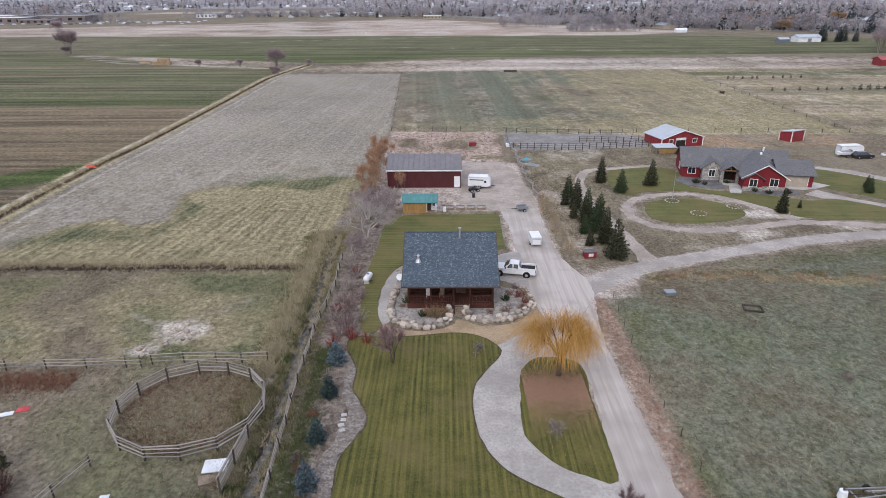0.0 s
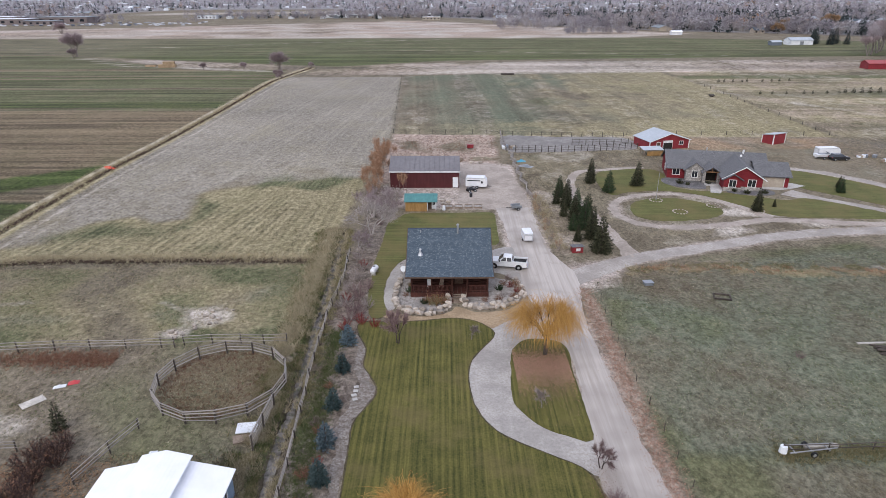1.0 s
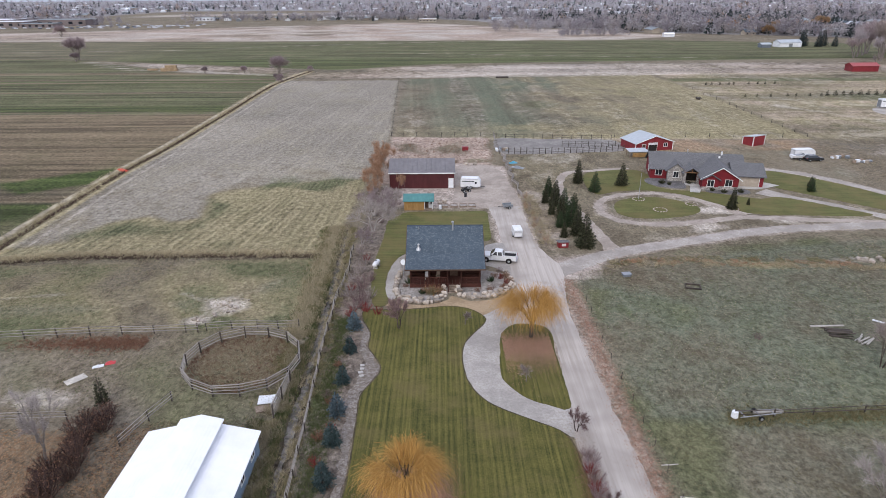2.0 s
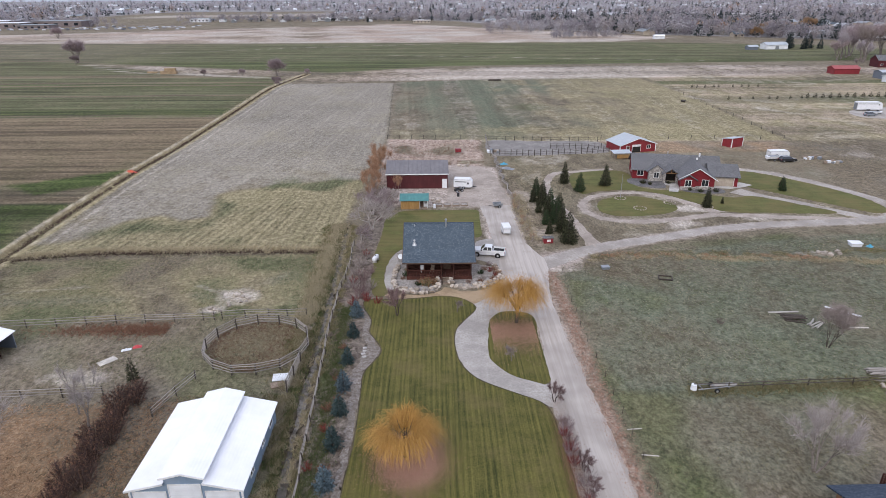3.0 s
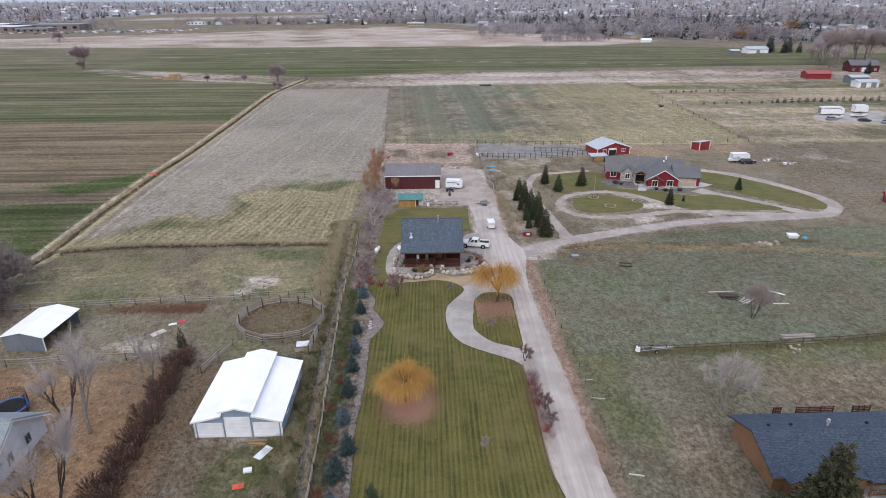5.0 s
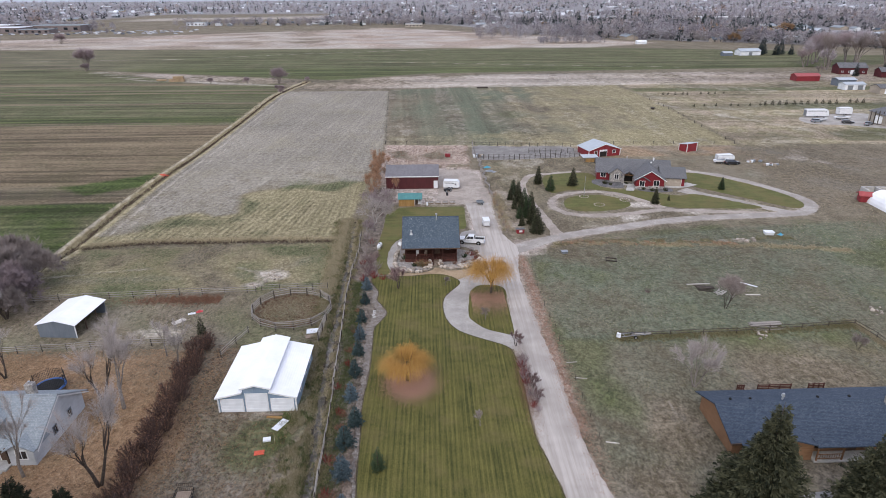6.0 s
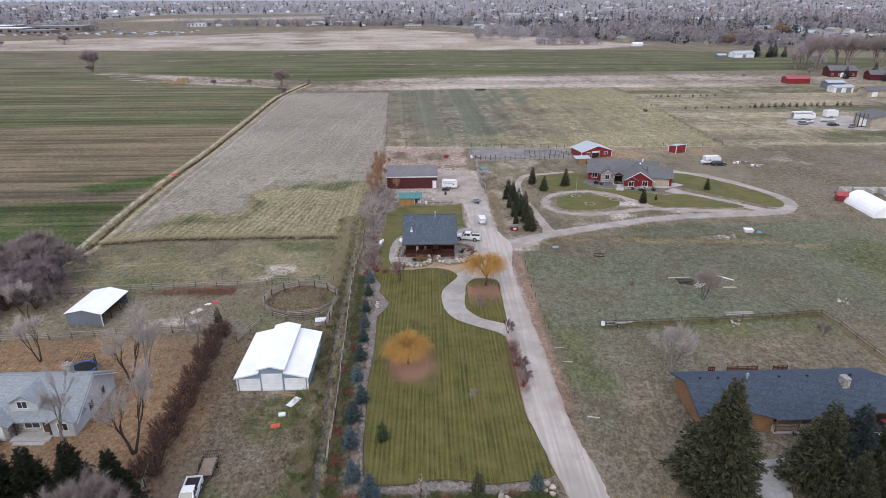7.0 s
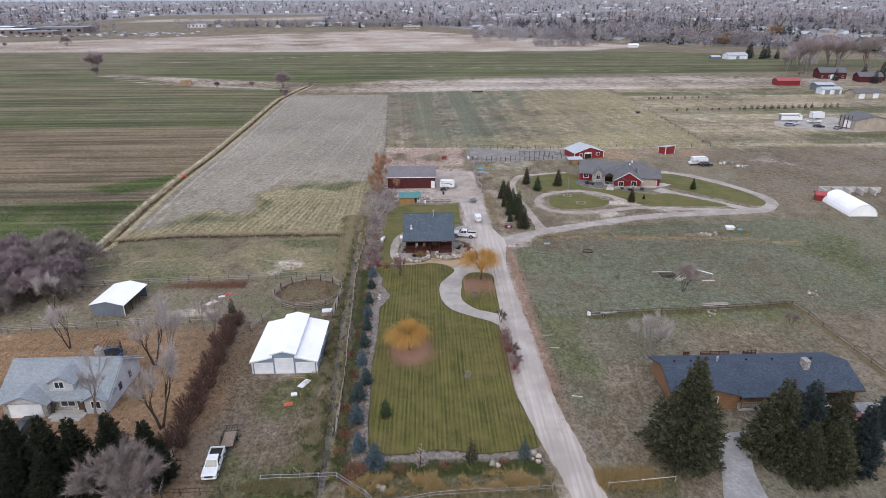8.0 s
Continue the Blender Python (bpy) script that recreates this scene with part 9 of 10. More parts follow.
def trampoline(x, y):
    e = thing("trampoline", x, y, 0, 0, "trampoline with a blue pad and black safety net", "trampoline")
    n = 20
    bm = B()
    tube(bm, (0, 0, 0.8), (0, 0, 0.83), 1.7, 1.7, n)
    part("mat", bm, BLACK, e)
    bm = B()
    for r0, r1, z in ((1.72, 2.05, 0.86),):
        a = [[bm.verts.new((r * math.cos(6.28319 * i / n), r * math.sin(6.28319 * i / n), zz)) for i in range(n)] for r, zz in ((r0, z), (r1, z), (r1, z - 0.09), (r0, z - 0.09))]
        for k in range(4):
            for i in range(n):
                bm.faces.new((a[k][i], a[k][(i + 1) % n], a[(k + 1) % 4][(i + 1) % n], a[(k + 1) % 4][i]))
    part("pad", bm, paint("blue_vinyl", (0.02, 0.1, 0.32), 0.5), e, "bright blue padded rim")
    for i in range(6):
        a = 6.28319 * i / 6
        part("pole", tube(B(), (2.05 * math.cos(a), 2.05 * math.sin(a), 0), (2.05 * math.cos(a), 2.05 * math.sin(a), 2.6), 0.035, 0.03, 6), BLACK, e)
    bm = B()
    for i in range(60):
        a = 6.28319 * i / 60
        tube(bm, (2.0 * math.cos(a), 2.0 * math.sin(a), 0.87), (1.95 * math.cos(a), 1.95 * math.sin(a), 2.5 + 0.1 * math.cos(6 * a)), 0.022, 0.022, 3, False)
    for z in (1.1, 1.4, 1.7, 2.0, 2.3):
        for i in range(30):
            a, b = 6.28319 * i / 30, 6.28319 * (i + 1) / 30
            tube(bm, (1.98 * math.cos(a), 1.98 * math.sin(a), z), (1.98 * math.cos(b), 1.98 * math.sin(b), z), 0.02, 0.02, 3, False)
    part("net", bm, BLACK, e)


trampoline(-52.0, 25.8)


def simple(name, x, y, z, turn, bm, material, label, category, group=""):
    ob = part(name, bm, material)
    ob.matrix_basis = pose(x, y, z, 0, 0, turn)
    return tagged(ob, label, category, group)


def crumpled(w, d, h, seed):
    """A slumped heap of cloth or sheeting."""
    bm = B()
    bmesh.ops.create_grid(bm, x_segments=10, y_segments=10, size=0.5)
    for v in bm.verts:
        r = max(0.0, 1 - 2.1 * math.hypot(v.co.x, v.co.y))
        v.co = Vector((v.co.x * w, v.co.y * d, 0.03 + h * r * (0.5 + 0.8 * abs(noise.noise(Vector((v.co.x * 6, v.co.y * 6, seed)))))))
    ext = bmesh.ops.extrude_face_region(bm, geom=list(bm.faces))
    for v in ext["geom"]:
        if isinstance(v, bmesh.types.BMVert):
            v.co.z = 0.0
    bmesh.ops.recalc_face_normals(bm, faces=bm.faces)
    return bm


ORANGE, REDCLOTH, BLUETARP = paint("orange_plastic", (0.6, 0.08, 0.03), 0.5), paint("red_plastic", (0.5, 0.035, 0.04), 0.5), paint("blue_tarpaulin", (0.05, 0.3, 0.42), 0.5)
simple("plastic_debris", -39.3, 47.9, 0, 20, crumpled(1.1, 0.7, 0.5, 1), REDCLOTH, "crumpled red plastic lying in the paddock", "debris", "yard debris")
simple("plastic_debris", -40.4, 47.2, 0, 20, crumpled(1.2, 0.6, 0.3, 2), WHITE, "crumpled white plastic lying in the paddock", "debris", "yard debris")
simple("plastic_debris", -41.6, 44.6, 0, 50, crumpled(2.2, 1.2, 0.25, 3), PALEPOLE, "pale scraps lying in the paddock", "debris", "yard debris")
simple("plastic_debris", -20.3, 12.6, 0, 10, crumpled(1.2, 0.8, 0.4, 4), ORANGE, "crumpled orange tarpaulin lying on the grass", "debris", "yard debris")
simple("plastic_debris", -79.2, 133.2, 0, 10, crumpled(3.4, 1.6, 1.1, 5), ORANGE, "orange tarpaulin snagged in the field ditch", "debris", "yard debris")
simple("tarpaulin", 18.3, 138.6, 0, 10, crumpled(2.2, 1.4, 0.7, 6), BLUETARP, "blue tarpaulin over a low heap", "tarpaulin")
simple("tarpaulin", 18.9, 134.0, 0, -30, crumpled(3.4, 1.7, 0.8, 7), CARGREY, "grey tarpaulin over a low heap", "tarpaulin")
simple("plastic_debris", -26.2, 37.2, 0, 10, crumpled(0.7, 0.5, 0.25, 8), WHITE, "white scrap lying on the grass", "debris", "yard debris")
simple("barrel", 5.1, 110.8, 0, 0, tube(B(), (0, 0, 0), (0, 0, 0.9), 0.3, 0.3, 12), CARBLACK, "black steel barrel beside the garden frames", "barrel")
simple("water_butt", -0.3, 103.0, 0, 0, tube(B(), (0, 0, 0), (0, 0, 0.8), 0.3, 0.26, 12), WHITE, "white tub beside the teal-roofed shed", "tub")
simple("feed_box", 6.5, 151.5, 0, 4, box(box(B(), -0.8, 0.8, -0.5, 0.5, 0.3, 1.1, None, 0.03), -0.9, 0.9, -0.6, 0.6, 1.1, 1.2), REDSTEEL, "small red feed box on the field edge", "box")
simple("well_cover", 28.3, 71.0, 0, 8, box(box(B(), -0.6, 0.6, -0.45, 0.45, 0, 0.4, None, 0.03), -0.68, 0.68, -0.52, 0.52, 0.41, 0.47, None, 0.01), CARGREY, "grey well cover in the pasture grass", "well cover")
simple("well_cover", 76.0, 79.9, 0, -6, box(box(B(), -0.9, 0.9, -0.7, 0.7, 0, 0.6, None, 0.03), -1.05, 1.05, -0.85, 0.85, 0.61, 0.7, None, 0.01), WHITE, "white pump cover standing in the pasture", "well cover")
simple("plastic_debris", 78.4, 79.4, 0, 40, crumpled(1.3, 1.0, 0.6, 9), BLUETARP, "blue plastic tub lying in the pasture", "debris", "yard debris")


def old_frame(x, y, turn):
    e = thing("timber_frame", x, y, 0, turn, "old grey timber frame lying in the pasture", "frame")
    for x0, x1, y0, y1 in ((-1.1, 1.1, -0.8, -0.66), (-1.1, 1.1, 0.66, 0.8), (-1.1, -0.96, -0.658, 0.658), (0.96, 1.1, -0.658, 0.658)):
        part("board", box(B(), x0, x1, y0, y1, 0.02, 0.24), DARKPOST, e)


old_frame(37.0, 67.0, -14)


def pipe_trailer(x, y, turn):
    e = thing("irrigation_cart", x, y, 0, turn, "pale pipe cart with a white tank at the fence corner", "cart")
    for yy in (-0.5, 0.5):
        part("pipe", tube(B(), (-0.4, yy, 0.55), (4.2, yy * 0.6, 0.55), 0.06, 0.06, 8), PIPE, e)
    for xx in (0.2, 1.8, 3.4):
        part("crossbar", box(B(), xx - 0.05, xx + 0.05, -0.5, 0.5, 0.42, 0.5), PIPE, e)
    part("drum", tube(B(), (-0.7, 0, 0.3), (-0.7, 0, 0.95), 0.36, 0.3, 12), WHITE, e)
    for s in (-1, 1):
        wheel(e, 1.8, s * 0.7, 0.3, 0.16)


pipe_trailer(30.4, 37.0, 6)


def dish(x, y, z):
    e = thing("satellite_dish", x, y, 0, 0, "small white satellite dish on a pole beside the house", "satellite dish")
    part("mast", tube(B(), (0, 0, 0), (0, 0, z), 0.035, 0.035, 6), METAL, e)
    bm = B()
    tube(bm, (0, -0.05, z), (0, -0.16, z + 0.05), 0.1, 0.42, 16)
    part("reflector", bm, WHITE, e)


dish(-5.75, 69.6, 3.2)


def flower_ring(x, y, r, label, pole=0.0):
    e = thing("garden_ring", x, y, 0, 0, label, "garden edging", "garden rings")
    for i in range(14):
        a = 6.28319 * i / 14
        ob = new("edging_stone", boulder_meshes[i % 7])
        ob.parent = e
        ob.matrix_basis = Matrix.LocRotScale((r * math.cos(a), r * math.sin(a), 0.1), Euler((0, 0, a)), (0.26, 0.36, 0.22))
    if pole:
        f = thing("flagpole", x, y, 0, 0, "bare pale flagpole rising from a stone ring", "flagpole")
        part("shaft", tube(B(), (0, 0, 0), (0, 0, pole), 0.07, 0.04, 8), PIPE, f)
        part("finial", tube(B(), (0, 0, pole), (0, 0, pole + 0.12), 0.08, 0.04, 8), PIPE, f)


flower_ring(41.3, 108.3, 1.2, "ring of pale edging stones round a flagpole", 5.5)
flower_ring(43.6, 101.4, 1.3, "ring of pale edging stones in the oval lawn")
flower_ring(51.2, 104.9, 1.2, "ring of pale edging stones near the oval's edge")
flower_ring(58.0, 101.8, 1.3, "ring of pale edging stones round a spruce")
flower_ring(82.6, 102.0, 1.0, "ring of pale edging stones in the side lawn")

# shrubs and dark rock bed in front of the red house
HOUSEBED = surface("dark_bed_gravel", (0.1, 0.095, 0.095), (0.2, 0.19, 0.185), 4.0, 0.5, bump=0.6, stain=(0.3, 0.28, 0.27), stain_at=0.58)
sheet("red_house_bed", [(48.2, 124.0), (46.6, 120.5), (48.6, 117.5), (53.5, 115.6), (55.4, 118.6), (58.6, 117.6), (57.6, 113.4), (61.5, 111.4), (66.0, 111.6), (66.6, 114.6), (62, 117), (54, 122.5)], 0.07, HOUSEBED, "dark gravel bed along the red house", "planting bed", 0.15)
scatter([shrub(1.1, 0.9, 79, NEEDLES, "dark clipped shrub beside the red house", 40, 16, 0.06, group="red house shrubs")], [(50.0, 119.6, 1.0), (51.2, 118.5, 0.8), (58.2, 115.0, 1.1), (59.0, 113.8, 0.9), (61.0, 112.4, 0.9), (64.6, 112.4, 0.9), (56.0, 119.2, 0.7)], 31)


def sack_stack(x, y, turn, label):
    e = thing("scrap_heap", x, y, 0, turn, label, "scrap heap")
    rng = random.Random(int(x * 7))
    for i in range(7):
        b = part("box", box(B(), -0.5, 0.5, -0.4, 0.4, 0, rng.uniform(0.4, 0.9), None, 0.05), (WHITE, CARGREY, STEPWOOD, TAN)[i % 4], e)
        b.matrix_basis = pose(rng.uniform(-2.2, 2.2), rng.uniform(-1, 1), 0, 0, 0, rng.uniform(0, 90))


sack_stack(103.6, 141.5, 10, "jumbled pale crates and tubs in the grass")
sack_stack(106.5, 137.2, -10, "jumbled pale crates beside the road")
sack_stack(16.9, 152.0, 0, "low jumble of pale crates near the corral")


# ---- the middle distance ----
def shed_block(name, x, y, turn, w, d, h, rise, wall, roof, label, category="building", along_x=True, doors=0, windows=0):
    e = thing(name, x, y, 0, turn, label, category)
    part("wall", gable_walls(B(), -w / 2, w / 2, -d / 2, d / 2, h, rise, along_x), wall, e)
    part("roof", gable_roof(B(), -w / 2, w / 2, -d / 2, d / 2, h, rise, along_x, 0.4, 0.4, 0.15, 0.05), roof, e)
    for i in range(doors):
        door(e, "front", -d / 2, -w / 2 + w * (i + 0.5) / doors, 0.02, min(3.0, w / doors * 0.6), min(2.6, h * 0.8), WHITE if wall is not WHITE else CARGREY, TRIM)
    for i in range(windows):
        window(e, "front", -d / 2, -w / 2 + w * (i + 0.5) / windows, 1.0, 1.2, 1.1)
    return e


DARKRED = boards("dark_red_siding", (0.07, 0.016, 0.02), (0.11, 0.026, 0.03))
REDROOF = ribbed("red_roof_steel", (0.3, 0.05, 0.05), (0.38, 0.08, 0.075))
shed_block("red_stable", 227, 327, 0, 14, 7, 3.0, 1.3, REDSTEEL, REDROOF, "long red stable with a faded red roof", "stable", True, 0)
shed_block("tan_workshop", 190, 198, -6, 15, 13, 4.2, 1.9, TAN, SHINGLE_GREY, "tan workshop with a grey roof", "workshop", False, 0)
shed_block("farm_shed", 232, 291, 3, 11.5, 6, 3.0, 0.9, WHITE, PALESTEEL, "white steel shed among farm buildings", "shed", True, 2)
shed_block("farm_shed", 243, 277, 3, 16, 8, 3.2, 1.5, TAN, SHINGLE_GREY, "cream shed with a brown-grey roof", "shed", True, 2)
shed_block("farm_shed", 237, 306, 0, 10, 7, 3.5, 0.8, DARKGREY, PALESTEEL, "dark open shed with a pale roof", "shed")
shed_block("farm_house", 274, 358, -8, 17, 10, 4.2, 2.6, DARKRED, SHINGLE_GREY, "dark red farmhouse under bare cottonwoods", "house", True, 1, 4)
shed_block("farm_shed", 252, 262, 2, 9, 3, 2.6, 0.4, WHITE, WHITESTEEL, "low white trailer shed beside the lane", "shed")
shed_block("farm_house", 288, 340, -10, 14, 9, 3.6, 2.2, DARKRED, SHINGLE_GREY, "small red outbuilding behind the farmhouse", "house")
shed_block("blue_roof_barn", 269, 484, 6, 18, 9, 3.5, 1.8, WHITE, PALESTEEL, "white barn with a pale blue roof", "barn", True, 1)
shed_block("farm_shed", 218, 604, 4, 10, 5, 2.8, 1.0, WHITE, WHITESTEEL, "white shed on the far field edge", "shed")
shed_block("farm_shed", 249, 479, 8, 8, 5, 2.5, 1.0, DARKGREY, PALESTEEL, "grey shed on the far field edge", "shed")
box_trailer(166, 214, -2, 8.6, 2.5, 3.3, CARWHITE, "long white travel trailer on the scrap lot", "camper", 1.0, True)
box_trailer(181, 218, 4, 5.6, 2.6, 3.2, CARWHITE, "pale camper standing on the scrap lot", "camper", 0.3)
box_trailer(184, 196, -35, 7.4, 2.6, 3.3, CARWHITE, "white motorhome beside the tan workshop", "camper", 0.8)
boat(174, 207.5, -4, 6.5, "white boat hull on the scrap lot")
boat(163.5, 204.5, 10, 5.0, "small white boat on the scrap lot")
car(160, 202.6, 10, CARGREY, "grey car on the scrap lot")
car(171, 199.5, -20, CARBLACK, "dark wrecked car on the scrap lot")
car(177, 195.8, 40, CARGREY, "grey wrecked car on the scrap lot")
sheet("scrap_lot", [(156, 200), (158, 212), (172, 219), (190, 221), (199, 212), (200, 196), (182, 189), (168, 196)], 0.04, GREYGRAVEL, "grey gravel lot with stored vehicles", "yard", 0.8, 2.0)
for i in range(6):
    p = thing("steel_post", 179.4 + 1.7 * (i % 3), 196.4 + 2.4 * (i // 3), 0, 0, "tall dark steel upright on the lot", "post", "steel uprights")
    part("shaft", box(B(), -0.12, 0.12, -0.12, 0.12, 0, 5.2), DARKPOST, p)
    part("base_plate", box(B(), -0.35, 0.35, -0.35, 0.35, 0, 0.05), DARKPOST, p)


def hoop_tent(x, y, turn, l, w, h):
    e = thing("hoop_tent", x, y, 0, turn, "long white fabric hoop tent", "tent")
    n = 12
    arc = [(w / 2 * math.cos(math.pi * i / n), h * math.sin(math.pi * i / n) ** 1.15) for i in range(n + 1)]
    bm = B()
    for k, s in ((1.0, 1), (0.97, -1)):
        rows = [[bm.verts.new((xx, a * k, b * k)) for a, b in arc] for xx in (-l / 2, l / 2)]
        for i in range(n):
            q = (rows[0][i], rows[1][i], rows[1][i + 1], rows[0][i + 1])
            bm.faces.new(q if s > 0 else q[::-1])
    part("cover", bm, WHITESTEEL, e, "taut white fabric cover")
    bm = prism(B(), [(a, b) for a, b in [(q[0] * 0.96, q[1] * 0.96) for q in arc]], "x", -l / 2 + 0.1, -l / 2 + 0.2)
    part("end_wall", bm, WHITESTEEL, e)
    part("end_wall", prism(B(), [(q[0] * 0.96, q[1] * 0.96) for q in arc], "x", l / 2 - 0.2, l / 2 - 0.1), WHITESTEEL, e)
    for i in range(5):
        xx = -l / 2 + l * i / 4
        bm = B()
        for (a0, b0), (a1, b1) in zip(arc[:-1], arc[1:]):
            tube(bm, (xx, a0 * 0.975, b0 * 0.975), (xx, a1 * 0.975, b1 * 0.975), 0.04, 0.04, 5, False)
        part("hoop", bm, WHITESTEEL, e)


hoop_tent(115.6, 94.2, 87, 13.5, 7.4, 3.3)
for i in range(5):
    e = thing("concrete_bin", 117.6 + 3.6 * i, 107.0 - 0.25 * i, 0, -4, "open bay of pale concrete block walls", "bin", "material bins")
    part("back_wall", box(B(), -1.75, 1.75, 1.6, 1.95, 0, 1.7, None, 0.03), CONCRETE, e)
    part("side_wall", box(B(), -1.75, -1.4, -1.6, 1.598, 0, 1.7, None, 0.03), CONCRETE, e)
shed_block("red_shed", 112.6, 101.8, -20, 3.2, 2.4, 1.9, 0.6, REDSTEEL, REDROOF, "small red shed beside the hoop tent", "shed")
box_trailer(126.5, 89.5, -14, 6.0, 2.4, 2.9, CARWHITE, "white trailer with brown skirting beside the tent", "camper", 0.3)
rail_fence("brown_fence", [(122.5, 87.0), (127, 85.6), (134, 84.0)], 2.2, (0.2, 0.4, 0.6, 0.8, 0.97), 1.3, DARKPOST, DARKPOST, "dark brown board fence beside the trailer", 31, 0.08, 0.07)
shed_block("old_shed", 103.5, 236, 0, 0.8, 2.2, 0.7, 0.15, DARKPOST, DARKPOST, "low dark trough in the field", "trough")
simple("trough", 31.0, 306, 0, 2, box(B(), -3.2, 3.2, -0.5, 0.5, 0, 0.8, None, 0.05), DARKPOST, "dark water trough in the back field", "trough")
BALES = surface("dull_bale_straw", (0.27, 0.19, 0.11), (0.4, 0.3, 0.19), 3.0, 0.4)
simple("hay_stack", -154, 345, 0, 8, box(box(B(), -4.5, 4.5, -1.6, 1.6, 0, 1.7, None, 0.1), -2.0, 4.0, -1.3, 1.3, 1.72, 3.2, None, 0.1), BALES, "ochre stack of bales beside the farm track", "bale stack")
simple("hay_stack", -165, 349, 0, -4, box(B(), -3.0, 3.0, -1.0, 1.0, 0, 0.9, None, 0.1), BALES, "low ochre row of bales", "bale stack")

# rows of saplings in the east field
scatter([spruce(1.9, 0.95, 81, NEEDLES_DEEP, "young dark evergreen in a planted field row", 90, 6, "sapling rows")],
        [(123 + 33 * f, 276.6 + 2.3 * f, 0.8) for f in (0.0, 0.08, 0.2, 0.33, 0.4, 0.62, 0.75, 0.86, 1.0)] +
        [(125 + 36 * f, 241.5 + 2.0 * f, 0.8) for f in (0.0, 0.14, 0.3, 0.5, 0.6, 0.76, 0.9)] +
        [(160 + 50 * f, 243.6 + 4.3 * f, 1.25) for f in (0, 0.07, 0.14, 0.21, 0.29, 0.36, 0.43, 0.51, 0.58, 0.65, 0.72, 0.86, 0.93, 1.0)], 41)

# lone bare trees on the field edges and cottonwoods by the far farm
# mist of distance is mixed into this pale mauve twig colour
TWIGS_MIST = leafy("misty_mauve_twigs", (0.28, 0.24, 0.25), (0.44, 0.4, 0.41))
lone_l = "lone bare tree with a broad low crown on the field edge"
scatter([bare_tree(11, 91, BARK, TWIGS_PURPLE, lone_l, 0.45, 5, 4, 3, 1.2, 0.045, "field trees", fork=0.11, girth=0.5, kids=(3, 3))],
        [(-88.5, 331.5, 1.0), (-108, 333, 0.42), (-130, 334, 0.38), (-394, 657, 1.2), (-80, 299, 0.4), (-79, 292, 0.3), (-84, 306, 0.3), (-73, 338, 0.35), (-460, 655, 0.5)], 42)
scatter([bare_tree(18, 92, BARK, TWIGS_PURPLE, "tall oval bare tree on the field edge", 0.24, 4, 4, 4, 1.6, 0.055, "field trees", fork=0.11, girth=0.5, kids=(3, 3))], [(-241, 410, 1.0), (-236, 398, 0.4)], 46)
cw_l = "great bare cottonwood beside the far farm"
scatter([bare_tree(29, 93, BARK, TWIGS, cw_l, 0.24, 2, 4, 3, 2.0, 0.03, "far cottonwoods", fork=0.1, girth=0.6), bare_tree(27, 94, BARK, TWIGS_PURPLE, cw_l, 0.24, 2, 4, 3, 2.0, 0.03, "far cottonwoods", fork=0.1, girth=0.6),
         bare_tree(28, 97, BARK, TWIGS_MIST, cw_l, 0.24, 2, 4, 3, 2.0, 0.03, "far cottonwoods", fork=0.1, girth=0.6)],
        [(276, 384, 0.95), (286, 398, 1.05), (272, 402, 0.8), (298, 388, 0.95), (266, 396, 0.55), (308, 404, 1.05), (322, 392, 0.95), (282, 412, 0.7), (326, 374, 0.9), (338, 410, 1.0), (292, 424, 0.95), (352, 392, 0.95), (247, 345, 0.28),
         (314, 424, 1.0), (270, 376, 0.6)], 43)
scatter([bare_tree(14, 95, BARK, leafy("golden_brown_twigs", (0.24, 0.15, 0.085), (0.4, 0.27, 0.17)), "golden-brown tree among bare cottonwoods", 0.6, 2, 4, 9, 1.5, 0.12, "far cottonwoods", fork=0.22)], [(318, 612, 0.8), (344, 655, 0.95), (356, 668, 1.0), (322, 640, 0.7), (392, 690, 0.8), (440, 735, 1.1), (700, 880, 1.0)], 44)
scatter([spruce(12, 3.6, 96, NEEDLES_DUSK, "tall dark spruce beside the far farm", 420, 9, "far spruces")], [(292, 350, 0.9), (300, 344, 1.1), (286, 330, 0.8), (306, 330, 1.1), (316, 342, 1.2), (270, 345, 0.7), (296, 316, 0.9), (312, 325, 1.3),
                                                                                                    (281, 486, 1.1), (286, 492, 1.2), (292, 482, 1.0), (299, 488, 1.1), (306, 484, 0.8), (331, 640, 1.3), (335, 655, 1.6), (318, 668, 1.5), (348, 690, 1.2), (352, 640, 1.3), (430, 700, 1.3), (-110, 1090, 1.4), (-105, 1000, 0.8)], 45)

# ---- the town on the plain ----
def front_edge(x):
    """How near the built-up edge comes."""
    return float(np.interp(x, [-2600, -720, -650, -240, -200, 30, 140, 230, 320, 420, 600, 1500], [880, 900, 1620, 1650, 1150, 1000, 740, 640, 590, 520, 440, 420]))


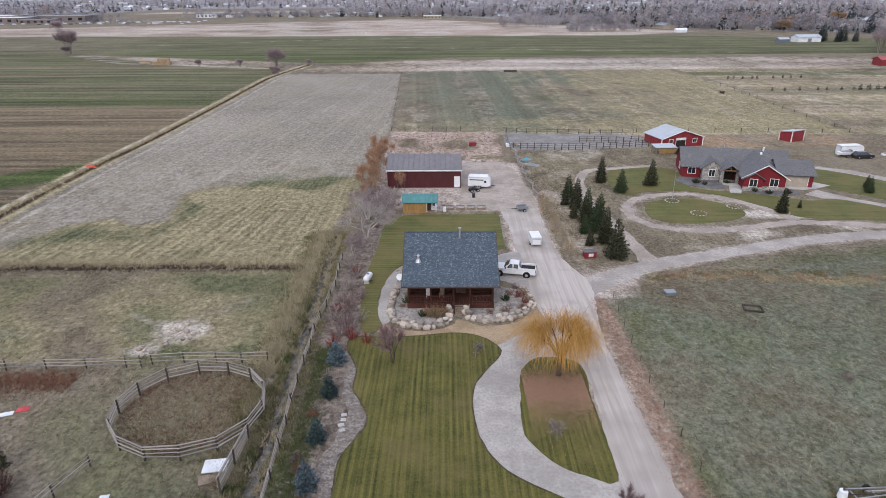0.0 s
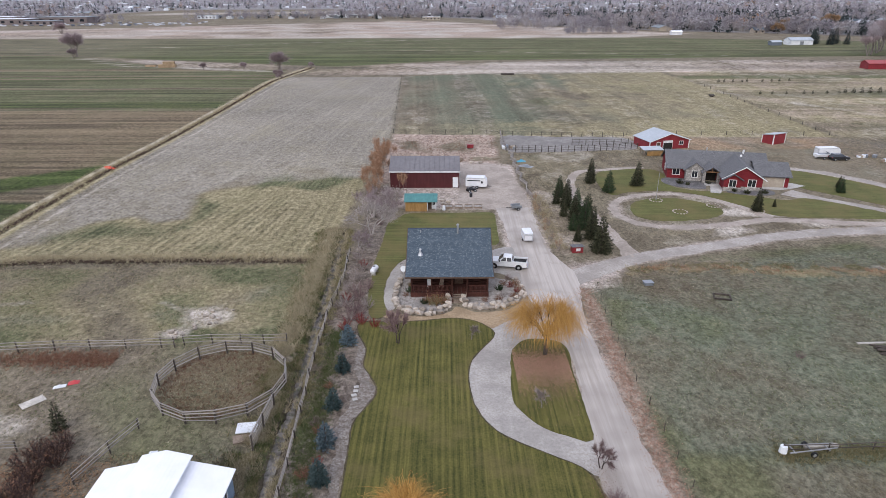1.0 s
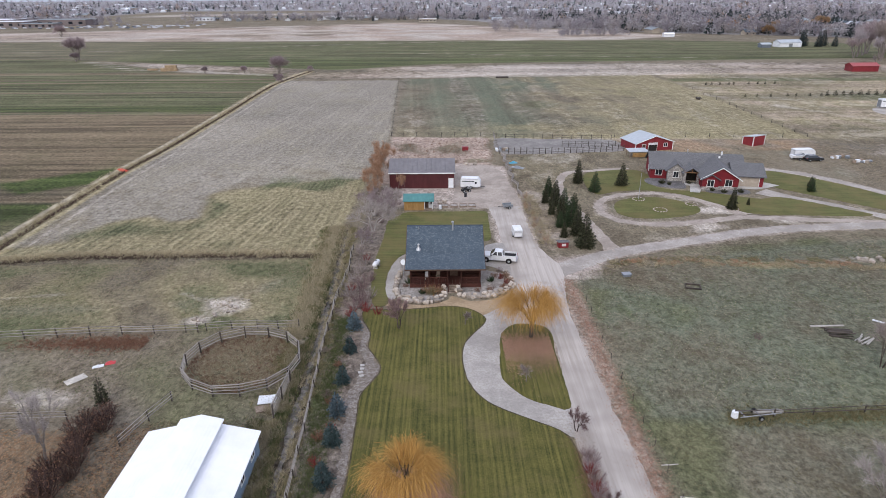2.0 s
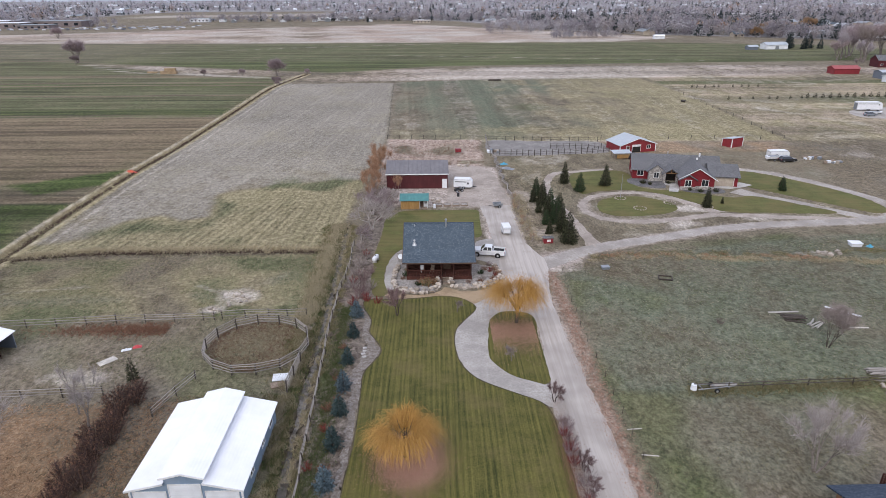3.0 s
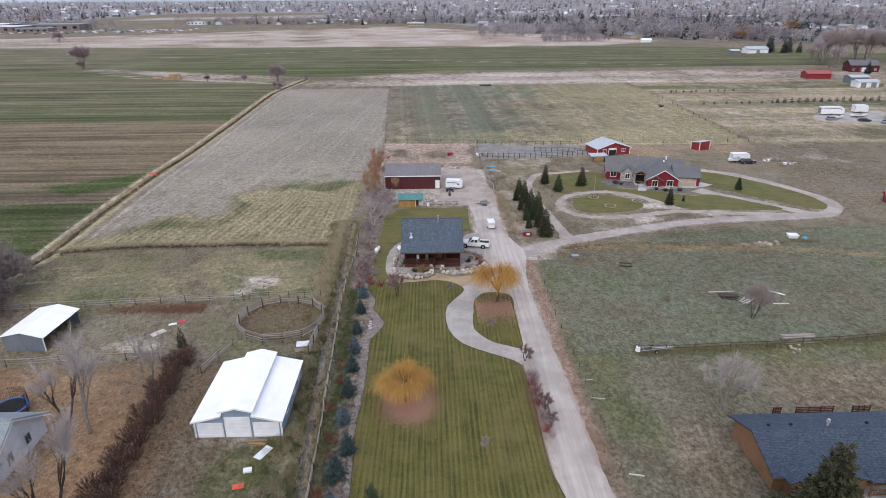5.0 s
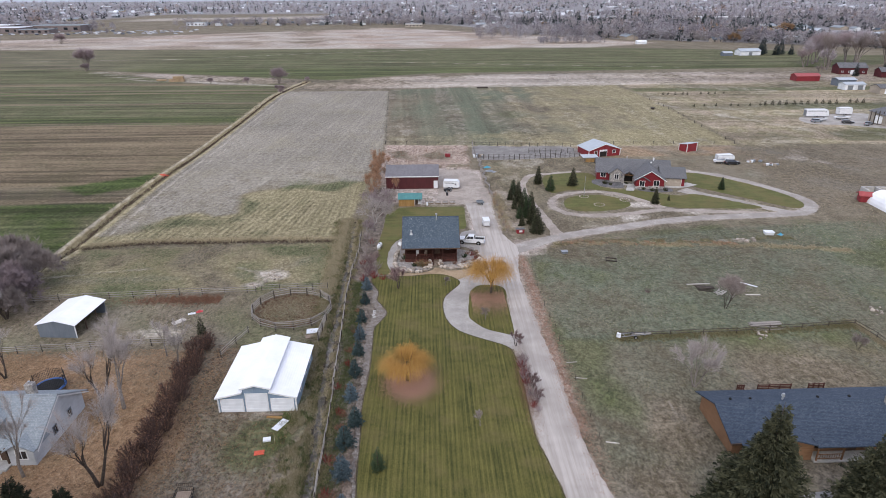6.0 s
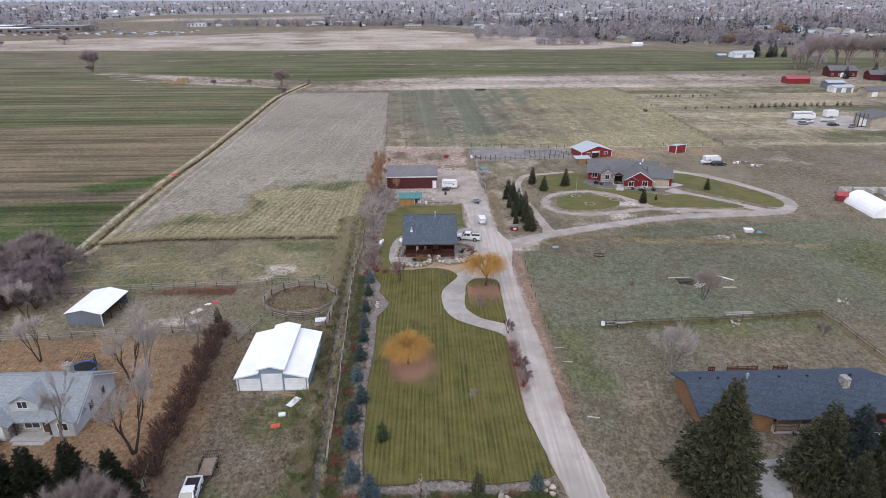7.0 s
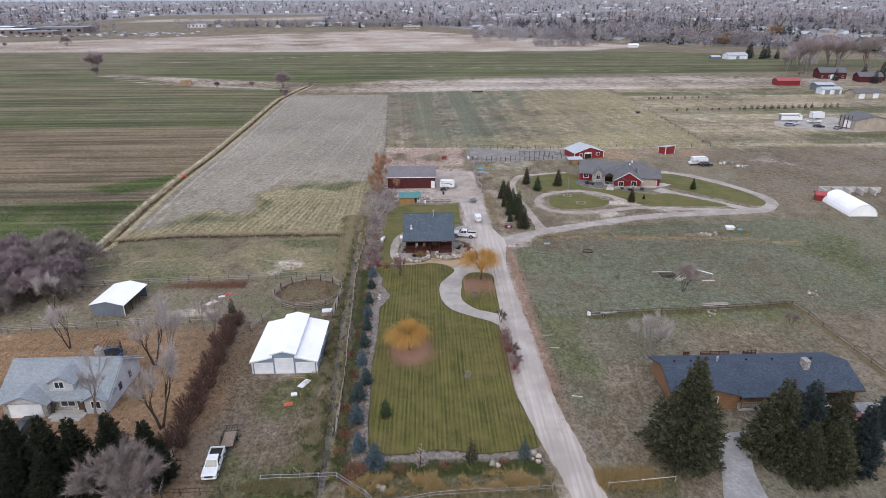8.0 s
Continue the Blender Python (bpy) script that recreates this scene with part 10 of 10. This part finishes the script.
def crowns(name, spots, material, label, seed, shape, per=34):
    """Far woods: every tree a loose crown of many small clumps on a stem."""
    rng = np.random.RandomState(seed)
    P = np.repeat(np.array(spots, float), per, 0)
    n = len(P)
    x, y, h = P[:, 0], P[:, 1], P[:, 2]
    a = rng.uniform(0, 6.283, n)
    if shape == "cone":
        u = 1 - np.sqrt(rng.uniform(0.0, 1, n))
        r = 0.22 * h * (1 - u) * np.sqrt(rng.uniform(0.2, 1, n))
        c = np.column_stack([x + r * np.cos(a), y + r * np.sin(a), h * (0.06 + 0.9 * u)])
        size = h * (0.3 - 0.2 * u) * (0.5 if per > 30 else 0.8)
    else:
        # several lobes give each crown an uneven outline
        lobe = rng.randint(0, 4, n)
        turn = np.repeat(rng.uniform(0, 6.283, len(spots)), per) + lobe * 1.7
        q = rng.normal(size=(n, 3))
        q /= np.linalg.norm(q, axis=1, keepdims=True)
        q *= rng.uniform(0.3, 1, (n, 1)) ** 0.5
        wide = 0.27
        c = np.column_stack([x + h * (0.17 * np.cos(turn) + wide * q[:, 0]), y + h * (0.17 * np.sin(turn) + wide * q[:, 1]), h * (0.52 + 0.1 * np.sin(lobe * 2.3) + 0.36 * q[:, 2])])
        size = h * (0.085 if per > 30 else 0.17) * rng.uniform(0.7, 1.3, n)
    tri = []
    d1 = rng.normal(size=(n, 3))
    d1 /= np.linalg.norm(d1, axis=1, keepdims=True)
    d2 = np.cross(d1, rng.normal(size=(n, 3)))
    d2 /= np.linalg.norm(d2, axis=1, keepdims=True)
    for k in range(3):
        tri.append(c + (d1 * math.cos(2.0944 * k) + d2 * math.sin(2.0944 * k)) * size[:, None] * 0.62)
    V = np.stack(tri, 1).reshape(-1, 3)
    V[:, 2] = np.maximum(V[:, 2], 0.1)
    F = np.arange(3 * n).reshape(-1, 3)
    sx = np.array(spots, float)
    m = len(sx)
    stem = np.stack([sx * (1, 1, 0) + np.array((-1, 0, 0)) * sx[:, 2:] * 0.02, sx * (1, 1, 0) + np.array((1, 0, 0)) * sx[:, 2:] * 0.02, sx * (1, 1, 0.6)], 1).reshape(-1, 3)
    V = np.concatenate([V, stem])
    F = np.concatenate([F, 3 * n + np.arange(3 * m).reshape(-1, 3)])
    return tagged(mesh_part(name, V.tolist(), F.tolist(), material), label, "woods", kind="stuff")


rng = np.random.RandomState(77)
bare_spots, ever_spots, gold_spots = [], [], []
while len(bare_spots) < 9500:
    y = 1.0 / rng.uniform(1 / 3900, 1 / 430)
    x = rng.uniform(-0.85, 0.95) * (y + 80)
    e0 = front_edge(x)
    if y < e0 + rng.uniform(0, 60):
        continue
    clear = waves(np.array([x]), np.array([y]), 0.0075, 9)[0]
    if clear < -0.34:
        continue
    h = rng.uniform(7, 15) * (1.15 if clear > 0.15 else 0.9)
    k = rng.uniform()
    (bare_spots if k < 0.7 + 0.16 * (clear > 0.2) else ever_spots if k < 0.992 else gold_spots).append((x, y, h * (0.95 if k < 0.7 else 1.3)))
# the wood standing before the town, and a scrub belt
for i in range(230):
    bare_spots.append((rng.uniform(60, 260), rng.uniform(690, 860), rng.uniform(8, 14)))
for i in range(70):
    bare_spots.append((rng.uniform(118, 186), rng.uniform(618, 650), rng.uniform(5, 8)))
for i in range(230):
    bare_spots.append((-420 + 500 * rng.uniform(0, 1) ** 0.7, rng.uniform(1010, 1090), rng.uniform(8, 16)))
for i in range(26):
    ever_spots.append((rng.uniform(-330, 80), rng.uniform(1010, 1090), rng.uniform(9, 17)))
for i in range(140):
    bare_spots.append((rng.uniform(-720, -480), rng.uniform(905, 1000), rng.uniform(7, 14)))
for i in range(110):
    ever_spots.append((rng.uniform(150, 480), rng.uniform(720, 1050), rng.uniform(14, 24)))
for i in range(12):
    bare_spots.append((rng.uniform(-480, -340), rng.uniform(800, 960), rng.uniform(5, 9)))
# crown colours are lightened and blued to carry the haze of distance
TOWNTWIGS_HAZED = [leafy("town_mauve_hazed_crowns", (0.22, 0.2, 0.22), (0.31, 0.285, 0.31)), leafy("town_grey_hazed_crowns", (0.3, 0.285, 0.3), (0.42, 0.4, 0.415)), leafy("town_brown_hazed_crowns", (0.25, 0.22, 0.218), (0.36, 0.325, 0.32))]
TOWNGREEN = leafy("town_evergreens", (0.02, 0.028, 0.03), (0.055, 0.066, 0.066))
near = [s for s in bare_spots if s[1] < 1100]
farther = [s for s in bare_spots if s[1] >= 1100]
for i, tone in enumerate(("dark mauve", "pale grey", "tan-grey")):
    crowns("bare_woods", near[i::3], TOWNTWIGS_HAZED[i], tone + " bare trees along the town's edge", 1 + i, "ball", 120)
    crowns("bare_woods", farther[i::3], TOWNTWIGS_HAZED[i], tone + " bare trees across the town", 12 + i, "ball", 26)
crowns("evergreen_woods", ever_spots, TOWNGREEN, "dark conifers across the town", 3, "cone", 40)
crowns("golden_trees", gold_spots, RUSTTHIN, "golden-brown trees across the town", 4, "ball", 50)

TOWNWALL = [WHITE, TAN, WHITESIDING, CARGREY, STONE, TAN]
TOWNROOF = [SHINGLE_GREY, SHINGLE_BLUE, SHINGLE_PALE, PALESTEEL, SHINGLE_GREY, SHINGLE_PALE]
protos = []
for i in range(6):
    e = thing("town_house", 0, 0, 0, 0, ("pale house with a grey roof in the town", "cream house with a pale metal roof", "white-sided house with a pale roof", "grey house with a white roof", "stone-faced house with a blue-grey roof", "white building with a pale roof")[i], "house", "houses of the town")
    w, d = (13, 11, 14, 12, 14, 20)[i], (9, 8, 9, 8, 9, 13)[i]
    part("wall", gable_walls(B(), -w / 2, w / 2, -d / 2, d / 2, 3.4, 2.2), TOWNWALL[i], e)
    part("roof", gable_roof(B(), -w / 2, w / 2, -d / 2, d / 2, 3.4, 2.2, True, 0.5, 0.5, 0.2, 0.05), TOWNROOF[i], e)
    for x in (-0.3, 0.3):
        part("window", box(B(), w * x - 0.9, w * x + 0.9, -d / 2 - 0.05, -d / 2 + 0.05, 1.0, 2.4), GLASS, e)
    protos.append(e)
made = 0
spots = []
while made < 270:
    y = 1.0 / rng.uniform(1 / 2000, 1 / 450)
    x = rng.uniform(-0.85, 0.95) * (y + 80)
    if y < front_edge(x) + 15 or rng.uniform() < 0.1:
        continue
    spots.append((x, y, rng.uniform(0.8, 1.2)))
    made += 1
for i in range(14):
    spots.append((-390 + 24 * i + rng.uniform(-6, 6), 1035 + rng.uniform(-18, 18), rng.uniform(0.8, 1.1)))
first = []
for i, (x, y, s) in enumerate(spots):
    m = pose(x, y, 0, 0, 0, rng.choice([0, 90, 8, 96, -6])) @ Matrix.Diagonal((s, s, s, 1))
    if i < len(protos):
        first.append((protos[i], m))
    else:
        copy_thing(protos[i % 6], m)
for ob, m in first:
    ob.matrix_basis = m


def flat_block(x, y, w, d, h, wall, roof, label, turn=0):
    e = thing("flat_building", x, y, 0, turn, label, "building", "large flat buildings")
    part("wall", box(B(), -w / 2, w / 2, -d / 2, d / 2, 0, h), wall, e)
    part("roof", box(B(), -w / 2 - 0.4, w / 2 + 0.4, -d / 2 - 0.4, d / 2 + 0.4, h, h + 0.5), roof, e)
    for i in range(5):
        part("window", box(B(), -w / 2 + w * (i + 0.3) / 5, -w / 2 + w * (i + 0.7) / 5, -d / 2 - 0.06, -d / 2 + 0.06, h * 0.3, h * 0.7), GLASS, e)


BRICKWALL = surface("brown_masonry", (0.16, 0.13, 0.125), (0.24, 0.205, 0.2), 1.5, 0.1, bump=0.1)
flat_block(-590, 875, 60, 30, 7, BRICKWALL, WHITE, "long flat masonry building with a white roof")
flat_block(-530, 910, 70, 34, 8, BRICKWALL, SHINGLE_PALE, "long flat masonry building with a pale roof")
flat_block(-650, 925, 90, 36, 8, BRICKWALL, WHITE, "wide flat masonry building with a white roof")
flat_block(-535, 857, 44, 22, 5, BRICKWALL, SHINGLE_PALE, "low flat masonry wing with a pale roof")
flat_block(-720, 875, 70, 40, 7, BRICKWALL, WHITE, "wide flat building with a white roof")
flat_block(-150, 1075, 90, 18, 5, WHITE, WHITESTEEL, "long low white building on the town's edge")
flat_block(-380, 1040, 30, 14, 5, WHITE, PALESTEEL, "low white building on the town's edge")
flat_block(-20, 960, 26, 10, 4, TAN, WHITESTEEL, "low cream building on the town's edge")
flat_block(640, 790, 70, 14, 4, TAN, SHINGLE_PALE, "long pale warehouse among trees")
flat_block(430, 560, 60, 8, 3, BRICKWALL, WHITESTEEL, "long low shed with a pale roof")
flat_block(-750, 845, 60, 30, 6, BRICKWALL, WHITE, "flat masonry building with a white roof")
flat_block(-40, 1090, 70, 14, 5, WHITE, WHITESTEEL, "long low white building on the town's edge")
flat_block(330, 1180, 60, 20, 6, WHITE, PALESTEEL, "pale flat-roofed building among trees")
flat_block(560, 1120, 80, 24, 6, WHITE, WHITESTEEL, "white flat-roofed building among trees")
# roofs of the farther town
V, F = [], []
left = 520
while left:
    y = 1.0 / rng.uniform(1 / 3800, 1 / 1150)
    x = rng.uniform(-0.85, 0.95) * (y + 80)
    if y < front_edge(x) + 20:
        continue
    left -= 1
    w, d, h, r = rng.uniform(4, 8), rng.uniform(3.5, 5), rng.uniform(2.6, 3.6), rng.uniform(1.2, 2.4)
    if rng.uniform() < 0.12:
        w, d, r = w * 3.0, d * 2, 0.6
    o = len(V)
    V += [(x - w, y - d, 0), (x + w, y - d, 0), (x + w, y + d, 0), (x - w, y + d, 0), (x - w, y - d, h), (x + w, y - d, h), (x + w, y + d, h), (x - w, y + d, h), (x - w, y, h + r), (x + w, y, h + r)]
    F += [(o, o + 1, o + 5, o + 4), (o + 1, o + 2, o + 6, o + 9, o + 5), (o + 2, o + 3, o + 7, o + 6), (o + 3, o, o + 4, o + 8, o + 7), (o + 4, o + 5, o + 9, o + 8), (o + 7, o + 8, o + 9, o + 6)]
tagged(mesh_part("far_town_houses", V, F, leafy("pale_town_roofs", (0.15, 0.16, 0.18), (0.68, 0.7, 0.73))), "white and blue-grey houses across the far town", "house", kind="stuff")
# cars parked before the flat buildings, far off
V, F = [], []
for i in range(150):
    x, y = rng.uniform(-660, -330), rng.uniform(810, 880) + (30 if i % 3 == 0 else 0)
    o = len(V)
    for zz, s in ((0.3, 1.0), (0.9, 1.0), (1.5, 0.6)):
        V += [(x - 2.2 * s, y - 0.9 * s, zz), (x + 2.2 * s, y - 0.9 * s, zz), (x + 2.2 * s, y + 0.9 * s, zz), (x - 2.2 * s, y + 0.9 * s, zz)]
    for k in (0, 4):
        F += [(o + k + i0, o + k + (i0 + 1) % 4, o + k + 4 + (i0 + 1) % 4, o + k + 4 + i0) for i0 in range(4)]
    F.append((o + 8, o + 9, o + 10, o + 11))
    F.append((o + 3, o + 2, o + 1, o))
tagged(mesh_part("parked_cars", V, F, leafy("mixed_car_paint", (0.05, 0.055, 0.07), (0.5, 0.51, 0.53))), "rows of parked cars before the flat buildings", "vehicle", kind="stuff")
# low hills closing the plain, haze painted in as blue-grey
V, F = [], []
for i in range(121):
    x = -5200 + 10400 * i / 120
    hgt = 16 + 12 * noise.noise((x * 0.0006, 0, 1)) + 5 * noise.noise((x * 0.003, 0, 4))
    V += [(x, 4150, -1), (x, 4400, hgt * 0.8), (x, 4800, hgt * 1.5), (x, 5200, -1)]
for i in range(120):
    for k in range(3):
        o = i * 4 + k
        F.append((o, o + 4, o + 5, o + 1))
tagged(mesh_part("low_hills", V, F, surface("hazed_far_hills", (0.36, 0.39, 0.44), (0.46, 0.49, 0.53), 0.01, 0.002, bump=0)), "low hills closing the plain, haze in their blue-grey colour", "hills", kind="structure")
